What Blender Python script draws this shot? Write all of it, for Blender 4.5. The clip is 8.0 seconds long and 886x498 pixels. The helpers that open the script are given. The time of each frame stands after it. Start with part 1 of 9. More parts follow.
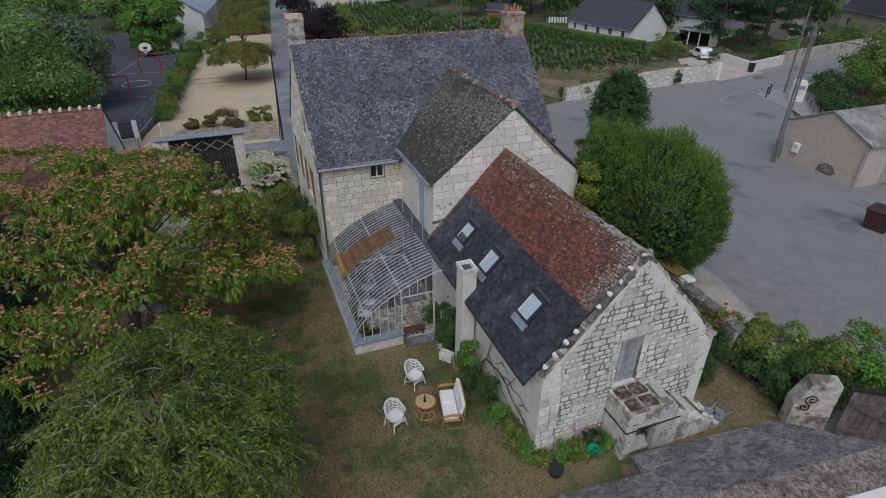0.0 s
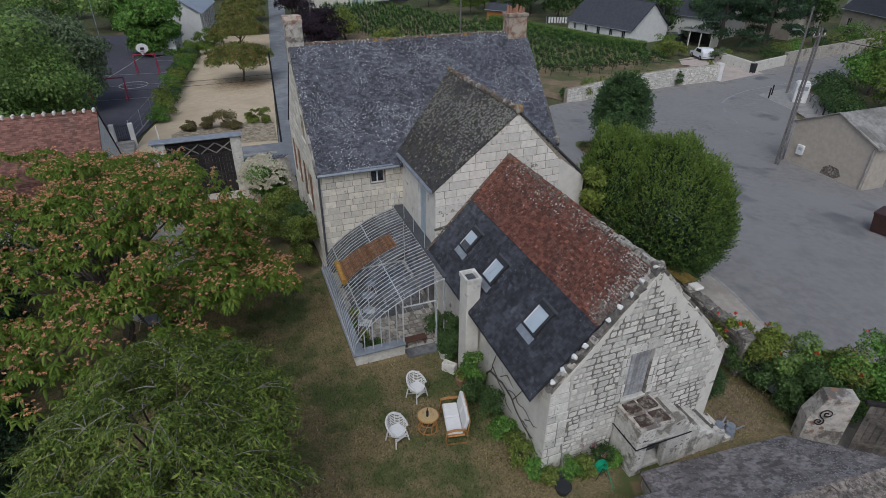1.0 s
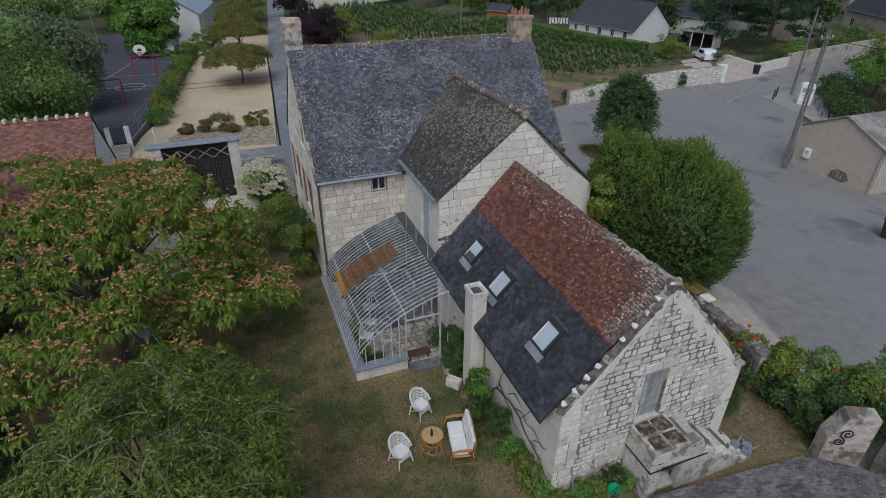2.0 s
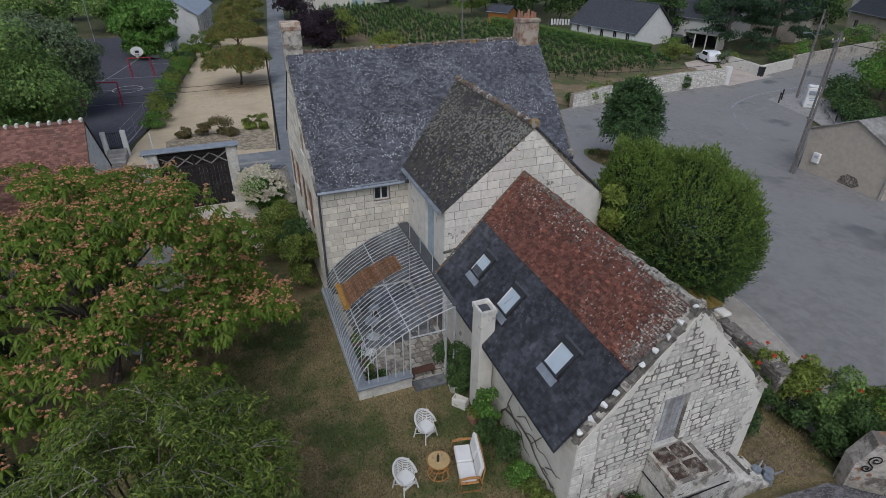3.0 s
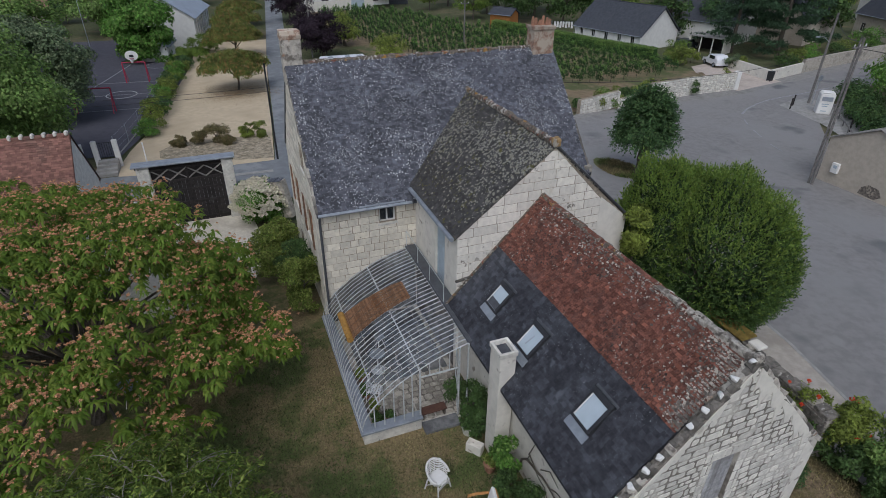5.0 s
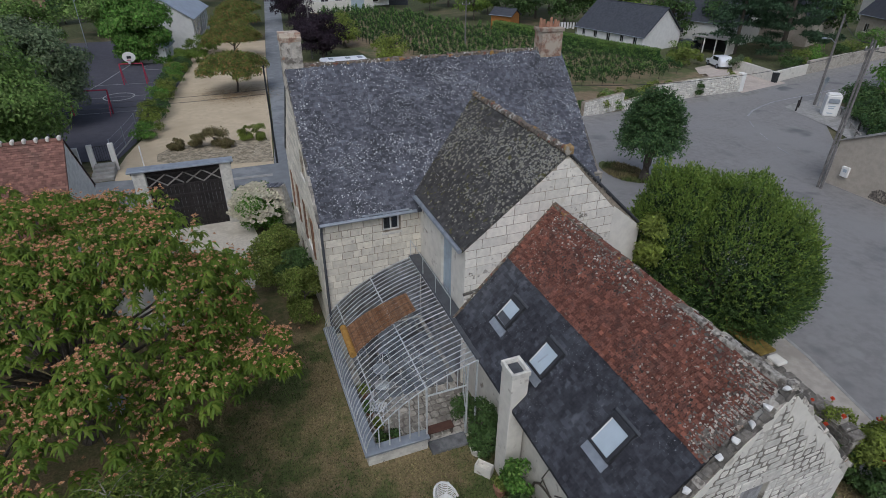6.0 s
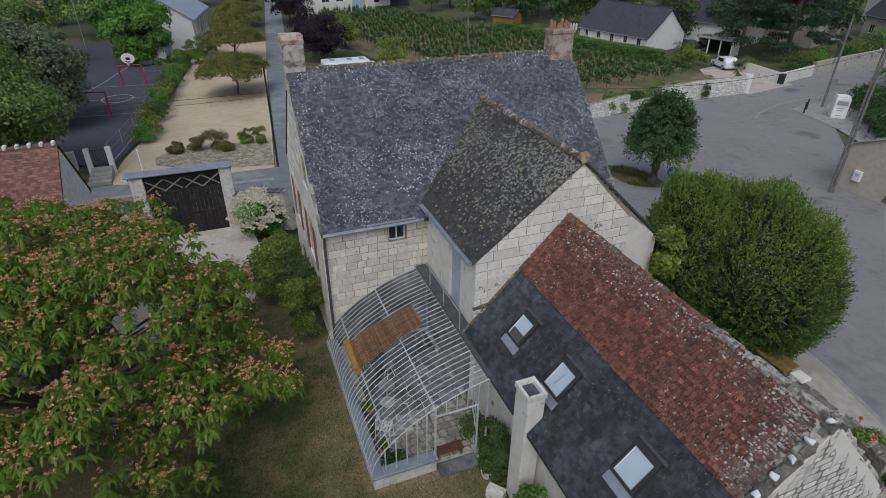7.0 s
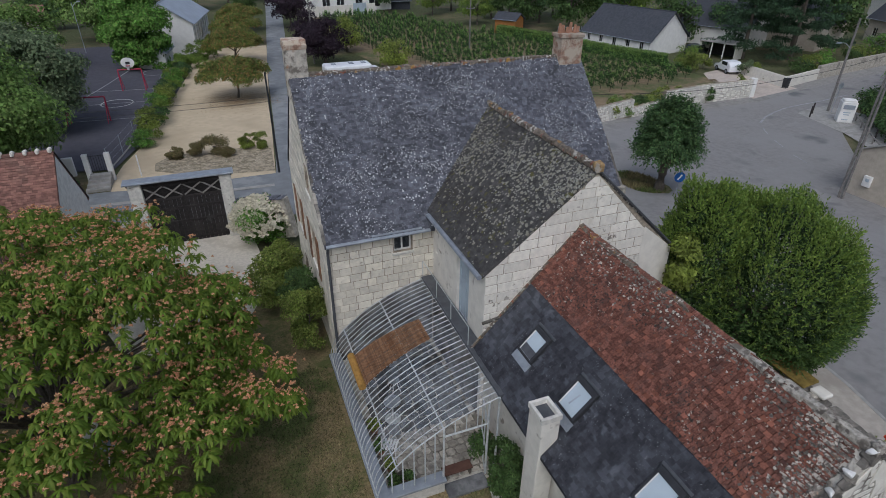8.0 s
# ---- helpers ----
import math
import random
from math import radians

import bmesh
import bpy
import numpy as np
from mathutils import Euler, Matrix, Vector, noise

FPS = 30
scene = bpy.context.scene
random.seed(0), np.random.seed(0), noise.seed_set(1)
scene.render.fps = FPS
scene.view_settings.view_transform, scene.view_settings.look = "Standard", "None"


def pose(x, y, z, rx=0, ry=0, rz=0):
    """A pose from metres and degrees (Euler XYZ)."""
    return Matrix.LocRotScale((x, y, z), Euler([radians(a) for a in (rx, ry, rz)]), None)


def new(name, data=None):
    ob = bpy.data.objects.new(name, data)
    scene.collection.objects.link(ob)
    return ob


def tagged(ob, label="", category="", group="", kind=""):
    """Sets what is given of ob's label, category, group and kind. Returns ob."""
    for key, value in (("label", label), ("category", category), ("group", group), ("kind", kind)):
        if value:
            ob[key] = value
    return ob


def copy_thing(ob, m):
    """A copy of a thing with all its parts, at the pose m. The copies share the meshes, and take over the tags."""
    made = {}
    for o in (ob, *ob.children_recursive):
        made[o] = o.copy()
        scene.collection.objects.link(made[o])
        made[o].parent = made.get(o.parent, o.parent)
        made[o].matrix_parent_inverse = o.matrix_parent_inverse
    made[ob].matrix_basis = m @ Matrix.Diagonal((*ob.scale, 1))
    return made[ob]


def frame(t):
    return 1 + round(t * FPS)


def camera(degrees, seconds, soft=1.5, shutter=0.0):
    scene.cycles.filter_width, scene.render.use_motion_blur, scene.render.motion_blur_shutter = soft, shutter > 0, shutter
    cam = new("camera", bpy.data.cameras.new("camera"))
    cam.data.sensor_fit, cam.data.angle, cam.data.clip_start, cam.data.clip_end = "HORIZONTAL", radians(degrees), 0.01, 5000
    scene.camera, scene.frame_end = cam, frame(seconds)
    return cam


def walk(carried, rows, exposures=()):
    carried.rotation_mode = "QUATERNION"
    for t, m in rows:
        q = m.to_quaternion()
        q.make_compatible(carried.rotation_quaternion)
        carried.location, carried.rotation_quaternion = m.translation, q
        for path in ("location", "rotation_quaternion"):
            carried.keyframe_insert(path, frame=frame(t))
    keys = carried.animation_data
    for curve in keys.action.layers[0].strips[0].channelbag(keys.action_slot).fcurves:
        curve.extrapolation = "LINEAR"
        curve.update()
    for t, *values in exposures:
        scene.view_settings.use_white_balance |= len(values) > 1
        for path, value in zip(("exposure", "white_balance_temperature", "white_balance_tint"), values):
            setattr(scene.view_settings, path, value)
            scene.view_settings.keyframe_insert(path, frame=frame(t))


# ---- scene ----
cam = camera(76.6, 8.0, 0.35)
METRES, EYE, TILT, LEAN, TURN = 6.4, 13.44, 0.0, 0.0, -21.2
ROWS = [
    (0.0, 0.0, 0.0, 0.0, 0.23, -30.48, -0.4),
    (0.5, -0.01, 0.0433, -0.0006, 0.16, -30.5, -0.41),
    (1.0, -0.0203, 0.0924, -0.0014, 0.1, -30.51, -0.41),
    (1.5, -0.0319, 0.147, -0.0014, 0.05, -30.52, -0.42),
    (3.0, -0.0771, 0.3462, -0.0054, -0.01, -30.47, -0.45),
    (3.5, -0.0925, 0.4165, -0.0058, -0.05, -30.43, -0.46),
    (4.0, -0.1081, 0.4872, -0.006, -0.08, -30.4, -0.47),
    (4.5, -0.1246, 0.5559, -0.0072, -0.09, -30.38, -0.48),
    (6.0, -0.177, 0.7434, -0.0215, -0.19, -30.32, -0.51),
    (6.5, -0.1961, 0.8068, -0.0285, -0.19, -30.29, -0.5),
    (7.0, -0.2156, 0.8701, -0.0352, -0.16, -30.27, -0.51),
    (7.5, -0.2334, 0.9295, -0.0416, -0.15, -30.18, -0.5),
    (8.0, -0.2484, 0.9657, -0.0465, -0.15, -29.95, -0.46),
]
walk(cam, [(t, pose(0, 0, EYE, TILT, LEAN, TURN) @ pose(METRES * x, METRES * y, METRES * z, 90 + pitch, roll, yaw)) for t, x, y, z, yaw, pitch, roll in ROWS],
     [(0.0, -0.17, 5820, 10), (8.0, -0.09, 5820, 10)])

# ---- overcast daylight: dull sky dome and a very soft sun ----
world = bpy.data.worlds.new("overcast")
scene.world = world
world.use_nodes = True
wn, wl = world.node_tree.nodes, world.node_tree.links
sky = wn.new("ShaderNodeTexSky")
sky.sky_type, sky.sun_disc = "NISHITA", False
sky.sun_elevation, sky.sun_rotation = radians(52), radians(211)
sky.air_density, sky.dust_density, sky.ozone_density = 1.0, 4.0, 1.0
grey = wn.new("ShaderNodeHueSaturation")
grey.inputs["Saturation"].default_value = 0.62
wl.new(sky.outputs["Color"], grey.inputs["Color"])
wl.new(grey.outputs["Color"], wn["Background"].inputs["Color"])
wn["Background"].inputs["Strength"].default_value = 0.112
sun = new("sun", bpy.data.lights.new("sun", "SUN"))
sun.data.energy, sun.data.angle, sun.data.color = 0.8, radians(40), (1.0, 0.98, 0.95)
sun.matrix_world = pose(0, 0, 60, 38, 0, -31)


# ---- materials ----
def rgb(h):
    """Linear colour from an sRGB hex string."""
    c = [int(h[i:i + 2], 16) / 255 for i in (0, 2, 4)]
    return tuple(v / 12.92 if v < 0.04045 else ((v + 0.055) / 1.055) ** 2.4 for v in c)


def mat(name, col, rough=0.85, var=0.2, scale=4.0, stain=None, stain_scale=0.5, stain_lo=0.5, stain_hi=0.7, spots=(),
        pieces=0.0, tint=None, bump=0.3, bump_scale=30.0, metal=0.0, spec=0.3, see=0.0, wave=None, rise=None):
    """A surface: base colour with grain at scale, broad stains, round spots (colour, scale, lo, hi, mask_scale, mask_lo, mask_hi),
    a random shade per piece, fine relief, and light let through leaves. rise: heights between which round patches thicken."""
    m = bpy.data.materials.new(name)
    m.use_nodes = True
    n, l = m.node_tree.nodes, m.node_tree.links
    b = n["Principled BSDF"]
    b.inputs["Roughness"].default_value, b.inputs["Metallic"].default_value = rough, metal
    b.inputs["Specular IOR Level"].default_value = spec
    geo, info = n.new("ShaderNodeNewGeometry"), n.new("ShaderNodeObjectInfo")

    def noise_tex(sc, detail=4.0, rg=0.6):
        t = n.new("ShaderNodeTexNoise")
        t.inputs["Scale"].default_value, t.inputs["Detail"].default_value, t.inputs["Roughness"].default_value = sc, detail, rg
        l.new(geo.outputs["Position"], t.inputs["Vector"])
        return t.outputs["Fac"]

    def ramp(v, lo, hi, a=0.0, z=1.0):
        r = n.new("ShaderNodeMapRange")
        r.interpolation_type = "SMOOTHSTEP"
        for k, x in zip(("From Min", "From Max", "To Min", "To Max"), (lo, hi, a, z)):
            r.inputs[k].default_value = x
        l.new(v, r.inputs["Value"])
        return r.outputs["Result"]

    def mix(f, a, c):
        r = n.new("ShaderNodeMix")
        r.data_type = "RGBA"
        l.new(f, r.inputs["Factor"])
        for k, v in ((6, a), (7, c)):
            if isinstance(v, tuple):
                r.inputs[k].default_value = (*v[:3], 1)
            else:
                l.new(v, r.inputs[k])
        return r.outputs[2]

    def maths(op, a, c):
        r = n.new("ShaderNodeMath")
        r.operation = op
        for k, v in ((0, a), (1, c)):
            if isinstance(v, (int, float)):
                r.inputs[k].default_value = v
            else:
                l.new(v, r.inputs[k])
        return r.outputs[0]

    out = mix(ramp(noise_tex(scale), 0.3, 0.7), tuple(v * (1 - var) for v in col), tuple(min(1, v * (1 + var)) for v in col))
    rnd = maths("FRACT", maths("ADD", geo.outputs["Random Per Island"], info.outputs["Random"]), 0.0)
    if tint:
        out = mix(ramp(rnd, tint[1], tint[2]), out, tint[0])
    if stain:
        out = mix(ramp(noise_tex(stain_scale, 6.0, 0.65), stain_lo, stain_hi), out, stain)
    if pieces:
        hs = n.new("ShaderNodeHueSaturation")
        l.new(out, hs.inputs["Color"])
        shade = maths("FRACT", maths("MULTIPLY", rnd, 7.31), 0.0)
        l.new(ramp(shade, 0.0, 1.0, 1 - pieces, 1 + pieces), hs.inputs["Value"])
        out = hs.outputs["Color"]
    for c, sc, lo, hi, msc, mlo, mhi in spots:
        if hi < lo:
            # round patches: cells, some of them filled, more where the mask is high
            vo = n.new("ShaderNodeTexVoronoi")
            vo.inputs["Scale"].default_value = sc
            l.new(geo.outputs["Position"], vo.inputs["Vector"])
            sep = n.new("ShaderNodeSeparateColor")
            l.new(vo.outputs["Color"], sep.inputs["Color"])
            much = ramp(noise_tex(msc, 3.0, 0.6), mlo, mhi)
            if rise:
                xyz = n.new("ShaderNodeSeparateXYZ")
                l.new(geo.outputs["Position"], xyz.inputs["Vector"])
                much = maths("MULTIPLY", much, ramp(xyz.outputs["Z"], rise[0], rise[1], rise[2], rise[3]))
            size = maths("MULTIPLY", maths("SUBTRACT", much, sep.outputs["Red"]), 1.6)
            ragged = maths("ADD", vo.outputs["Distance"], maths("MULTIPLY", noise_tex(sc * 4, 2.0, 0.5), 0.25))
            f = ramp(maths("SUBTRACT", maths("MINIMUM", size, lo), ragged), -0.03, 0.05)
        else:
            f = maths("MULTIPLY", ramp(noise_tex(sc, 2.0, 0.5), lo, hi), ramp(noise_tex(msc, 3.0, 0.6), mlo, mhi))
        out = mix(f, out, c)
    l.new(out, b.inputs["Base Color"])
    if bump:
        bp = n.new("ShaderNodeBump")
        bp.inputs["Strength"].default_value, bp.inputs["Distance"].default_value = bump, 0.03
        h = noise_tex(bump_scale, 5.0, 0.65)
        if wave:
            w = n.new("ShaderNodeTexWave")
            w.bands_direction = wave[0]
            w.inputs["Scale"].default_value = wave[1]
            l.new(geo.outputs["Position"], w.inputs["Vector"])
            h = maths("ADD", h, w.outputs["Fac"])
        l.new(h, bp.inputs["Height"])
        l.new(bp.outputs["Normal"], b.inputs["Normal"])
    if see:
        b.inputs["Transmission Weight"].default_value = 0.0
        tr = n.new("ShaderNodeBsdfTranslucent")
        l.new(out, tr.inputs["Color"])
        ad = n.new("ShaderNodeMixShader")
        ad.inputs["Fac"].default_value = see
        l.new(b.outputs["BSDF"], ad.inputs[1])
        l.new(tr.outputs["BSDF"], ad.inputs[2])
        l.new(ad.outputs["Shader"], n["Material Output"].inputs["Surface"])
    return m


MOSS = (0.09, 0.085, 0.03)
M_STONE = mat("tuffeau", (0.66, 0.615, 0.52), 0.9, 0.1, 6, (0.46, 0.39, 0.30), 1.3, 0.58, 0.8, pieces=0.12, tint=((0.56, 0.50, 0.39), 0.8, 1.3), spots=(((0.25, 0.22, 0.18), 9, 0.62, 0.70, 0.9, 0.5, 0.65),), bump=0.3)
M_STONE_GREY = mat("weathered tuffeau", (0.66, 0.635, 0.575), 0.9, 0.14, 6, (0.36, 0.33, 0.28), 1.6, 0.58, 0.78, pieces=0.15, spots=(((0.2, 0.18, 0.15), 12, 0.62, 0.70, 1.1, 0.48, 0.62),), bump=0.6)
M_STAIR = mat("dirty weathered limestone", (0.58, 0.555, 0.50), 0.92, 0.18, 7, (0.24, 0.22, 0.185), 1.9, 0.50, 0.62, pieces=0.12, spots=(((0.10, 0.085, 0.065), 7, 0.57, 0.66, 1.1, 0.45, 0.6), ((0.40, 0.39, 0.34), 14, 0.6, 0.66, 0.9, 0.4, 0.6)), bump=0.8)
M_MORTAR = mat("earth mortar", (0.215, 0.195, 0.165), 0.95, 0.3, 8, (0.52, 0.49, 0.43), 0.7, 0.47, 0.56, spots=(((0.13, 0.115, 0.10), 5, 0.56, 0.68, 0.9, 0.4, 0.6),), bump=0.6)
M_MORTAR_PALE = mat("lime mortar", (0.28, 0.235, 0.18), 0.95, 0.3, 8, (0.52, 0.46, 0.36), 0.8, 0.48, 0.62, bump=0.4)
M_RENDER = mat("lime render", (0.69, 0.66, 0.59), 0.92, 0.07, 3, (0.47, 0.43, 0.35), 0.9, 0.58, 0.88, spots=(((0.34, 0.30, 0.25), 3.5, 0.60, 0.72, 0.5, 0.45, 0.62),), bump=0.25)
M_STONE_WING = mat("whitish limestone", (0.73, 0.695, 0.62), 0.9, 0.08, 6, (0.58, 0.53, 0.44), 1.1, 0.58, 0.8, pieces=0.09, spots=(((0.24, 0.215, 0.18), 7, 0.60, 0.69, 0.8, 0.5, 0.64),), bump=0.3)
M_DOOR_GREY = mat("silver grey boards", (0.40, 0.40, 0.41), 0.85, 0.2, 12, (0.27, 0.265, 0.26), 2.0, 0.45, 0.65, pieces=0.14, bump=0.5)
M_RENDER_BEIGE = mat("beige cement render", (0.46, 0.41, 0.34), 0.92, 0.08, 3, (0.30, 0.26, 0.21), 0.5, 0.5, 0.8, bump=0.2)
M_WHITE = mat("white painted render", (0.74, 0.73, 0.70), 0.85, 0.05, 2, (0.55, 0.54, 0.5), 0.5, 0.6, 0.9, bump=0.1)
M_SLATE = mat("lichened slate", (0.100, 0.104, 0.124), 0.75, 0.3, 7, (0.062, 0.064, 0.076), 0.7, 0.42, 0.62,
              spots=(((0.17, 0.175, 0.195), 11, 0.54, 0.66, 0.7, 0.35, 0.6), ((0.47, 0.48, 0.49), 10, 0.44, 0, 0.42, 0.36, 0.84), ((0.46, 0.47, 0.48), 15, 0.46, 0, 0.6, 0.30, 0.82), ((0.40, 0.41, 0.42), 25, 0.48, 0, 0.8, 0.28, 0.84)), pieces=0.3, bump=0.35)
M_SLATE_OLD = mat("mossy slate", (0.060, 0.057, 0.055), 0.85, 0.3, 5, (0.046, 0.042, 0.037), 0.6,
                  spots=((MOSS, 6, 0.58, 0.66, 0.8, 0.4, 0.6), ((0.225, 0.215, 0.17), 8.5, 0.58, 0, 0.35, 0.25, 0.58), ((0.26, 0.255, 0.215), 13, 0.55, 0, 0.5, 0.28, 0.64), ((0.36, 0.355, 0.33), 20, 0.5, 0, 0.6, 0.34, 0.78)), pieces=0.2, bump=0.5, rise=(5.2, 7.3, 0.40, 1.12))
M_SLATE_NEW = mat("dark slate", (0.044, 0.045, 0.053), 0.7, 0.3, 6, (0.072, 0.076, 0.088), 0.8, 0.46, 0.66, spec=0.2,
                  spots=(((0.11, 0.118, 0.135), 3.2, 0.55, 0.70, 0.6, 0.48, 0.62), ((0.2, 0.21, 0.22), 22, 0.66, 0.70, 1.0, 0.45, 0.6)), pieces=0.24, bump=0.3)
M_SLATE_LOW = mat("worn grey slate", (0.205, 0.188, 0.182), 0.8, 0.35, 9, (0.130, 0.119, 0.117), 0.9, 0.42, 0.62,
                  spots=(((0.31, 0.305, 0.30), 21, 0.5, 0, 0.6, 0.28, 0.74), ((0.25, 0.245, 0.25), 9, 0.54, 0.64, 0.7, 0.4, 0.6)), pieces=0.3, bump=0.4)
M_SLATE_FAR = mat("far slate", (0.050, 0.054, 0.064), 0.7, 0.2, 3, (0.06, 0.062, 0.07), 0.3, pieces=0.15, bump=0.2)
M_TILE = mat("old red clay tile", (0.170, 0.075, 0.055), 0.9, 0.35, 22, (0.105, 0.060, 0.050), 2.6, 0.48, 0.72, pieces=0.30, tint=((0.26, 0.105, 0.07), 0.86, 0.98),
             spots=(((0.05, 0.043, 0.038), 16, 0.56, 0.64, 0.6, 0.42, 0.62), ((0.36, 0.32, 0.27), 14, 0.64, 0.68, 0.8, 0.45, 0.6)), bump=0.4, spec=0.12)
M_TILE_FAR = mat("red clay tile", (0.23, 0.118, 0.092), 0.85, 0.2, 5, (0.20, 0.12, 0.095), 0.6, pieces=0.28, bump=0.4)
M_RIDGE = mat("lichened ridge mortar", (0.15, 0.125, 0.10), 0.95, 0.4, 12, (0.09, 0.075, 0.06), 2.5,
              spots=(((0.50, 0.48, 0.43), 9, 0.53, 0.60, 1.2, 0.38, 0.56), ((0.36, 0.20, 0.05), 4, 0.60, 0.68, 0.8, 0.4, 0.6), ((0.22, 0.09, 0.06), 5, 0.58, 0.64, 1.3, 0.4, 0.6)), bump=0.8)
M_RIDGE_PALE = mat("pale lichened ridge mortar", (0.40, 0.37, 0.32), 0.95, 0.35, 12, (0.15, 0.13, 0.11), 2.6, 0.5, 0.62, spots=(((0.12, 0.105, 0.09), 9, 0.56, 0.64, 1.2, 0.4, 0.56),), bump=0.8)
M_BRICK = mat("chimney brick", (0.30, 0.185, 0.135), 0.9, 0.3, 9, (0.47, 0.40, 0.32), 2.6, 0.40, 0.56, pieces=0.25, bump=0.5)
M_ZINC = mat("weathered zinc", (0.36, 0.39, 0.43), 0.5, 0.12, 3, (0.26, 0.28, 0.31), 1.2, metal=0.5, bump=0.05)
M_SKYFRAME = mat("dark roof window frame", (0.035, 0.036, 0.040), 0.6, 0.15, 4, bump=0.05)
M_LEAD = mat("dark flashing", (0.10, 0.105, 0.115), 0.55, 0.15, 4, metal=0.3, bump=0.05)
# sky reflection put into the pane colour, with the pale blind behind
M_SKYPANE = mat("pane with blind and sky reflection in its colour", (0.46, 0.53, 0.58), 0.1, 0.04, 2, bump=0.0, spec=0.9)
M_DARKGLASS = mat("dark window pane", (0.02, 0.024, 0.03), 0.08, 0.1, 2, spec=0.9, bump=0.0)
M_FRAME = mat("white window frame", (0.66, 0.65, 0.62), 0.6, 0.05, 3, bump=0.05)
M_SHUTTER = mat("pale blue shutter paint", (0.40, 0.47, 0.52), 0.7, 0.06, 3, (0.33, 0.38, 0.42), 1.0, bump=0.1)
M_OLDWOOD = mat("grey weathered boards", (0.25, 0.235, 0.22), 0.85, 0.22, 9, (0.17, 0.155, 0.14), 1.6, pieces=0.15, bump=0.5)
M_DARKWOOD = mat("dark old oak boards", (0.030, 0.026, 0.025), 0.8, 0.3, 9, (0.075, 0.072, 0.07), 1.5, 0.55, 0.75, pieces=0.2, bump=0.5)
M_BROWNSHUT = mat("brown shutter boards", (0.22, 0.12, 0.07), 0.8, 0.2, 6, pieces=0.1)
M_IRON = mat("white painted iron", (0.52, 0.54, 0.54), 0.55, 0.15, 12, (0.32, 0.30, 0.27), 2.0, 0.55, 0.8, metal=0.2, bump=0.1)
M_BLACKIRON = mat("black wrought iron", (0.02, 0.02, 0.022), 0.55, 0.2, 6, metal=0.4, bump=0.1)
M_WIRE = mat("dark cable", (0.03, 0.03, 0.032), 0.6, 0.1, 3, bump=0.0)
M_BAMBOO = mat("brown reed mat", (0.23, 0.125, 0.068), 0.8, 0.25, 9, (0.19, 0.085, 0.035), 2.0, pieces=0.2, bump=0.4)
M_WICKER = mat("white painted wicker", (0.72, 0.71, 0.68), 0.6, 0.1, 25, bump=0.5, bump_scale=90)
M_RATTAN = mat("honey rattan", (0.42, 0.21, 0.07), 0.5, 0.2, 12, bump=0.2)
M_TABLETOP = mat("pale woven rattan", (0.50, 0.36, 0.17), 0.55, 0.12, 30, bump=0.3, bump_scale=80)
M_CUSHION = mat("white cotton cushion", (0.76, 0.75, 0.73), 0.9, 0.03, 6, (0.62, 0.61, 0.59), 2.0, 0.6, 0.9, bump=0.2, bump_scale=14)
M_LAWN = mat("dry summer lawn", (0.245, 0.190, 0.098), 0.95, 0.35, 16, (0.105, 0.125, 0.043), 0.4, 0.44, 0.60,
             spots=(((0.235, 0.175, 0.10), 1.3, 0.55, 0.68, 0.4, 0.35, 0.6), ((0.085, 0.090, 0.034), 7, 0.54, 0.72, 0.9, 0.4, 0.65), ((0.25, 0.20, 0.12), 22, 0.60, 0.68, 0.7, 0.4, 0.6)), bump=0.9, bump_scale=45)
M_GROUND = mat("rough grass", (0.075, 0.085, 0.035), 0.95, 0.3, 3, (0.15, 0.125, 0.07), 0.12, 0.45, 0.65, bump=0.6, bump_scale=12)
M_ROAD = mat("worn asphalt", (0.238, 0.228, 0.221), 0.85, 0.10, 2.5, (0.262, 0.254, 0.247), 0.13, 0.45, 0.7,
             spots=(((0.27, 0.262, 0.25), 0.9, 0.58, 0.72, 0.1, 0.45, 0.62), ((0.135, 0.136, 0.14), 0.35, 0.56, 0.72, 0.06, 0.4, 0.6)), bump=0.3, bump_scale=60)
M_COURT = mat("dark playground tarmac", (0.078, 0.076, 0.094), 0.9, 0.1, 2, (0.105, 0.101, 0.118), 0.2, bump=0.2, bump_scale=50)
M_LANE = mat("patched lane asphalt", (0.20, 0.21, 0.22), 0.9, 0.1, 1.5, (0.27, 0.28, 0.285), 0.35, 0.5, 0.62, bump=0.2)
M_SAND = mat("pale compacted sand", (0.55, 0.45, 0.31), 0.95, 0.08, 2, (0.45, 0.36, 0.24), 0.25, 0.5, 0.7, bump=0.3)
M_PATH = mat("pale gravel drive", (0.62, 0.57, 0.48), 0.95, 0.1, 8, (0.50, 0.45, 0.36), 0.6, bump=0.4)
M_PAVE = mat("dusty stone pavement", (0.42, 0.38, 0.33), 0.95, 0.12, 3, (0.33, 0.295, 0.25), 0.5, bump=0.4)
M_DRIVE = mat("pinkish concrete", (0.50, 0.43, 0.37), 0.95, 0.1, 3, (0.42, 0.36, 0.31), 0.5, bump=0.3)
M_DUST = mat("dusty roadside", (0.26, 0.25, 0.235), 0.95, 0.15, 3, (0.20, 0.195, 0.18), 0.4, bump=0.3)
M_LITTER = mat("fallen brown leaves", (0.26, 0.165, 0.085), 0.9, 0.3, 3, pieces=0.4, bump=0)
M_SOIL = mat("vineyard soil", (0.22, 0.165, 0.10), 0.95, 0.2, 1.2, (0.10, 0.115, 0.045), 0.22, 0.42, 0.6, bump=0.6)
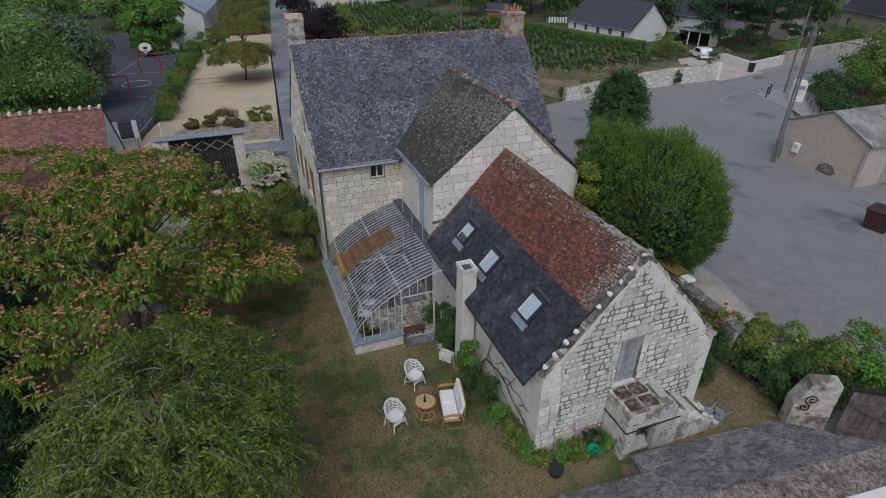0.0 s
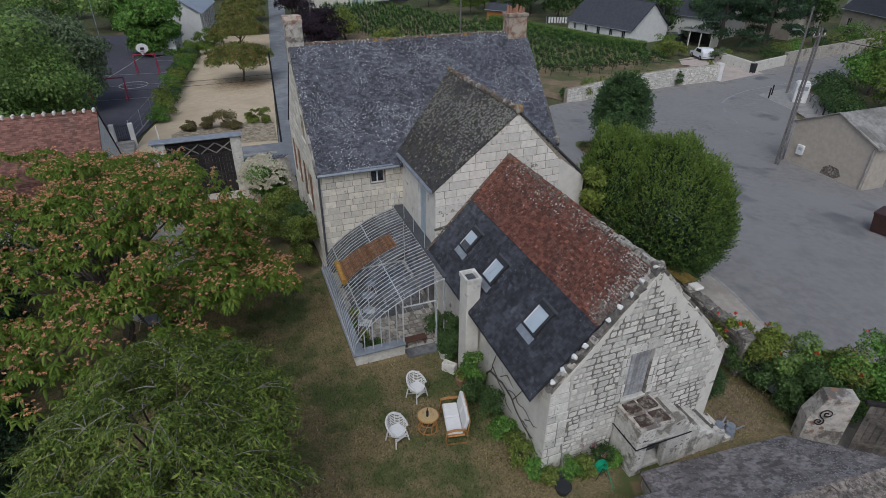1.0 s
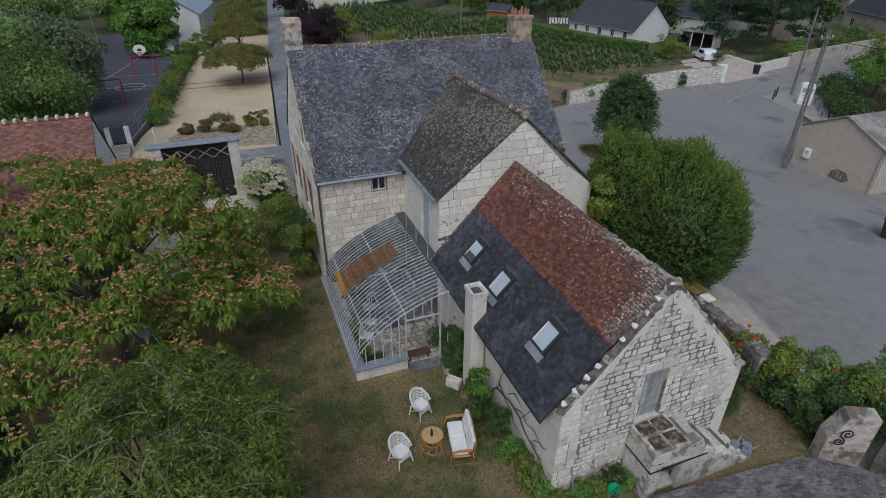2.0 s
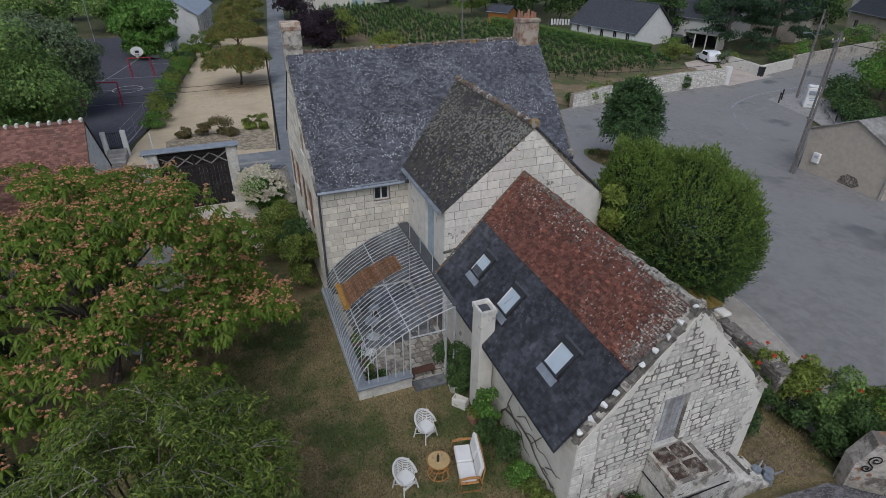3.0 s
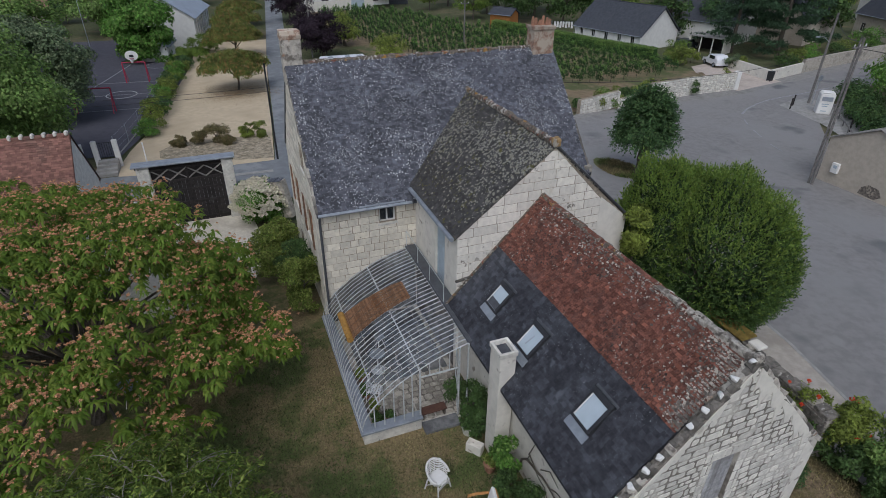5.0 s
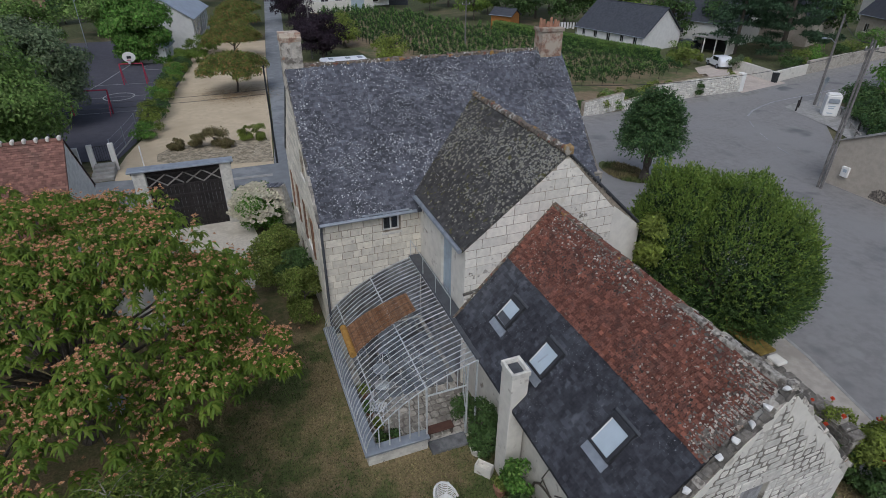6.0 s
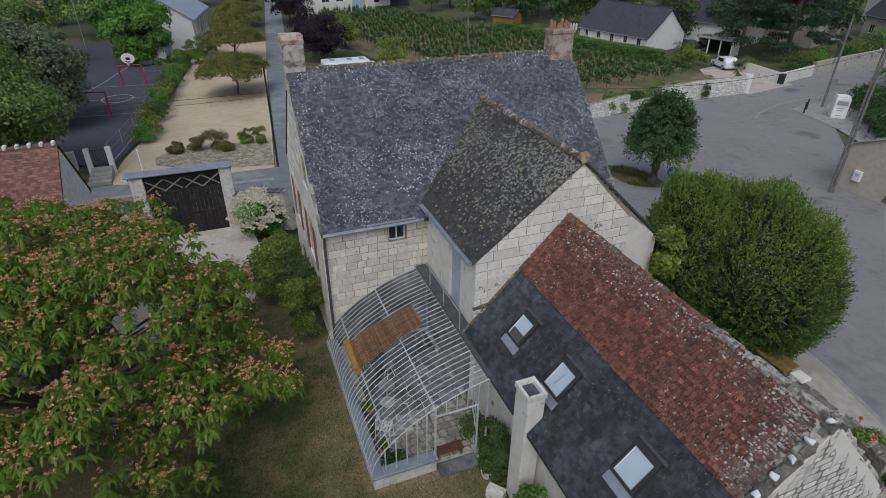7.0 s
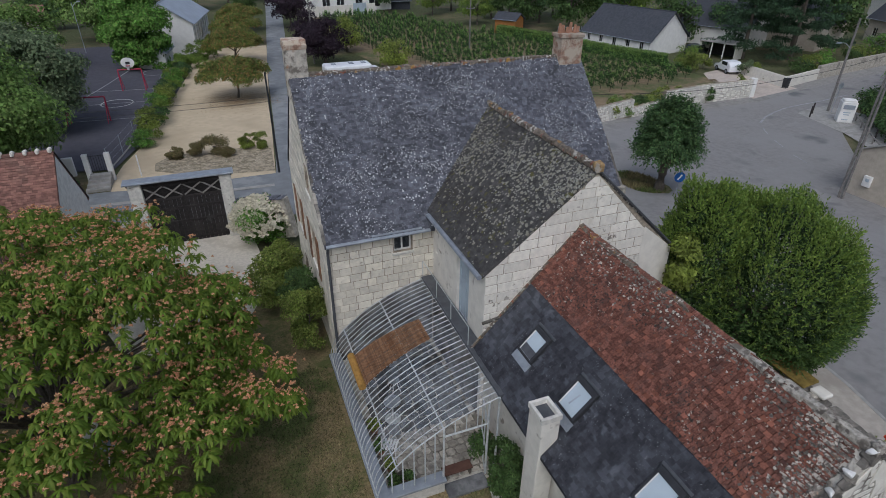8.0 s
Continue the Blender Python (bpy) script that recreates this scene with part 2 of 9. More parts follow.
M_MULCH = mat("gravel mulch", (0.34, 0.285, 0.205), 0.95, 0.4, 3, (0.20, 0.17, 0.11), 1.6, 0.48, 0.62, spots=(((0.50, 0.43, 0.33), 6, 0.6, 0.66, 0.8, 0.4, 0.6),), bump=0.8, bump_scale=9)
M_EARTH = mat("bare trodden earth", (0.22, 0.165, 0.105), 0.95, 0.35, 7, (0.15, 0.135, 0.06), 0.9, 0.45, 0.62, spots=(((0.11, 0.065, 0.05), 3, 0.56, 0.68, 0.6, 0.4, 0.6),), bump=0.8)
M_GATEWOOD = mat("brown grey gate boards", (0.14, 0.122, 0.105), 0.9, 0.25, 9, (0.085, 0.075, 0.065), 1.6, pieces=0.2, bump=0.5)
M_RUBBLE_MID = mat("brown grey rubble", (0.25, 0.215, 0.185), 0.95, 0.3, 8, (0.13, 0.115, 0.10), 1.5, pieces=0.35, bump=0.6)
M_LINE = mat("worn white road paint", (0.52, 0.52, 0.50), 0.8, 0.15, 4, (0.2, 0.2, 0.2), 1.5, 0.5, 0.65, bump=0.1)
M_RED = mat("red painted steel", (0.42, 0.05, 0.09), 0.5, 0.1, 3, bump=0.0)
M_RUBBLE = mat("rubble stone", (0.36, 0.33, 0.28), 0.95, 0.25, 6, (0.16, 0.15, 0.13), 1.0, pieces=0.25, bump=0.6)
M_RUBBLE_DARK = mat("dark lichened rubble", (0.17, 0.155, 0.135), 0.95, 0.3, 7, (0.09, 0.085, 0.07), 1.2, pieces=0.3,
                    spots=(((0.42, 0.40, 0.36), 6, 0.6, 0.67, 0.8, 0.45, 0.6),), bump=0.7)
M_BARK = mat("bark", (0.10, 0.085, 0.068), 0.95, 0.3, 12, bump=0.8)
M_POLE = mat("creosoted pole", (0.18, 0.17, 0.16), 0.9, 0.25, 8, bump=0.4)
M_LIMEWASH = mat("mottled limewash", (0.50, 0.46, 0.40), 0.95, 0.2, 5, (0.17, 0.15, 0.13), 1.8, 0.5, 0.62, spots=(((0.30, 0.17, 0.10), 4, 0.60, 0.68, 1.0, 0.45, 0.6),), bump=0.6)
M_WHITEWASH = mat("flaking whitewash", (0.76, 0.745, 0.71), 0.95, 0.1, 5, (0.30, 0.27, 0.24), 1.7, 0.64, 0.70, bump=0.6)
M_FLOOR = mat("worn slab", (0.17, 0.17, 0.17), 0.9, 0.25, 5, (0.095, 0.097, 0.10), 0.9, 0.45, 0.6, pieces=0.25, bump=0.4)
M_BARK_PALE = mat("pale bark", (0.26, 0.24, 0.21), 0.9, 0.25, 12, bump=0.6)
M_PLASTIC_BROWN = mat("brown plastic", (0.055, 0.028, 0.024), 0.5, 0.1, 3, bump=0.05)
M_DARK = mat("dark plastic", (0.03, 0.032, 0.034), 0.6, 0.1, 3, bump=0.05)
M_GREEN_HOSE = mat("green hose", (0.02, 0.32, 0.16), 0.4, 0.08, 10, bump=0.05)
M_TERRACOTTA = mat("terracotta", (0.32, 0.17, 0.11), 0.85, 0.15, 6, bump=0.2)
M_ZINC_ROOF = mat("pale zinc roofing", (0.40, 0.44, 0.50), 0.5, 0.08, 1, metal=0.3, bump=0.05)
M_FIBRO = mat("lichened fibre cement", (0.30, 0.29, 0.27), 0.9, 0.2, 3, (0.17, 0.165, 0.15), 0.8, 0.4, 0.65, bump=0.4)
M_CONCRETE = mat("concrete", (0.33, 0.32, 0.30), 0.9, 0.12, 3, (0.24, 0.23, 0.21), 0.8, bump=0.2)


def leaf_mat(name, col, var=0.35, tint=None, see=0.28, pieces=0.35):
    return mat(name, col, 0.55, var, 1.3, pieces=pieces, tint=tint, bump=0.0, see=see, spec=0.2)


L_SILK = leaf_mat("silk tree leaf", (0.118, 0.190, 0.023), 0.3, tint=((0.19, 0.245, 0.036), 0.3, 1.1), see=0.36, pieces=0.12)
L_SILKFLOWER = mat("silk tree flower", (0.64, 0.33, 0.18), 0.9, 0.15, 6, pieces=0.3, tint=((0.56, 0.38, 0.21), 0.4, 1.0), bump=0, see=0.2)
L_CHERRY = leaf_mat("cherry leaf", (0.165, 0.225, 0.046), tint=((0.28, 0.31, 0.085), 0.3, 1.0), see=0.4)
# near-black leaf: the shade between the trees is in the colour
L_DEEP = leaf_mat("shade-coloured leaf", (0.022, 0.045, 0.018), 0.25, see=0.08)
L_WILLOWY = leaf_mat("hanging cherry leaf", (0.098, 0.150, 0.025), tint=((0.225, 0.268, 0.055), 0.3, 1.05), see=0.25)
# bay leaves: lit top, mid sides and shaded inside put into three colours
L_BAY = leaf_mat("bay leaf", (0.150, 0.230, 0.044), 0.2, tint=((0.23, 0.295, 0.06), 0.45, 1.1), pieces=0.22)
L_BAYSHADE = leaf_mat("shaded bay leaf", (0.034, 0.066, 0.021), 0.25, tint=((0.055, 0.095, 0.028), 0.5, 1.1), see=0.1)
L_LEAFY = leaf_mat("broad tree leaf", (0.150, 0.245, 0.060), tint=((0.22, 0.30, 0.09), 0.45, 1.0))
L_GREYGREEN = leaf_mat("grey green leaf", (0.13, 0.18, 0.09), tint=((0.21, 0.25, 0.14), 0.5, 1.0))
L_DARK = leaf_mat("dark green leaf", (0.068, 0.120, 0.036), tint=((0.12, 0.18, 0.055), 0.6, 1.1))
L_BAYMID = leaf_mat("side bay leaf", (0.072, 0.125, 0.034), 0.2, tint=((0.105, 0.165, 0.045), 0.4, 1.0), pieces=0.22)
L_ROUND = leaf_mat("lime tree leaf", (0.065, 0.125, 0.045), tint=((0.12, 0.18, 0.065), 0.5, 1.1))
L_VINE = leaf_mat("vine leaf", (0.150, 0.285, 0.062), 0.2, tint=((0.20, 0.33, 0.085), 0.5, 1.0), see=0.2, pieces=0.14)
L_BRIGHT = leaf_mat("bright green leaf", (0.125, 0.26, 0.046), tint=((0.20, 0.30, 0.075), 0.6, 1.0))
L_PINE = leaf_mat("conifer needles", (0.05, 0.092, 0.046))
L_PURPLE = leaf_mat("purple plum leaf", (0.039, 0.025, 0.036))
L_BROWN = leaf_mat("flowering crown", (0.150, 0.195, 0.045), tint=((0.36, 0.20, 0.085), 0.62, 0.95))
L_HEATH = leaf_mat("brownish heath leaf", (0.16, 0.15, 0.06), 0.25, tint=((0.22, 0.155, 0.08), 0.4, 1.0))
# side shade of the vine rows, put into the leaf colour
L_VINESHADE = leaf_mat("shaded vine leaf", (0.036, 0.080, 0.024), 0.2, tint=((0.052, 0.105, 0.03), 0.5, 1.0), see=0.1, pieces=0.2)
L_YELLOW = leaf_mat("yellow green leaf", (0.210, 0.262, 0.052))
L_WHITEFLOWER = mat("cream hydrangea flower", (0.68, 0.63, 0.49), 0.9, 0.1, 6, pieces=0.12, bump=0, see=0.15)
L_REDFLOWER = mat("orange red trumpet flower", (0.55, 0.06, 0.02), 0.7, 0.1, 6, pieces=0.2, bump=0, see=0.1)
L_PINKFLOWER = mat("dusty pink flower", (0.42, 0.20, 0.22), 0.8, 0.1, 6, pieces=0.2, bump=0, see=0.1)


# ---- building helpers ----
def thing(name, at=(0, 0, 0), label="", category="", group="", kind="", turn=0):
    ob = new(name)
    ob.empty_display_size = 0.2
    ob.matrix_world = pose(*at, 0, 0, turn)
    return tagged(ob, label, category, group, kind)


def mesh_of(name, bm, material):
    me = bpy.data.meshes.new(name)
    bm.to_mesh(me)
    bm.free()
    me.materials.append(material)
    return me


def part(name, bm, material, parent=None, label="", smooth=False):
    """Links a bmesh, or a mesh, as one mesh object under a thing or a part."""
    me = mesh_of(name, bm, material) if isinstance(bm, bmesh.types.BMesh) else bm
    if smooth:
        me.shade_smooth()
    ob = new(name, me)
    if parent:
        ob.parent = parent
    return tagged(ob, label)


def solid(name, bm, material, label="", category="", group="", kind="", smooth=False):
    return tagged(part(name, bm, material, None, label, smooth), label, category, group, kind)


def raw(name, verts, faces, material):
    me = bpy.data.meshes.new(name)
    me.from_pydata([tuple(v) for v in verts], [], [tuple(f) for f in faces])
    me.materials.append(material)
    return me


def box(bm, x0, x1, y0, y1, z0, z1, bevel=0.0, m=None):
    r = bmesh.ops.create_cube(bm, size=1)
    bmesh.ops.transform(bm, matrix=Matrix.Translation(((x0 + x1) / 2, (y0 + y1) / 2, (z0 + z1) / 2)) @ Matrix.Diagonal((x1 - x0, y1 - y0, z1 - z0, 1)), verts=r["verts"])
    vs = r["verts"]
    if bevel:
        es = list({e for v in vs for e in v.link_edges})
        vs = bmesh.ops.bevel(bm, geom=es, offset=bevel, segments=1, affect="EDGES")["verts"]
    if m:
        bmesh.ops.transform(bm, matrix=m, verts=vs)
    return bm


def boxed(x0, x1, y0, y1, z0, z1, bevel=0.0, m=None):
    return box(bmesh.new(), x0, x1, y0, y1, z0, z1, bevel, m)


def rod(bm, a, b, r, sides=6, r2=None):
    """A rod, or a tapered one, from a to b."""
    a, b = Vector(a), Vector(b)
    d = b - a
    if d.length < 1e-6:
        return bm
    q = d.to_track_quat("Z", "Y").to_matrix().to_4x4()
    bmesh.ops.create_cone(bm, cap_ends=True, segments=sides, radius1=r, radius2=r if r2 is None else r2, depth=d.length, matrix=Matrix.Translation((a + b) / 2) @ q)
    return bm


def tube(bm, pts, r, sides=5, r2=None):
    """A swept tube through points, tapering from r to r2."""
    pts = [Vector(p) for p in pts]
    r2 = r if r2 is None else r2
    rings = []
    for i, p in enumerate(pts):
        d = (pts[min(i + 1, len(pts) - 1)] - pts[max(i - 1, 0)]).normalized()
        q = d.to_track_quat("Z", "Y")
        rr = r + (r2 - r) * i / max(1, len(pts) - 1)
        rings.append([bm.verts.new(p + q @ Vector((rr * math.cos(2 * math.pi * k / sides), rr * math.sin(2 * math.pi * k / sides), 0))) for k in range(sides)])
    for a, b in zip(rings, rings[1:]):
        for k in range(sides):
            bm.faces.new((a[k], a[(k + 1) % sides], b[(k + 1) % sides], b[k]))
    bm.faces.new(rings[0][::-1])
    bm.faces.new(rings[-1])
    return bm


def prism(bm, outline, origin, u, v, depth, holes=()):
    """A slab: an outline in (u, v) with rectangular openings, going back by depth along -n, n = u x v."""
    o, u, v = Vector(origin), Vector(u).normalized(), Vector(v).normalized()
    n = u.cross(v)
    face = bm.faces.new([bm.verts.new((a, b, 0)) for a, b in outline])
    for a0, a1, b0, b1 in holes:
        for co, no in (((a0, 0, 0), (1, 0, 0)), ((a1, 0, 0), (1, 0, 0)), ((0, b0, 0), (0, 1, 0)), ((0, b1, 0), (0, 1, 0))):
            bmesh.ops.bisect_plane(bm, geom=bm.verts[:] + bm.edges[:] + bm.faces[:], plane_co=co, plane_no=no)
    gone = [f for f in bm.faces if any(a0 < f.calc_center_median().x < a1 and b0 < f.calc_center_median().y < b1 for a0, a1, b0, b1 in holes)]
    if gone:
        bmesh.ops.delete(bm, geom=gone, context="FACES")
    ex = bmesh.ops.extrude_face_region(bm, geom=bm.faces[:])
    bmesh.ops.translate(bm, verts=[g for g in ex["geom"] if isinstance(g, bmesh.types.BMVert)], vec=(0, 0, -depth))
    bmesh.ops.recalc_face_normals(bm, faces=bm.faces[:])
    m = Matrix((( u.x, v.x, n.x, o.x), (u.y, v.y, n.y, o.y), (u.z, v.z, n.z, o.z), (0, 0, 0, 1)))
    bmesh.ops.transform(bm, matrix=m, verts=bm.verts[:])
    return bm


def clip(poly, edge_a, edge_b):
    """The part of a polygon to the left of the line a-b."""
    (ax, ay), (bx, by) = edge_a, edge_b
    side = lambda p: (bx - ax) * (p[1] - ay) - (by - ay) * (p[0] - ax)
    out = []
    for i, p in enumerate(poly):
        q = poly[(i + 1) % len(poly)]
        s, t = side(p), side(q)
        if s >= 0:
            out.append(p)
        if (s > 0 > t) or (s < 0 < t):
            k = s / (s - t)
            out.append((p[0] + k * (q[0] - p[0]), p[1] + k * (q[1] - p[1])))
    return out


def area(poly):
    return abs(sum(a[0] * b[1] - b[0] * a[1] for a, b in zip(poly, poly[1:] + poly[:1]))) / 2


BLOCKS = {}


def block_mesh(poly, proud, chamfer, material, name="stone"):
    """A dressed block: outline, chamfered face. Alike blocks share one mesh; the outline starts at its own first corner."""
    x0, y0 = poly[0]
    loc = [(round(p[0] - x0, 3), round(p[1] - y0, 3)) for p in poly]
    key = (tuple(loc), round(proud, 3), material.name)
    if key not in BLOCKS:
        cx, cy = sum(p[0] for p in loc) / len(loc), sum(p[1] for p in loc) / len(loc)
        n = len(loc)
        inner = []
        for px, py in loc:
            d = max(1e-3, math.hypot(px - cx, py - cy))
            k = max(0.0, 1 - 1.4 * chamfer / d)
            inner.append((cx + (px - cx) * k, cy + (py - cy) * k))
        vs = [(*p, -0.02) for p in loc] + [(*p, proud - chamfer) for p in loc] + [(*p, proud) for p in inner]
        fs = [tuple(2 * n + i for i in range(n))]
        for k in (0, n):
            fs += [(k + i, k + (i + 1) % n, k + n + (i + 1) % n, k + n + i) for i in range(n)]
        BLOCKS[key] = raw(name, vs, fs, material)
    return BLOCKS[key], (x0, y0)


def stone_face(parent, outline, origin, u, v, course, widths, material, rng, holes=(), joint=0.012, proud=0.018, chamfer=0.012, rough=0.0, limit=300, z_top=None):
    """Lays courses of stones over a wall face; each is an object under parent, and past the limit they are joined into one mesh."""
    o, u, v = Vector(origin), Vector(u).normalized(), Vector(v).normalized()
    n = u.cross(v)
    m = Matrix(((u.x, v.x, n.x, o.x), (u.y, v.y, n.y, o.y), (u.z, v.z, n.z, o.z), (0, 0, 0, 1)))
    us, vs = [p[0] for p in outline], [p[1] for p in outline]
    b = min(vs)
    made, rest_v, rest_f = 0, [], []
    while b < max(vs) - 0.03:
        h = course * rng.choice((0.92, 1.0, 1.0, 1.05)) if not rough else course * rng.uniform(0.7, 1.3)
        a = min(us) - rng.uniform(0, widths[-1])
        while a < max(us):
            w = rng.choice(widths)
            poly = [(a + joint, b + joint), (a + w - joint, b + joint), (a + w - joint, b + h - joint), (a + joint, b + h - joint)]
            if rough:
                cut = [min(w, h) * rng.uniform(0.05, 0.05 + rough) for _ in range(4)]
                (x0, y0), (x1, y1) = poly[0], poly[2]
                dy = [rng.uniform(-0.12, 0.12) * h * rough * 2 for _ in range(4)]
                poly = [(x0 + cut[0], y0), (x1 - cut[1], y0 + dy[0] * .3), (x1, y0 + cut[1]), (x1 - dy[1] * .2, y1 - cut[2]), (x1 - cut[2], y1), (x0 + cut[3], y1 + dy[2] * .3), (x0, y1 - cut[3]), (x0, y0 + cut[0])]
            for e, f in zip(outline, outline[1:] + outline[:1]):
                poly = clip(poly, e, f)
                if len(poly) < 3:
                    break
            a += w
            if len(poly) < 3 or area(poly) < 0.008:
                continue
            rects = [poly]
            for h0, h1, v0, v1 in holes:
                rest = []
                for p in rects:
                    xs, ys = [q[0] for q in p], [q[1] for q in p]
                    if max(xs) <= h0 or min(xs) >= h1 or max(ys) <= v0 or min(ys) >= v1:
                        rest.append(p)
                        continue
                    for e, f in (((h0, 0), (h0, 1)), ((h1, 1), (h1, 0))):
                        q = clip(p, e, f)
                        if len(q) > 2 and area(q) > 0.012:
                            rest.append(q)
                    mid = clip(clip(p, (h0, 1), (h0, 0)), (h1, 0), (h1, 1))
                    for e, f in (((1, v0), (0, v0)), ((0, v1), (1, v1))):
                        q = clip(mid, e, f) if len(mid) > 2 else []
                        if len(q) > 2 and area(q) > 0.012:
                            rest.append(q)
                rects = rest
            for p in rects:
                pr = proud * rng.choice((0.6, 0.8, 1.0, 1.0, 1.2)) if not rough else proud * rng.choice((0.5, 0.8, 1.0, 1.3))
                me, (px, py) = block_mesh(p, pr, chamfer, material)
                if made < limit:
                    ob = new("stone", me)
                    ob.parent = parent
                    ob.matrix_local = m @ Matrix.Translation((px, py, 0))
                    made += 1
                else:
                    k = len(rest_v)
                    rest_v += [m @ (Vector((px, py, 0)) + vv.co) for vv in me.vertices]
                    rest_f += [tuple(k + i for i in f.vertices) for f in me.polygons]
        b += h
    if rest_v:
        tagged(part("stone_field", raw("stone_field", rest_v, rest_f, material), material, parent), kind="stuff")


def tile_field(parent, name, material, origin, u, v, lu, lv, w, e, thick, rng, inside=None, pick=None, limit=300, lift=0.012, gap=0.0015):
    """Courses of slates or tiles on a slope: u along the eave, v up the slope. The first ones of the picked stretch are objects
    of their own; the others are joined."""
    o, u, v = Vector(origin), Vector(u).normalized(), Vector(v).normalized()
    n = u.cross(v)
    if n.z < 0:
        n = -n
    rv, rf, made = [], [], 0
    unit = {}
    rows = int(lv / e) + 1
    for r in range(rows):
        a = -rng.uniform(0, w) - (w / 2 if r % 2 else 0)
        b = r * e
        while a < lu:
            ww = w * rng.uniform(0.82, 1.18)
            a0, a1 = max(a, 0) + gap, min(a + ww, lu) - gap
            a += ww
            if a1 - a0 < 0.04 or (inside and not inside((a0 + a1) / 2, b + e / 2)):
                continue
            tl = min(e * 1.25, lv - b + 0.02)
            if tl < 0.03:
                continue
            lf = lift + thick * rng.uniform(0.6, 1.4)
            dy = rng.uniform(-0.008, 0.008)
            sk = rng.uniform(-0.004, 0.004)
            c = [(a0, b + dy + sk, lf), (a1, b + dy - sk, lf + rng.uniform(-.3, .3) * thick), (a1, b + tl, 0.004), (a0, b + tl, 0.004)]
            c = [o + p[0] * u + p[1] * v + p[2] * n for p in c]
            low = [c[0] - (lf + 0.01) * n, c[1] - (lf + 0.01) * n]
            vs = c + low + [c[2] - 0.014 * n, c[3] - 0.014 * n]
            fs = [(0, 1, 2, 3), (4, 5, 1, 0), (5, 6, 2, 1), (7, 4, 0, 3)]
            if pick and made < limit and pick((a0 + a1) / 2, b):
                mid = c[0].copy()
                ob = new(name, raw(name, [p - mid for p in vs], fs, material))
                ob.parent = parent
                ob.location = mid
                made += 1
            else:
                k = len(rv)
                rv += vs
                rf += [tuple(k + i for i in f) for f in fs]
    if rv:
        tagged(part(name + "_field", raw(name + "_field", rv, rf, material), material, parent), kind="stuff")


def lumpy(bm, size, rng, freq=3.0, seed=0.0):
    """Roughens a mesh's vertices."""
    for vv in bm.verts:
        vv.co += size * noise.noise_vector(vv.co * freq + Vector((seed, seed, seed)))
    return bm


def ridge_line(parent, a, b, material, rng, r=0.11, step=0.33, name="ridge_tile", sides=7):
    """Half-round ridge tiles, bedded in mortar, one object each."""
    a, b = Vector(a), Vector(b)
    d = (b - a)
    cnt = max(1, int(d.length / step))
    for i in range(cnt):
        p, q = a + d * (i / cnt), a + d * ((i + 1.06) / cnt)
        bm = rod(bmesh.new(), p + Vector((0, 0, rng.uniform(-.02, .015))), q + Vector((0, 0, rng.uniform(-.02, .015))), r * rng.uniform(0.9, 1.1), sides, r * rng.uniform(0.8, 1.0))
        lumpy(bm, 0.055, rng, 8, i)
        part(name, bm, material, parent)


# ---- leaves ----
def leaf_cloud(points, normals, size, rng, aspect=0.5, droop=0.0, fold=0.25, spread=0.7):
    """Many leaves: two-faced folded blades at the points, roughly facing along the normals."""
    k = len(points)
    nrm = normals + rng.normal(0, spread, (k, 3))
    nrm /= np.linalg.norm(nrm, axis=1, keepdims=True) + 1e-9
    t = rng.normal(0, 1, (k, 3))
    t[:, 2] -= droop
    t -= nrm * np.sum(t * nrm, axis=1, keepdims=True)
    t /= np.linalg.norm(t, axis=1, keepdims=True) + 1e-9
    s = np.cross(nrm, t)
    ln = (size * rng.uniform(0.65, 1.35, k))[:, None]
    wd = ln * aspect / 2
    base, tip = points, points + t * ln
    mid = points + t * ln * 0.5
    v = np.stack([base, mid + s * wd + nrm * wd * fold, tip, mid - s * wd + nrm * wd * fold], axis=1).reshape(-1, 3)
    i = np.arange(k)[:, None] * 4
    f = np.concatenate([i + np.array([[0, 1, 2]]), i + np.array([[0, 2, 3]])])
    return v, f


def leaf_mesh(name, v, f, material):
    me = bpy.data.meshes.new(name)
    me.vertices.add(len(v))
    me.vertices.foreach_set("co", np.asarray(v, dtype=np.float32).ravel())
    n = len(f)
    me.loops.add(n * 3)
    me.loops.foreach_set("vertex_index", np.asarray(f, dtype=np.int32).ravel())
    me.polygons.add(n)
    me.polygons.foreach_set("loop_start", np.arange(0, n * 3, 3, dtype=np.int32))
    me.update(calc_edges=True)
    me.materials.append(material)
    return me


def blob_points(blobs, count, rng, shell=0.35, flat_bottom=0.35):
    """Points near the surface of ellipsoid clumps, with outward normals."""
    b = np.array(blobs, dtype=float)
    wts = (b[:, 3] * b[:, 4] + b[:, 4] * b[:, 5] + b[:, 3] * b[:, 5])
    idx = rng.choice(len(b), count, p=wts / wts.sum())
    d = rng.normal(0, 1, (count, 3))
    d /= np.linalg.norm(d, axis=1, keepdims=True)
    low = d[:, 2] < -flat_bottom
    d[low, 2] *= -0.5
    r = 1 - shell * rng.random(count) ** 1.6
    c, s = b[idx, :3], b[idx, 3:6]
    nrm = d / s
    nrm /= np.linalg.norm(nrm, axis=1, keepdims=True)
    return c + d * s * r[:, None], nrm


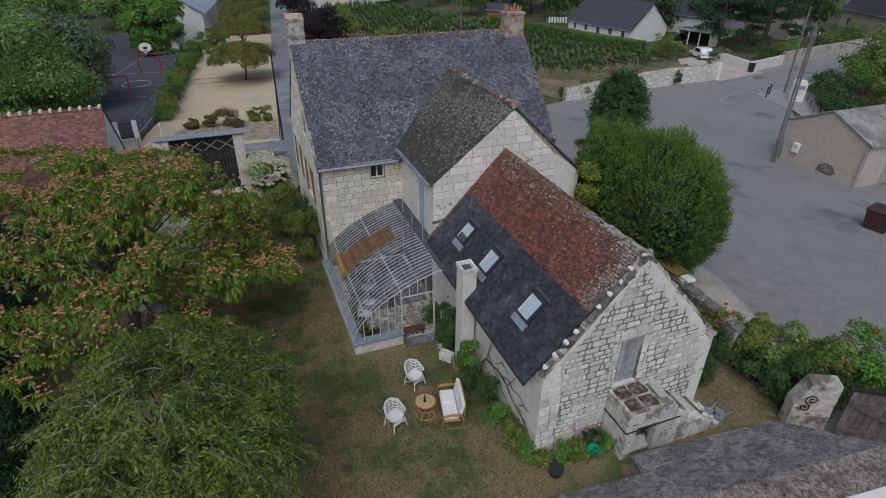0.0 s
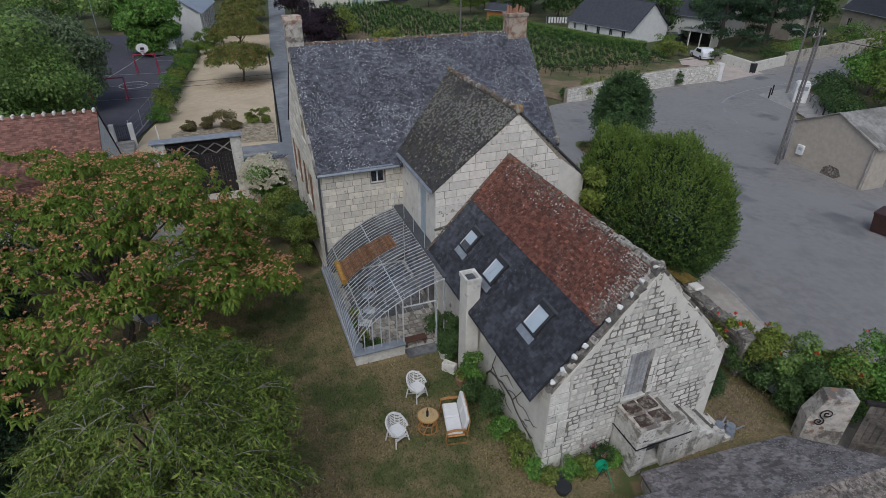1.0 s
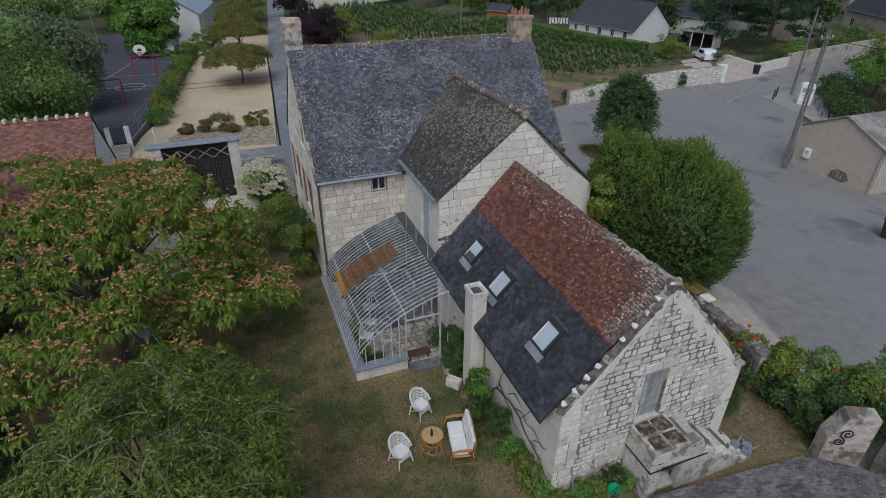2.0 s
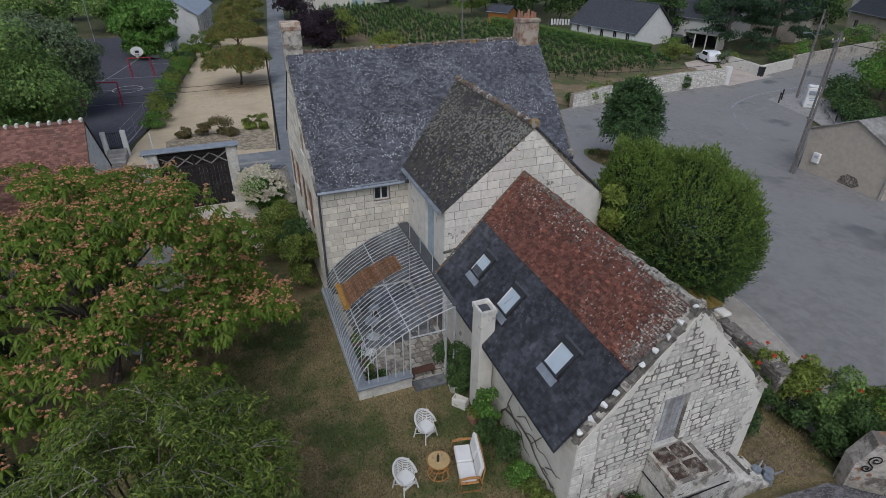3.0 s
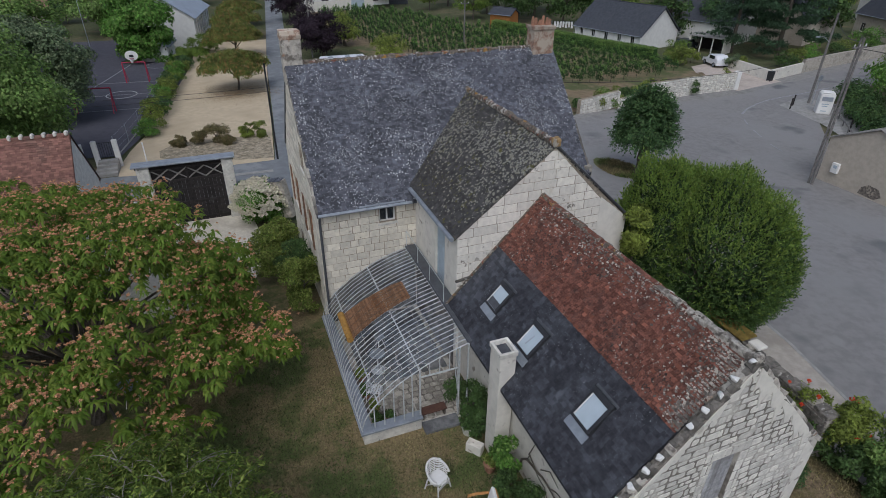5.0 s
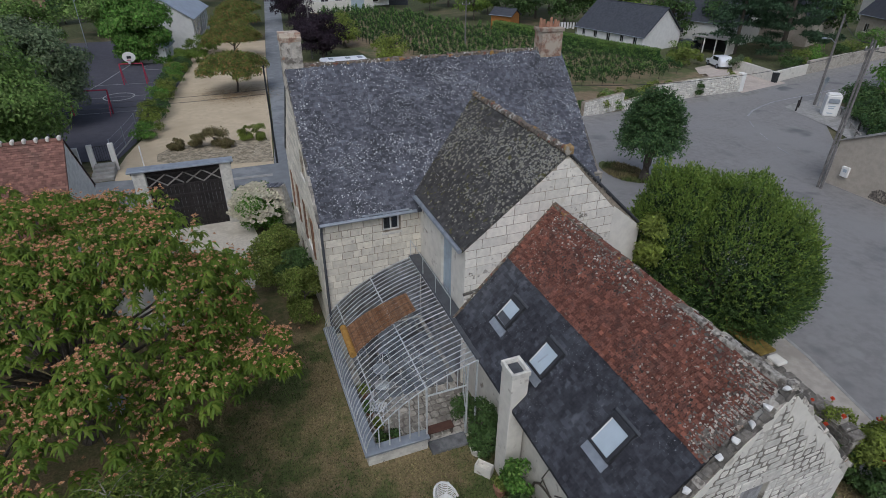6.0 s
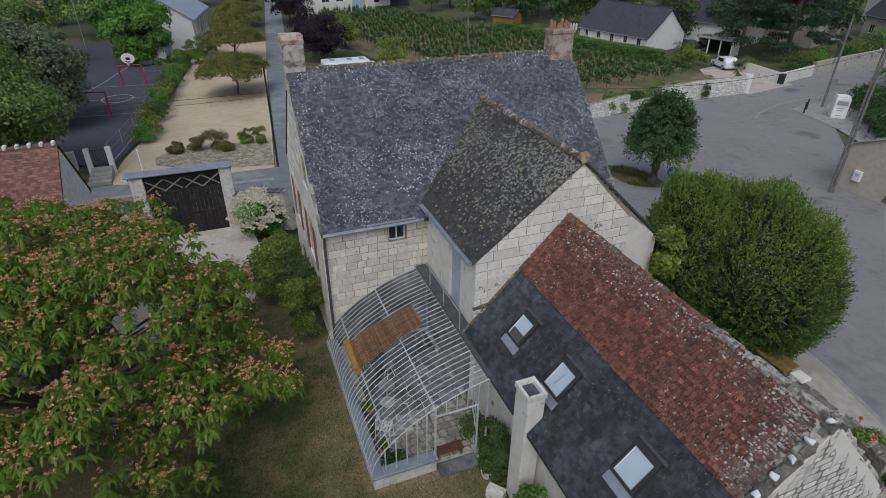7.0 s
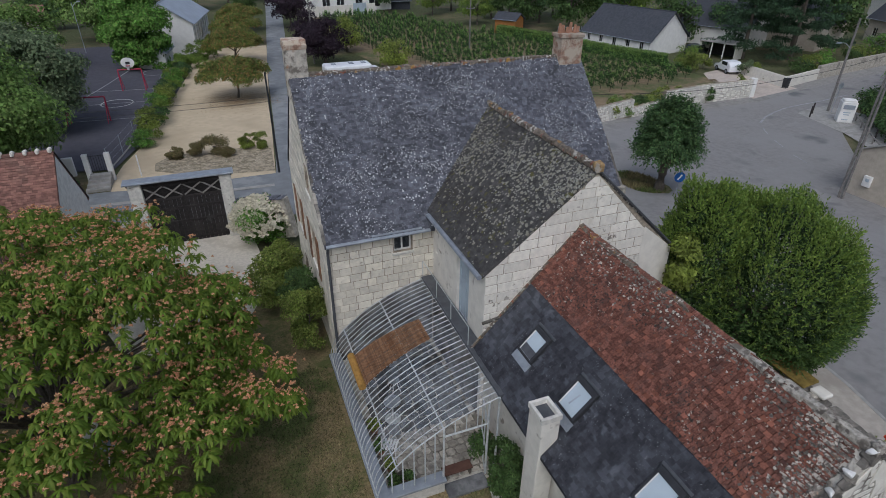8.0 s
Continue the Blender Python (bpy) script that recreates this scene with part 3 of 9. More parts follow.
def clumps(center, radii, count, size, rng, top_only=False):
    """Clump ellipsoids spread over the outside of a crown."""
    out = []
    for i in range(count):
        d = rng.normal(0, 1, 3)
        d /= np.linalg.norm(d)
        if top_only and d[2] < -0.2:
            d[2] *= -1
        k = rng.uniform(0.45, 0.95)
        s = size * rng.uniform(0.65, 1.35)
        out.append((center[0] + d[0] * radii[0] * k, center[1] + d[1] * radii[1] * k, center[2] + d[2] * radii[2] * k, s, s, s * rng.uniform(0.6, 0.9)))
    return out


def trunk_mesh(base, top, r, rng, limbs=5, reach=1.5, limb_r=None):
    bm = bmesh.new()
    base, top = Vector(base), Vector(top)
    mid = base.lerp(top, 0.5) + Vector((rng.uniform(-.15, .15), rng.uniform(-.15, .15), 0))
    tube(bm, [base, base.lerp(mid, 0.5), mid, top], r, 8, r * 0.6)
    for i in range(limbs):
        an = 2 * math.pi * (i + rng.uniform(-.3, .3)) / max(1, limbs)
        st = base.lerp(top, rng.uniform(0.6, 1.0))
        e = st + Vector((math.cos(an) * reach, math.sin(an) * reach, reach * rng.uniform(0.4, 1.0)))
        k = st.lerp(e, 0.5) + Vector((0, 0, 0.15 * reach))
        tube(bm, [st, k, e], (limb_r or r * 0.5), 5, (limb_r or r * 0.5) * 0.35)
    return bm


def tree(name, base, height, radii, leaf, material, seed, count, label, category="tree", bark=None, trunk_r=0.15, clump=None, n_clumps=40, aspect=0.55, droop=0.3, crown_low=None, group="", spread=0.7, parts=True):
    """A tree or shrub: tapered trunk and limbs, and a crown of leaves in uneven clumps."""
    rng = np.random.default_rng(seed)
    prng = random.Random(seed)
    top = thing(name, base, label, category, group)
    cz = height - radii[2]
    if parts:
        part("trunk", trunk_mesh((0, 0, -0.15), (0, 0, cz), trunk_r, prng, 6, radii[0] * 0.6), bark or M_BARK, top)
    blobs = clumps((0, 0, cz), radii, n_clumps, clump or radii[0] * 0.36, rng)
    p, nr = blob_points(blobs, count, rng)
    nr = nr * 0.6 + (p - np.array([0, 0, cz])) / np.array(radii) * 0.6 + np.array([0, 0, 0.25])
    v, f = leaf_cloud(p, nr, leaf, rng, aspect, droop, spread=spread)
    tagged(part("crown", leaf_mesh("crown", v, f, material), material, top), kind="")
    return top


# ---- the ground ----
def sm(t):
    t = min(1.0, max(0.0, t))
    return t * t * (3 - 2 * t)


def gz(x, y):
    """The height of the ground: level lawn, falling to the north yard and to the road in the east."""
    a = 1.35 * sm((y - 22) / 12) + 0.25 * sm((y - 45) / 30)
    b = 0.35 * sm((x - 14) / 2.5) + 1.95 * sm((x - 16) / 26)
    return -((a ** 3 + b ** 3) ** (1 / 3))


def steps(lo, fine_lo, fine_hi, hi, fine, coarse):
    out = list(np.arange(lo, fine_lo, coarse)) + list(np.arange(fine_lo, fine_hi, fine)) + list(np.arange(fine_hi, hi + 1, coarse))
    return out


GX, GY = steps(-260, -40, 100, 300, 2.0, 20.0), steps(-80, -10, 140, 420, 2.0, 20.0)
gv = [(x, y, gz(x, y) - 0.05) for y in GY for x in GX]
gf = [(j * len(GX) + i, j * len(GX) + i + 1, (j + 1) * len(GX) + i + 1, (j + 1) * len(GX) + i) for j in range(len(GY) - 1) for i in range(len(GX) - 1)]
tagged(part("ground", raw("ground", gv, gf, M_GROUND), M_GROUND), "rough dry grass and earth reaching into the distance", "ground", kind="structure")


def drape(name, outline, material, label, off=0.03, category="ground", height=None):
    """A sheet of ground laid over the terrain."""
    bm = bmesh.new()
    bm.faces.new([bm.verts.new((x, y, 0)) for x, y in outline])
    xs, ys = [p[0] for p in outline], [p[1] for p in outline]
    for c in np.arange(math.floor(min(xs) / 2) * 2, max(xs), 2.0):
        bmesh.ops.bisect_plane(bm, geom=bm.verts[:] + bm.edges[:] + bm.faces[:], plane_co=(c, 0, 0), plane_no=(1, 0, 0))
    for c in np.arange(math.floor(min(ys) / 2) * 2, max(ys), 2.0):
        bmesh.ops.bisect_plane(bm, geom=bm.verts[:] + bm.edges[:] + bm.faces[:], plane_co=(0, c, 0), plane_no=(0, 1, 0))
    bmesh.ops.triangulate(bm, faces=bm.faces[:])
    for v in bm.verts:
        v.co.z = (height(v.co.x, v.co.y) if height else gz(v.co.x, v.co.y)) + off
    bmesh.ops.recalc_face_normals(bm, faces=bm.faces[:])
    if sum(f.normal.z for f in bm.faces) < 0:
        bmesh.ops.reverse_faces(bm, faces=bm.faces[:])
    return solid(name, bm, material, label, category, kind="structure")


drape("lawn", [(-14, -6), (13.6, -6), (15.0, 5), (14.9, 20.5), (3, 20.5), (2.8, 29), (2.2, 31), (1.2, 28.6), (0.2, 26.3), (-3, 25.6), (-14, 26)], M_LAWN, "dry patchy summer lawn, brown and green", 0.0, "lawn")
drape("drive", [(-4.4, 35.6), (-4.8, 31), (-5.0, 27), (-4.2, 24.9), (-2.8, 24.1), (-1.2, 24.5), (0.4, 26.0), (1.2, 28.6), (2.0, 30.5), (1.2, 32.2), (0.9, 35.6)], M_PATH, "pale gravel drive inside the gate", 0.02, "drive")
drape("bare_earth", [(12.6, 8.6), (14.4, 7.8), (14.4, 10.2), (13.4, 11.6), (12.9, 11.2)], M_EARTH, "bare brown earth beside the barn", 0.015, "ground")
ROAD = [(15.9, -8), (16.1, 4), (17.5, 10), (18.6, 15), (19.0, 19), (18.5, 23), (16.0, 30), (14.6, 36.4), (20, 40.5), (28, 44.4), (36, 47.4), (44, 48.4), (53, 48.6), (60, 50.4), (72, 52.6), (90, 54.5), (110, 56),
        (110, 50), (90, 48.6), (72, 46.8), (62, 45), (57, 43), (52, 39), (47, 34), (44, 30), (60, 30), (60, -8)]
drape("road", ROAD, M_ROAD, "worn grey asphalt road and open square", 0.02, "road")
drape("lane", [(2.9, 36.4), (14.6, 36.4), (10, 38.4), (4.5, 40), (6.2, 52), (8.6, 75), (15, 132), (17.5, 160), (14.5, 160), (11.9, 132), (6.1, 75), (4.2, 52), (3.25, 43.2), (-4.6, 43.2), (-6.6, 43.6), (-14, 43.6), (-30, 44), (-30, 38.5), (-14, 38.4)], M_LANE, "patched grey asphalt lane", 0.03, "lane")
drape("sand_yard", [(-6.75, 45.6), (-6.7, 43.5), (-4.6, 43.1), (3.2, 43.1), (4.0, 52), (5.9, 73), (7.8, 92), (-1.5, 92), (-2.2, 78), (-3.2, 70), (-4.5, 60), (-5.5, 52), (-6.4, 48.2)], M_SAND, "pale compacted sand yard", 0.04, "yard")
drape("planting_bed", [(-4.3, 46.1), (-3.2, 45.4), (-2.0, 44.9), (0.7, 43.95), (3.22, 43.5), (3.5, 48.2), (1.5, 49.0), (-1, 48.6), (-3.2, 49.2), (-4.4, 47.6)], M_MULCH, "gravel mulched planting bed", 0.06, "bed")
drape("sports_court", [(-6.9, 47.5), (-4.4, 57), (-2.6, 66), (-3.0, 82), (-7, 98), (-22, 98), (-22, 52), (-9.5, 48)], M_COURT, "dark tarmac school playground", 0.035, "playground")
drape("vineyard_soil", [(30.5, 47.2), (36, 48.6), (43, 50.6), (52, 50.8), (56, 58), (55, 66), (52, 74), (48.5, 88), (45, 96), (40, 108), (37.5, 117), (28.5, 120), (17.5, 116.5), (16.5, 92), (19, 76), (24, 60)], M_SOIL, "bare soil of the vineyard", 0.03, "vineyard")
drape("driveway", [(53, 49.6), (61.3, 51.2), (61.3, 57), (61, 62), (57, 61), (55, 58)], M_DRIVE, "pale concrete driveway", 0.03, "driveway")
drape("gravel_strip", [(52.7, 44.0), (55, 44.7), (57.5, 44.9), (58.5, 43), (58.6, 38.5), (54.7, 34), (47.5, 29.6), (46.2, 30.5), (49.5, 34.5), (51.2, 38)], M_CONCRETE, "pale concrete strip beside the hedge", 0.05, "pavement")
drape("grass_island", [(24.3, 35.0), (24.1, 34.2), (24.2, 33.2), (24.5, 32.3), (25.0, 31.6), (25.8, 31.2), (26.5, 31.6), (26.9, 32.4), (26.8, 33.3), (27.0, 34.1), (26.5, 34.8), (25.7, 35.2), (25.2, 35.9), (24.7, 35.6)], M_LAWN, "dry grass round the tree trunk", 0.05, "verge")
drape("roadside_strip", [(20, 40.4), (28, 44.3), (36, 47.3), (44, 48.3), (53, 48.5), (60, 50.3), (72, 52.5), (90, 54.4), (90, 57.4), (76, 55.3), (67, 53.7), (60.2, 51.9), (53.3, 50.2), (47, 50.1), (41, 49.4), (36, 47.95), (30.6, 46.5), (20, 42.2)], M_DUST, "dusty strip along the roadside walls", 0.025, "pavement")

# raised pavement with a real kerb along the wall
pav = [(15.2, 5.0), (16.6, 5.0), (18.0, 11.2), (18.9, 14.6), (19.4, 18.4), (18.9, 22.5), (16.8, 26), (15.4, 24), (15.3, 15)]
drape("pavement", pav, M_PAVE, "dusty pale pavement beside the garden wall", 0.13, "pavement")
for i in range(1, 6):
    p, q = Vector((*pav[i], 0)), Vector((*pav[i + 1], 0))
    d = q - p
    cnt = max(2, int(d.length / 1.0))
    for k in range(cnt):
        a, b = p + d * (k / cnt), p + d * ((k + 0.985) / cnt)
        m = (a + b) / 2
        an = math.degrees(math.atan2(d.y, d.x))
        bm = boxed(-(b - a).length / 2, (b - a).length / 2, -0.07, 0.07, -0.25, 0.145, 0.012)
        ob = solid("kerb_stone", bm, M_CONCRETE, "grey concrete kerb stone beside the pavement", "kerb", "kerb stones along the pavement", "structure")
        ob.matrix_world = pose(m.x, m.y, gz(m.x, m.y), 0, 0, an)

# ---- main house with its cross wing ----
R = random.Random(11)
UP = (0, 0, 1)
house = thing("stone_house", (0, 0, 0), "large old pale limestone house with lichened slate roofs", "house")
X0, X1, Y0, Y1, EAVE, RY, RZ = 2.87, 13.7, 21.45, 29.0, 4.82, 25.22, 8.87
SL = (RZ - EAVE) / (RY - Y0)
WIN = (5.04 - X0, 5.65 - X0, 3.98, 4.58)
out_s = [(0, -1.0), (X1 - X0, -1.0), (X1 - X0, EAVE), (0, EAVE)]
wall_s = part("wall", prism(bmesh.new(), out_s, (X0, Y0, 0), (1, 0, 0), UP, 0.5, [WIN]), M_MORTAR_PALE, house, "coursed cream limestone wall")
gab_west = [(0, -2), (Y1 - Y0 - 0.5, -2), (Y1 - Y0 - 0.5, EAVE + 0.45), (Y1 - RY, RZ - 0.08), (0, EAVE - 0.05)]
W_OPEN = [(Y1 - 27.6, Y1 - 26.6, 2.5, 4.0), (Y1 - 24.4, Y1 - 23.4, 2.6, 4.1), (Y1 - 27.6, Y1 - 26.6, -0.9, 1.3), (Y1 - 24.3, Y1 - 23.5, 5.4, 6.4)]
wall_w = part("wall", prism(bmesh.new(), gab_west, (X0, Y1, 0), (0, -1, 0), UP, 0.5, W_OPEN), M_MORTAR_PALE, house)
wall_e = part("wall", prism(bmesh.new(), [(0, -2), (Y1 - Y0 - 0.5, -2), (Y1 - Y0 - 0.5, EAVE - .05), (RY - Y0 - 0.5, RZ - 0.1), (0, EAVE + .4)], (X1, Y0 + 0.5, 0), (0, 1, 0), UP, 0.5), M_RENDER, house)
wall_n = part("wall", prism(bmesh.new(), [(0, -2), (X1 - X0, -2), (X1 - X0, EAVE), (0, EAVE)], (X1, Y1, 0), (-1, 0, 0), UP, 0.45), M_RENDER, house)


def slope(parent, pts, thick, material, label=""):
    """A roof slab: corner points in order, thickness downwards."""
    bm = bmesh.new()
    f = bm.faces.new([bm.verts.new(p) for p in pts])
    ex = bmesh.ops.extrude_face_region(bm, geom=[f])
    bmesh.ops.translate(bm, verts=[g for g in ex["geom"] if isinstance(g, bmesh.types.BMVert)], vec=(0, 0, -thick))
    bmesh.ops.recalc_face_normals(bm, faces=bm.faces[:])
    return part("roof", bm, material, parent, label)


EY, EZ = Y0 - 0.18, EAVE - 0.18 * SL + 0.12
roof_s = slope(house, [(X0 - 0.04, EY, EZ), (X1 + 0.04, EY, EZ), (X1 + 0.04, RY, RZ), (X0 - 0.04, RY, RZ)], 0.12, M_SLATE, "blue-grey slates with pale lichen spots")
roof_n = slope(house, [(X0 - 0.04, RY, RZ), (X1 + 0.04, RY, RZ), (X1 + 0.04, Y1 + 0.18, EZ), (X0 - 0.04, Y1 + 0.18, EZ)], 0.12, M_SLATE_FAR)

# wing
WX0, WX1, WY, WRX, WRZ, WE0, WE1 = 6.4, 12.56, 17.5, 9.48, 7.72, 5.28, 4.9
WSL = (WRZ - WE0) / (WRX - WX0)
gable_out = [(0, -1), (WX1 - WX0, -1), (WX1 - WX0, WE1 - 0.06), (WRX - WX0, WRZ - 0.09), (0, WE0 - 0.06)]
wall_g = part("wall", prism(bmesh.new(), gable_out, (WX0, WY, 0), (1, 0, 0), UP, 0.45), M_MORTAR_PALE, house, "gable wall of large cream limestone blocks")
DOOR = (Y0 - 19.45, Y0 - 18.55, 2.6, 4.72)
VENT = (Y0 - 21.2, Y0 - 21.08, 3.85, 4.05)
wall_ww = part("wall", prism(bmesh.new(), [(0, -1), (Y0 - WY - 0.45, -1), (Y0 - WY - 0.45, WE0 - .05), (0, WE0 - .05)], (WX0, Y0, 0), (0, -1, 0), UP, 0.4, [DOOR, VENT]), M_RENDER, house, "smooth pale rendered wall")
wall_we = part("wall", prism(bmesh.new(), [(0, -1), (Y0 - WY - 0.45, -1), (Y0 - WY - 0.45, WE1 - .05), (0, WE1 - .05)], (WX1, WY + 0.45, 0), (0, 1, 0), UP, 0.4), M_RENDER, house)
part("corner_render", boxed(WX0 - 0.014, WX0 - 0.001, WY - 0.005, WY + 0.455, -1.0, WE0 - 0.08), M_RENDER, house)
roof_w = slope(house, [(WX0 - 0.12, WY - 0.02, WE0 - 0.12 * WSL), (WRX, WY - 0.02, WRZ), (WRX, 24.3, WRZ), (WX0 - 0.12, 21.75, WE0 - 0.12 * WSL)], 0.1, M_SLATE_OLD, "dark mossy slates with grey lichen")
ESL = (WRZ - WE1) / (WX1 - WRX)
roof_e = slope(house, [(WRX, WY - 0.02, WRZ), (WX1 + 0.12, WY - 0.02, WE1 - 0.12 * ESL), (WX1 + 0.12, 21.6, WE1 - 0.12 * ESL), (WRX, 24.3, WRZ)], 0.1, M_SLATE_OLD)

# chimneys
def chimney(parent, x0, x1, y0, y1, z0, z1, material, label, pots=0, cap=None, over=0.05):
    c = part("chimney", lumpy(boxed(x0, x1, y0, y1, z0, z1, 0.02), 0.015, R, 5), material, parent, label)
    part("chimney_cap", lumpy(boxed(x0 - over, x1 + over, y0 - over, y1 + over, z1 - 0.02, z1 + 0.12, 0.02), 0.03, R, 7), cap or material, c)
    for i in range(pots):
        px = x0 + (i + 0.5) * (x1 - x0) / pots
        bm = rod(bmesh.new(), (px, (y0 + y1) / 2 + 0.08 * (i % 2), z1 + 0.1), (px + 0.05 * (i - pots / 2) / pots + 0.03 * (i % 2), (y0 + y1) / 2 + 0.08 * (i % 2), z1 + 0.46 - 0.07 * (i % 3)), 0.095, 9, 0.045)
        part("chimney_pot", bm, M_TERRACOTTA, c)
    return c


chimney(house, 2.80, 3.48, 25.1, 25.75, 8.2, 9.90, M_LIMEWASH, "pale weathered chimney with a rust brick top", cap=M_BRICK, over=0.0)
part("chimney_band", lumpy(boxed(2.78, 3.50, 25.08, 25.77, 9.72, 9.90, 0.02), 0.03, R, 7), M_BRICK, house)
chimney(house, 12.72, 13.66, 24.9, 25.5, 8.2, 9.62, M_BRICK, "worn brick chimney with clay pots", 6, cap=M_BRICK)
part("kneeler", lumpy(boxed(13.5, 13.85, 21.35, 21.75, 4.0, 5.0, 0.03), 0.03, R, 5), M_RUBBLE, house)

# gutters and pipes
gut = part("gutter", rod(bmesh.new(), (X0, EY - 0.05, EZ - 0.03), (WX0 - 0.2, EY - 0.05, EZ - 0.03), 0.06, 8), M_ZINC, house, "grey zinc gutter")
part("gutter", rod(bmesh.new(), (WX0 - 0.2, WY - 0.02, WE0 - 0.13), (WX0 - 0.2, 21.4, WE0 - 0.13), 0.075, 8), M_ZINC, house)
part("flashing", boxed(4.3, 5.95, EY - 0.02, EY + 0.14, EZ + 0.03, EZ + 0.07, 0.005), M_ZINC, house)
part("downpipe", tube(bmesh.new(), [(X0 + 0.05, EY - 0.05, EZ - 0.05), (X0 + 0.05, Y0 - 0.06, EZ - 0.35), (X0 + 0.05, Y0 - 0.06, 0)], 0.045, 7), M_LEAD, house, "dark downpipe on the corner")

# windows and doors
def window(parent, origin, u, w, h, depth, bars=(1, 0), frame_w=0.055, frame=None, pane=None, sill=True, name="window"):
    """A set-back window: frame, mullions, panes, sill. u runs along the wall; outside is u x z."""
    u = Vector(u).normalized()
    n = u.cross(Vector(UP))
    o = Vector(origin)
    m = Matrix(((u.x, -n.x, 0, o.x), (u.y, -n.y, 0, o.y), (0, 0, 1, o.z), (0, 0, 0, 1)))
    bm = prism(bmesh.new(), [(0, 0), (w, 0), (w, h), (0, h)], (0, depth, 0), (1, 0, 0), UP, 0.05, [(frame_w, w - frame_w, frame_w, h - frame_w)])
    bmesh.ops.transform(bm, matrix=m, verts=bm.verts[:])
    win = part(name, bm, frame or M_FRAME, parent)
    for i in range(bars[0]):
        c = w * (i + 1) / (bars[0] + 1)
        part("mullion", boxed(c - frame_w / 2, c + frame_w / 2, depth + 0.005, depth + 0.045, frame_w, h - frame_w, 0, m), frame or M_FRAME, win)
    for i in range(bars[1]):
        c = h * (i + 1) / (bars[1] + 1)
        part("glazing_bar", boxed(frame_w, w - frame_w, depth + 0.01, depth + 0.04, c - 0.02, c + 0.02, 0, m), frame or M_FRAME, win)
    for i in range(bars[0] + 1):
        cw = w / (bars[0] + 1)
        part("pane", boxed(i * cw + 0.01, (i + 1) * cw - 0.01, depth + 0.02, depth + 0.03, 0.01, h - 0.01, 0, m), pane or M_DARKGLASS, win)
    if sill:
        part("sill", boxed(-0.06, w + 0.06, -0.05, depth + 0.02, -0.1, -0.005, 0.01, m), M_STONE_GREY, win)
    return win


window(house, (X0 + WIN[0], Y0, WIN[2]), (1, 0, 0), 0.61, 0.6, 0.12)
window(house, (WX0, 19.45, 2.62), (0, -1, 0), 0.9, 2.08, 0.10, (1, 0), 0.09, M_SHUTTER, M_SHUTTER, False, "glazed_door")
for a0, a1, b0, b1 in W_OPEN:
    window(house, (X0, Y1 - a0, b0), (0, -1, 0), a1 - a0, b1 - b0, 0.16, (1, 1))
for yy in (26.5, 27.72, 23.3, 24.52):
    part("shutter", boxed(X0 - 0.05, X0 - 0.01, yy - 0.42 if yy in (26.5, 23.3) else yy, yy if yy in (26.5, 23.3) else yy + 0.42, 2.5, 4.05, 0.004), M_BROWNSHUT, house, "brown wooden shutter folded back")

# ---- barn with the outside stair ----
barn = thing("stone_barn", (0, 0, 0), "old limestone barn with a red tile and slate roof and skylights", "barn")
BX0, BX1, BY0, BY1, BRX, BRZ, BE = 6.5, 12.3, 9.32, 17.48, 9.2, 6.12, 2.97
BSL = 1.07
ATTIC = (8.86 - BX0, 9.62 - BX0, 1.92, 3.58)
SLOT = (7.72 - BX0, 7.80 - BX0, 0.62, 0.86)
g_out = [(0, -0.6), (BX1 - BX0, -0.6), (BX1 - BX0, 2.86), (BRX - BX0, BRZ + 0.12), (0, 3.02)]
bwall_s = part("wall", prism(bmesh.new(), g_out, (BX0, BY0, 0), (1, 0, 0), UP, 0.5, [ATTIC, SLOT]), M_MORTAR, barn, "gable wall of rough limestone with dark mortar joints")
part("corner_render", boxed(BX0 - 0.014, BX0 - 0.001, BY0 - 0.005, BY0 + 0.505, -0.6, 3.0), M_RENDER, barn)
bwall_w = part("wall", prism(bmesh.new(), [(0, -0.6), (BY1 - BY0 - 0.5, -0.6), (BY1 - BY0 - 0.5, BE), (0, BE)], (BX0, BY1, 0), (0, -1, 0), UP, 0.45), M_RENDER, barn, "long pale rendered wall")
bwall_e = part("wall", prism(bmesh.new(), [(0, -0.6), (BY1 - BY0 - 0.5, -0.6), (BY1 - BY0 - 0.5, 2.75), (0, 2.75)], (BX1, BY0 + 0.5, 0), (0, 1, 0), UP, 0.45), M_RENDER, barn)
BEX, BEZ = 6.03, BE - 0.182
broof_w = slope(barn, [(BEX, BY0 + 0.22, BEZ), (BEX, BY1, BEZ), (BRX, BY1, BRZ - 0.04), (BRX, BY0 + 0.22, BRZ)], 0.12, M_SLATE_NEW)
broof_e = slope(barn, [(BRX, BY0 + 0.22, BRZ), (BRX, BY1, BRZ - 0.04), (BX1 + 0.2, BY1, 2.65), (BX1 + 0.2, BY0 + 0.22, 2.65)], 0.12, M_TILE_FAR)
ldoor = part("door", boxed(8.87, 9.61, BY0 + 0.115, BY0 + 0.17, 1.93, 3.57, 0.004), M_DOOR_GREY, barn, "silver grey weathered plank loft door")
for i in range(6):
    part("door_board", boxed(8.876 + i * 0.123, 8.994 + i * 0.123, BY0 + 0.09 - 0.004 * (i % 2), BY0 + 0.114, 1.94, 3.56 - 0.01 * (i % 3), 0.004), M_DOOR_GREY, ldoor)
part("door_sill", lumpy(boxed(8.82, 9.66, BY0 - 0.03, BY0 + 0.2, 1.84, 1.93, 0.02), 0.01, R, 5), M_STONE_GREY, barn)
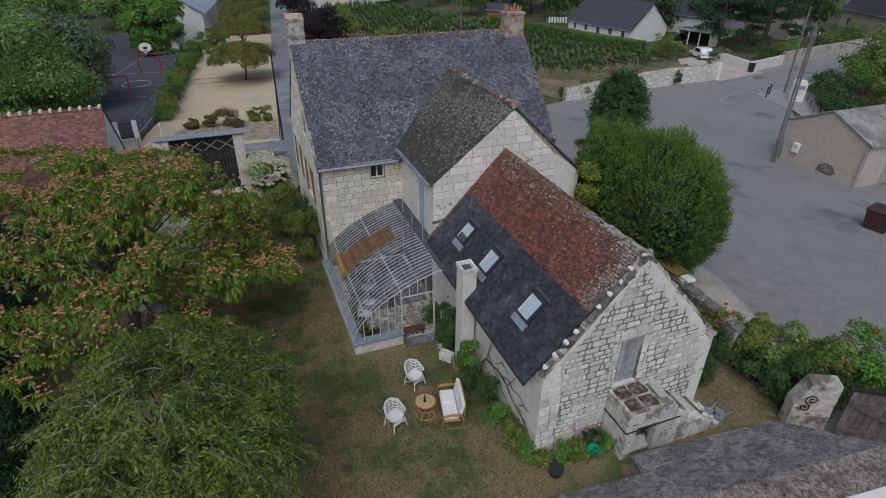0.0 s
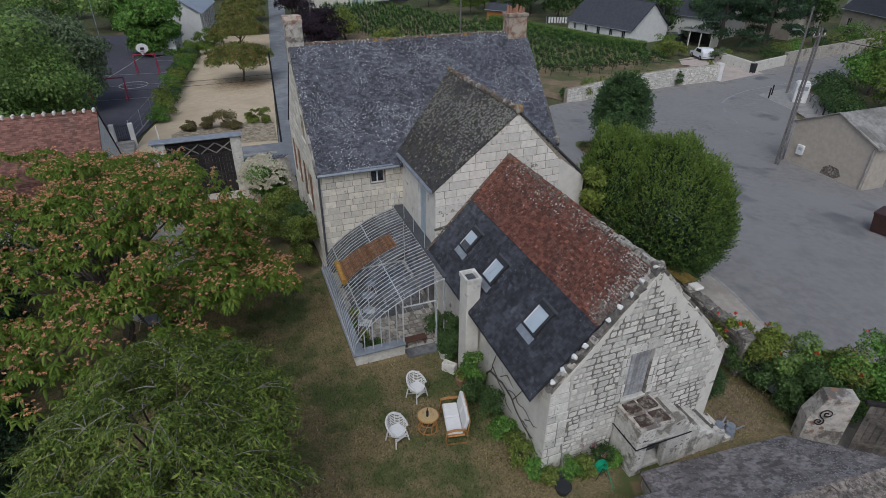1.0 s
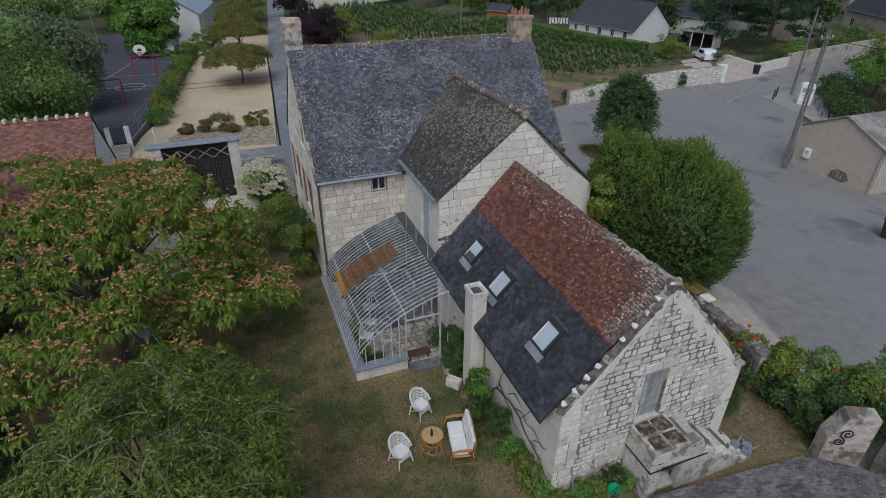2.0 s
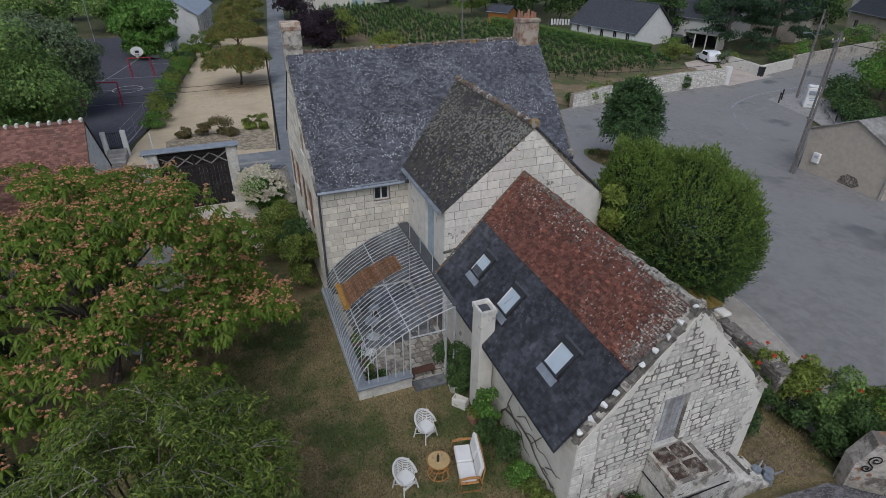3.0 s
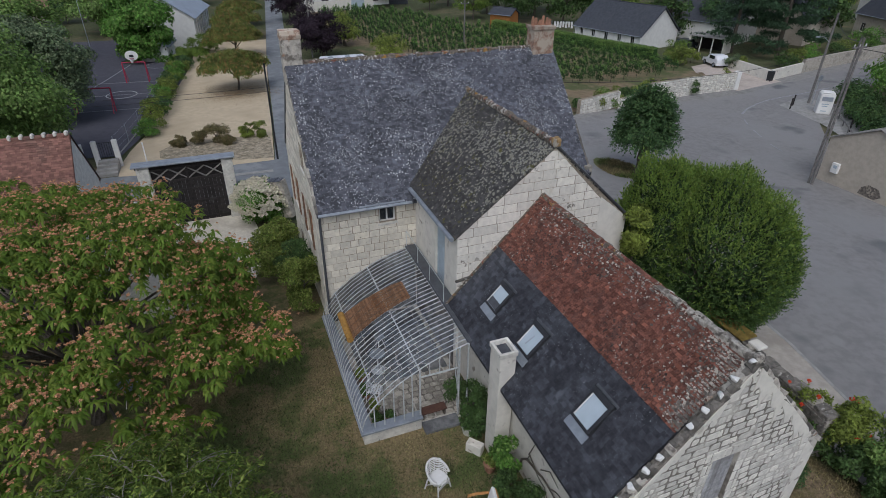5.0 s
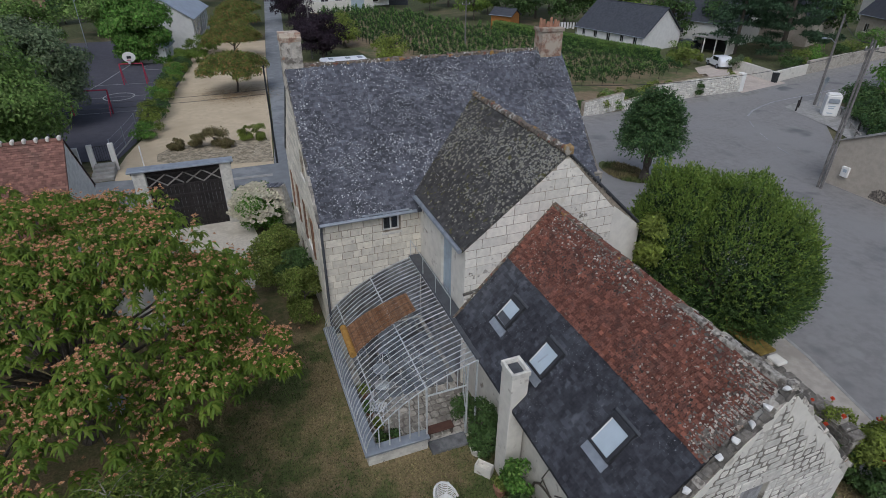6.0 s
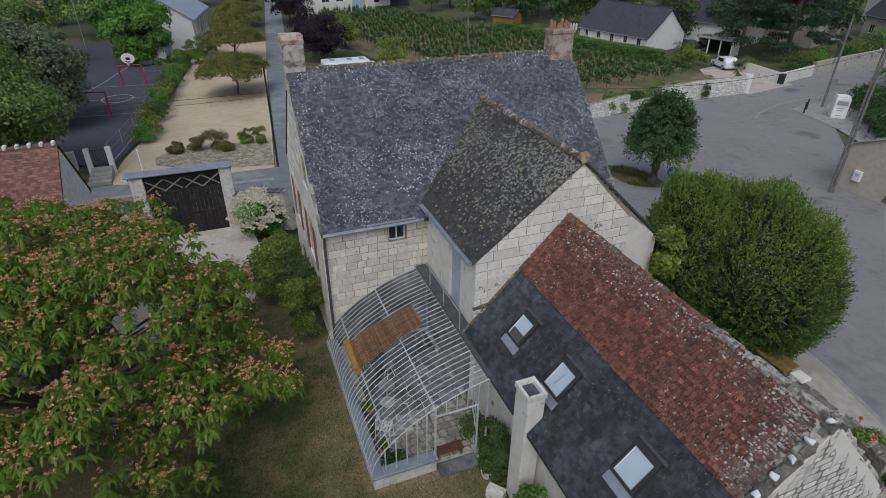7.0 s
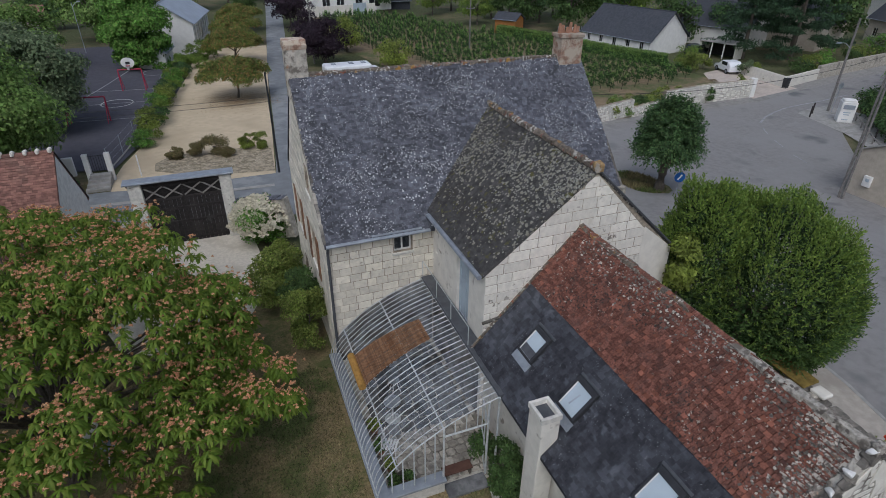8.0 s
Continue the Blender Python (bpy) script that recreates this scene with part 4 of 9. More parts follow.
bch = part("chimney", lumpy(boxed(5.96, 6.42, 13.55, 14.12, -0.1, 3.82, 0.015), 0.012, R, 4), M_RENDER, barn, "slim pale chimney standing on the eave wall")
bm = bmesh.new()
for a in ((5.93, 6.45, 13.52, 13.6), (5.93, 6.45, 14.07, 14.15), (5.93, 6.01, 13.6, 14.07), (6.37, 6.45, 13.6, 14.07)):
    box(bm, *a, 3.80, 3.95, 0.01)
part("chimney_cap", bm, M_STONE_GREY, bch)
part("chimney_cap", boxed(6.02, 6.36, 13.61, 14.06, 3.79, 3.83), M_LEAD, bch)


def on_barn(y, d, up=0.0):
    """A place on the barn's west slope: y along it, d metres up from the eave, up off it."""
    k = 1 / math.hypot(1, BSL)
    return Vector((BEX + d * k - up * BSL * k, y, BEZ + d * BSL * k + up * k))


SKYLIGHTS = ((15.5, 16.18, 1.12, 1.96), (13.5, 14.2, 1.06, 1.94), (10.81, 11.51, 1.10, 1.98))
for q_, (y0, y1, d0, d1) in enumerate(SKYLIGHTS):
    k = 1 / math.hypot(1, BSL)
    o = on_barn(y1, d0)
    m = Matrix(((0, k, -BSL * k, o.x), (-1, 0, 0, o.y), (0, BSL * k, k, o.z), (0, 0, 0, 1)))
    w, h = y1 - y0, d1 - d0
    bm = bmesh.new()
    for a in ((0, w, 0, 0.07), (0, w, h - 0.15, h), (0, 0.06, 0.07, h - 0.15), (w - 0.09, w, 0.07, h - 0.15)):
        box(bm, *a, -0.02, 0.09, 0.008)
    bmesh.ops.transform(bm, matrix=m, verts=bm.verts[:])
    sk = part("skylight", bm, M_SKYFRAME, barn, "dark framed roof skylight")
    part("liner", boxed(0.061, 0.082, 0.072, h - 0.152, 0.03, 0.082, 0.003, m), M_FRAME, sk, "white inner edge of the frame")
    part("pane", boxed(0.05, w - 0.08, 0.06, h - 0.14, 0.045, 0.06, 0, m), M_SKYPANE, sk)
    if q_ == 0:
        part("dark_pane", boxed(0.085, w - 0.10, 0.075, h * 0.36, 0.061, 0.064, 0, m), M_LEAD, sk, "dark lower half of the pane")
    if q_ == 1:
        part("blind_fold", boxed(-0.02, 0.02, -0.17, 0.17, 0.061, 0.066, 0, m @ pose(w * 0.45, h * 0.45, 0, 0, 0, -12)), M_ZINC, sk, "crooked fold in the blind")
    part("apron", boxed(-0.02, w + 0.02, -0.24, -0.01, 0.0, 0.035, 0.006, m), M_ZINC, sk)
    part("flashing", boxed(-0.05, w + 0.05, h + 0.001, h + 0.07, 0.0, 0.03, 0.004, m), M_LEAD, sk)

# ---- low slate roofed outbuilding south of the stair ----
low = thing("low_outbuilding", (0, 0, 0), "low outbuilding roofed with grey lichened slates", "outbuilding")
LU, LV, LO = Vector((0.9955, -0.0955, 0)), Vector((-0.0877, -0.914, 0.397)), Vector((8.84, 8.05, 0.42))
LOW_OUT = [(-2.8, 0.9), (-0.25, 0.9), (0, 0), (4.85, 0), (5.05, 0.2), (6.4, 2.35), (-2.8, 2.35)]
lroof = slope(low, [LO + u * LU + v * LV for u, v in LOW_OUT], 0.08, M_SLATE_LOW, "grey slates with pale lichen")
bm = bmesh.new()
fc = bm.faces.new([bm.verts.new(LO + (u * 0.985 + 0.04) * LU + (v * 0.93 + 0.1) * LV - Vector((0, 0, 0.08))) for u, v in LOW_OUT])
ex = bmesh.ops.extrude_face_region(bm, geom=[fc])
for g in ex["geom"]:
    if isinstance(g, bmesh.types.BMVert):
        g.co.z = -0.4
bmesh.ops.recalc_face_normals(bm, faces=bm.faces[:])
part("wall", bm, M_RUBBLE, low)
RL = random.Random(6)
rv, rf = [], []
for i in range(5200):
    u, dv = RL.uniform(-1.0, 6.3), RL.random()
    c = LO + u * LU + 2.33 * LV + Vector((0, -dv * 1.0, 0.01 + 0.05 * math.sin(dv * 3.1)))
    r = RL.uniform(0.02, 0.05)
    k = len(rv)
    for q in range(8):
        d = Vector((1 if q & 1 else -1, 1 if q & 2 else -1, 0.7 if q & 4 else -1)) * r * RL.uniform(0.6, 1.0)
        d.rotate(Euler((0, 0, RL.uniform(0, 0.5))))
        rv.append(c + d)
    rf += [(k, k + 2, k + 3, k + 1), (k + 4, k + 5, k + 7, k + 6), (k, k + 1, k + 5, k + 4), (k + 2, k + 6, k + 7, k + 3), (k, k + 4, k + 6, k + 2), (k + 1, k + 3, k + 7, k + 5)]
tagged(part("ridge_rubble", raw("ridge_rubble", rv, rf, M_RUBBLE_MID), M_RUBBLE_MID, low, "dark lichened rubble along the ridge"), kind="stuff")
p = LO + 2.35 * LV
part("wall", boxed(-2.8, 6.3, -1.6, -0.1, -1.8, -0.1, 0, pose(p.x, p.y, p.z, 0, 0, -5.5)), M_RUBBLE, low)
part("coping", boxed(-2.8, 6.3, -1.6, -0.98, -0.1, 0.09, 0.02, pose(p.x, p.y, p.z, 0, 0, -5.5)), M_WHITE, low, "white painted coping")


# ---- greenhouse ----
green = thing("greenhouse", (0, 0, 0), "curved iron lean-to greenhouse with bare ribs and some glass", "greenhouse")
PROFILE = [(2.66, 0.52), (2.74, 0.85), (2.95, 1.20), (3.32, 1.56), (3.80, 1.93), (4.30, 2.22), (4.85, 2.48), (5.40, 2.67), (5.97, 2.82)]


def bow(s):
    """The bow of the ribs: s from 0 at the sill to 1 at the top; x and z."""
    t = s * (len(PROFILE) - 1)
    i = min(int(t), len(PROFILE) - 2)
    a, b = PROFILE[i], PROFILE[i + 1]
    k = t - i
    return a[0] + (b[0] - a[0]) * k, a[1] + (b[1] - a[1]) * k


part("sill_wall", boxed(2.68, 2.92, 15.4, 21.44, -0.1, 0.42, 0.01), M_STONE_GREY, green, "low pale sill wall")
part("sill_wall", boxed(2.92, 4.46, 15.4, 15.62, -0.1, 0.42, 0.01), M_STONE_GREY, green)
part("coping", boxed(2.60, 2.98, 15.34, 21.44, 0.42, 0.50, 0.01), M_ZINC, green, "grey zinc coping")
part("coping", boxed(2.98, 4.50, 15.34, 15.68, 0.421, 0.501, 0.01), M_ZINC, green)
nrib = 30
for i in range(nrib):
    y = 15.5 + i * (21.38 - 15.5) / (nrib - 1)
    part("rib", tube(bmesh.new(), [(bow(k / 14)[0], y, bow(k / 14)[1]) for k in range(15)], 0.013 if i % 6 else 0.019, 5), M_IRON, green)
for s in (0.0, 0.33, 0.66, 1.0):
    x, z = bow(s)
    part("purlin", rod(bmesh.new(), (x, 15.45, z - 0.03), (x, 21.42, z - 0.03), 0.022, 6), M_IRON, green)
# south end: uprights under the bow, door frame
for x in (3.05, 3.35, 3.65, 3.95, 4.22, 4.46, 5.69, 5.97):
    top = max(z for z in [np.interp(x, [p[0] for p in PROFILE], [p[1] for p in PROFILE])])
    part("upright", rod(bmesh.new(), (x, 15.5, 0.05 if x > 4.4 else 0.5), (x, 15.5, top), 0.02 if x < 4.4 else 0.03, 6), M_IRON, green)
for x in (4.76, 5.07, 5.38):
    part("upright", rod(bmesh.new(), (x, 15.5, 1.97), (x, 15.5, float(np.interp(x, [p[0] for p in PROFILE], [p[1] for p in PROFILE]))), 0.016, 6), M_IRON, green)
part("door_head", rod(bmesh.new(), (4.46, 15.5, 1.98), (5.69, 15.5, 1.98), 0.028, 6), M_IRON, green)
# the door stands open into the room
bm = bmesh.new()
for a, b in (((5.69, 15.5, 0.08), (5.95, 16.35, 0.08)), ((5.69, 15.5, 1.94), (5.95, 16.35, 1.94)), ((5.95, 16.35, 0.08), (5.95, 16.35, 1.94)), ((5.82, 15.92, 0.08), (5.82, 15.92, 1.94)), ((5.69, 15.5, 0.9), (5.95, 16.35, 0.9))):
    rod(bm, a, b, 0.018, 5)
part("door", bm, M_IRON, green, "open iron glazed door")
# glass left on the upper part
M_GREENGLASS = mat("dusty greenhouse glass", (0.40, 0.46, 0.53), 0.15, 0.15, 3, bump=0.02, spec=0.8)
gn, gl = M_GREENGLASS.node_tree.nodes, M_GREENGLASS.node_tree.links
clear, mixg = gn.new("ShaderNodeBsdfTransparent"), gn.new("ShaderNodeMixShader")
tex = gn.new("ShaderNodeTexNoise")
tex.inputs["Scale"].default_value = 1.6
rm = gn.new("ShaderNodeMapRange")
for k, x in zip(("From Min", "From Max", "To Min", "To Max"), (0.32, 0.68, 0.985, 0.88)):
    rm.inputs[k].default_value = x
gl.new(tex.outputs["Fac"], rm.inputs["Value"])
gl.new(rm.outputs["Result"], mixg.inputs["Fac"])
gl.new(gn["Principled BSDF"].outputs["BSDF"], mixg.inputs[1])
gl.new(clear.outputs["BSDF"], mixg.inputs[2])
gl.new(mixg.outputs["Shader"], gn["Material Output"].inputs["Surface"])
RG = random.Random(4)
rows_n = 9
for i in range(nrib - 1):
    y0 = 15.5 + i * (21.38 - 15.5) / (nrib - 1) + 0.012
    y1 = y0 + (21.38 - 15.5) / (nrib - 1) - 0.024
    for j in range(rows_n):
        s0, s1 = 0.30 + j * 0.70 / rows_n - 0.012, 0.30 + (j + 1) * 0.70 / rows_n
        if RG.random() < 0.06 + (0.55, 0.3, 0.12, 0, 0, 0, 0, 0, 0)[j] + (0.45 if y0 > 19.2 and 1 < j < 6 else 0):
            continue
        (xa, za), (xb, zb) = bow(min(1, s0)), bow(min(1, s1))
        dz = 0.012
        vs = [(xa, y0, za + dz), (xa, y1, za + dz), (xb, y1, zb), (xb, y0, zb), (xa, y0, za + dz - .004), (xa, y1, za + dz - .004), (xb, y1, zb - .004), (xb, y0, zb - .004)]
        ob = part("pane", raw("pane", vs, [(0, 1, 2, 3), (7, 6, 5, 4), (0, 4, 5, 1), (2, 6, 7, 3)], M_GREENGLASS), M_GREENGLASS, green)
        ob.visible_shadow = False
# ledge and thin rail against the wing
part("ledge", boxed(5.95, 6.38, 15.5, 21.43, 2.80, 2.88, 0.01), M_LEAD, green, "dark flat ledge between glass roof and wall")
part("rail", rod(bmesh.new(), (6.0, 17.6, 3.5), (6.0, 21.4, 3.5), 0.012, 5), M_IRON, green)
for y in (17.6, 18.9, 20.1, 21.4):
    part("rail_post", rod(bmesh.new(), (6.0, y, 2.85), (6.0, y, 3.5), 0.014, 5), M_IRON, green)

# reed mat lying over the ribs, its end rolled up
matt = thing("reed_mat", (0, 0, 0), "brown reed shading mat rolled down over the greenhouse ribs", "mat")
for k in range(72):
    s = 0.32 + k * 0.51 / 72
    (xa, za), (xb, zb) = bow(s), bow(s + 0.49 / 72)
    y0, y1 = 18.5 + 0.015 * math.sin(k * 1.7), 19.9 - 0.40 * k / 72 + 0.015 * math.sin(k * 2.3)
    part("slat", rod(bmesh.new(), ((xa + xb) / 2 - 0.01, y0, (za + zb) / 2 + 0.045), ((xa + xb) / 2 - 0.01, y1, (za + zb) / 2 + 0.05), 0.017, 5), M_BAMBOO, matt)
for y_ in (18.72, 19.05, 19.4):
    part("binding", tube(bmesh.new(), [(bow(0.33 + q * 0.049)[0] - 0.02, y_ - 0.006 * q, bow(0.33 + q * 0.049)[1] + 0.068) for q in range(11)], 0.008, 4), M_BARK, matt)
xr, zr = bow(0.31)
part("roll", rod(bmesh.new(), (xr - 0.05, 18.46, zr + 0.11), (xr - 0.05, 19.95, zr + 0.11), 0.115, 12), mat("ochre reed roll", (0.36, 0.20, 0.05), 0.8, 0.2, 9), matt, "thick ochre roll at the lower end")

# grey panel added on the house wall: shade behind the glass put into colour
pw_ = [(2.95, 0.1), (6.35, 0.1), (6.35, 2.74)] + [(x, z - 0.08) for x, z in PROFILE[:1:-1]]
part("plaster", prism(bmesh.new(), pw_, (0, Y0 - 0.03, 0), (1, 0, 0), UP, 0.01), mat("mottled grey of shaded wall", (0.23, 0.22, 0.20), 0.95, 0.3, 4, (0.11, 0.105, 0.10), 0.9, 0.42, 0.6, bump=0.4), green, "mottled grey panel, shade behind the glass put into its colour")

# same added panel on the wing wall, its grey standing for shade
part("plaster", boxed(6.372, 6.384, 17.6, 21.4, 0.05, 2.76), bpy.data.materials["mottled grey of shaded wall"], green, "mottled grey panel, shade behind the glass put into its colour")

# stone floor inside
FR = random.Random(8)
drape("greenhouse_floor", [(2.9, 15.6), (6.45, 15.3), (6.45, 21.4), (2.9, 21.4)], M_MORTAR, "floor of uneven pale stone slabs", 0.03, "floor")
floor_ob = bpy.data.objects["greenhouse_floor"]
stone_face(floor_ob, [(0, 0), (2.9, 0), (2.9, 2.0), (0, 2.0)], (3.3, 15.65, 0.045), (1, 0, 0), (0, 1, 0), 0.24, (0.2, 0.28, 0.34), M_RUBBLE, FR, rough=0.2, proud=0.02, chamfer=0.01, joint=0.025)
stone_face(floor_ob, [(0, 2.0), (2.9, 2.0), (2.9, 5.7), (0, 5.7)], (3.3, 15.65, 0.045), (1, 0, 0), (0, 1, 0), 0.34, (0.26, 0.36, 0.46), M_FLOOR, FR, rough=0.18, proud=0.02, chamfer=0.01)

# ---- garden seats ----
def wicker_chair(name, at, turn):
    c = thing(name, at, "white painted wicker armchair on the lawn", "armchair", "wicker armchairs on the lawn", turn=turn)
    c.scale = (0.86, 0.86, 0.9)
    bm = bmesh.new()
    bmesh.ops.create_cone(bm, cap_ends=True, segments=16, radius1=0.27, radius2=0.30, depth=0.08, matrix=Matrix.Translation((0, 0, 0.42)))
    part("seat", bm, M_WICKER, c)
    part("seat_cushion", lumpy(boxed(-0.24, 0.24, -0.24, 0.22, 0.46, 0.52, 0.025), 0.01, R, 6), M_CUSHION, c, "white cotton seat pad")
    # wrap-round back of woven strands
    ring = lambda a, z, r: (r * math.sin(a) * 1.0, -r * math.cos(a) * -1.0, z)
    for lv in range(7):
        z = 0.5 + lv * 0.062
        span = math.radians(118 - lv * 9)
        pts = [ring(-span + 2 * span * k / 14, z + 0.0, 0.31 + lv * 0.012) for k in range(15)]
        part("back_strand", tube(bmesh.new(), pts, 0.016, 5), M_WICKER, c)
    span = math.radians(125)
    pts = [ring(-span + 2 * span * k / 20, 0.63 + 0.32 * max(0.0, math.cos((-span + 2 * span * k / 20) * 0.75)) ** 1.5, 0.36) for k in range(21)]
    part("top_rail", tube(bmesh.new(), pts, 0.036, 7), M_WICKER, c, smooth=True)
    for k in range(9):
        a = math.radians(-110 + k * 27.5)
        part("back_post", rod(bmesh.new(), ring(a, 0.42, 0.30), ring(a, 0.63 + 0.28 * max(0, math.cos(a * 0.75)) ** 1.5, 0.36), 0.014, 5), M_WICKER, c)
    for sx, sy in ((-1, -1), (1, -1), (-1, 1), (1, 1)):
        part("leg", rod(bmesh.new(), (0.24 * sx, 0.22 * sy, 0.40), (0.30 * sx, 0.28 * sy, 0.0), 0.026, 6), M_WICKER, c)
    for p, q in (((-0.27, -0.25, 0.16), (0.27, 0.25, 0.16)), ((0.27, -0.25, 0.16), (-0.27, 0.25, 0.16))):
        part("stretcher", rod(bmesh.new(), p, q, 0.014, 5), M_WICKER, c)
    bm = bmesh.new()
    box(bm, -0.26, 0.26, -0.27, -0.25, 0.28, 0.40, 0.01)
    part("apron", bm, M_WICKER, c)
    return c


wicker_chair("wicker_armchair", (4.18, 13.29, 0), 28)
wicker_chair("wicker_armchair", (3.07, 11.82, 0), 24)

table = thing("rattan_table", (4.08, 11.93, 0), "round rattan garden table with a pale woven top", "table")
bm = bmesh.new()
bmesh.ops.create_cone(bm, cap_ends=True, segments=28, radius1=0.30, radius2=0.30, depth=0.03, matrix=Matrix.Translation((0, 0, 0.54)))
part("tabletop", bm, M_TABLETOP, table)
for z, r in ((0.535, 0.31), (0.03, 0.30), (0.28, 0.24)):
    part("hoop", tube(bmesh.new(), [(r * math.cos(a * math.pi / 12), r * math.sin(a * math.pi / 12), z) for a in range(25)], 0.02, 6), M_RATTAN, table)
for k in range(8):
    a = k * math.pi / 4
    part("leg", tube(bmesh.new(), [(0.30 * math.cos(a), 0.30 * math.sin(a), 0.03), (0.22 * math.cos(a + .3), 0.22 * math.sin(a + .3), 0.28), (0.29 * math.cos(a + .6), 0.29 * math.sin(a + .6), 0.53)], 0.016, 5), M_RATTAN, table)
bot = thing("wine_bottle", (4.05, 11.9, 0.556), "dark glass bottle on the rattan table", "bottle")
bm = rod(bmesh.new(), (0, 0, 0), (0, 0, 0.2), 0.038, 10)
rod(bm, (0, 0, 0.2), (0, 0, 0.24), 0.038, 10, 0.015)
rod(bm, (0, 0, 0.24), (0, 0, 0.31), 0.015, 8)
part("glass_body", bm, M_DARK, bot)
for dx, dy in ((0.12, 0.06), (0.14, -0.08), (-0.13, 0.10)):
    gl_ = thing("tumbler", (4.08 + dx, 11.93 + dy, 0.556), "small drinking glass on the rattan table", "glass", "glasses on the table")
    part("glass_body", rod(bmesh.new(), (0, 0, 0), (0, 0, 0.1), 0.028, 9, 0.034), M_GREENGLASS, gl_)

sofa = thing("rattan_sofa", (4.84, 11.70, 0), "honey rattan garden sofa with white cushions", "sofa", turn=-13)
sofa.scale = (0.78, 1, 1)
part("seat_frame", boxed(-0.36, 0.3, -0.62, 0.62, 0.24, 0.30, 0.02), M_RATTAN, sofa)
for k, (a, b) in enumerate(((-0.60, 0.0), (0.01, 0.60))):
    part("seat_cushion", lumpy(boxed(-0.38, 0.22, a, b, 0.30, 0.44, 0.04), 0.015, R, 4, k), M_CUSHION, sofa)
    part("back_cushion", lumpy(boxed(-0.07, 0.07, a, b, 0.0, 0.52, 0.04, pose(0.27, 0, 0.40, 0, 16, 0)), 0.015, R, 4, k), M_CUSHION, sofa)
for y in (-0.66, 0.66):
    for dz in (0, 0.05):
        pts = [(-0.40, y, 0.0), (-0.44, y, 0.25), (-0.40, y, 0.55 - dz), (-0.1, y, 0.60 - dz), (0.28, y, 0.58 - dz), (0.40, y, 0.3), (0.36, y, 0.0), (0.0, y, 0.02), (-0.4, y, 0.0)]
        part("arm", tube(bmesh.new(), pts, 0.024, 6), M_RATTAN, sofa)
part("back_rail", tube(bmesh.new(), [(0.36, -0.66, 0.3), (0.46, -0.64, 0.86), (0.48, 0, 0.90), (0.46, 0.64, 0.86), (0.36, 0.66, 0.3)], 0.024, 6), M_RATTAN, sofa)
for k in range(7):
    part("back_spindle", rod(bmesh.new(), (0.36, -0.5 + k * 0.167, 0.28), (0.47, -0.5 + k * 0.167, 0.88), 0.012, 5), M_RATTAN, sofa)


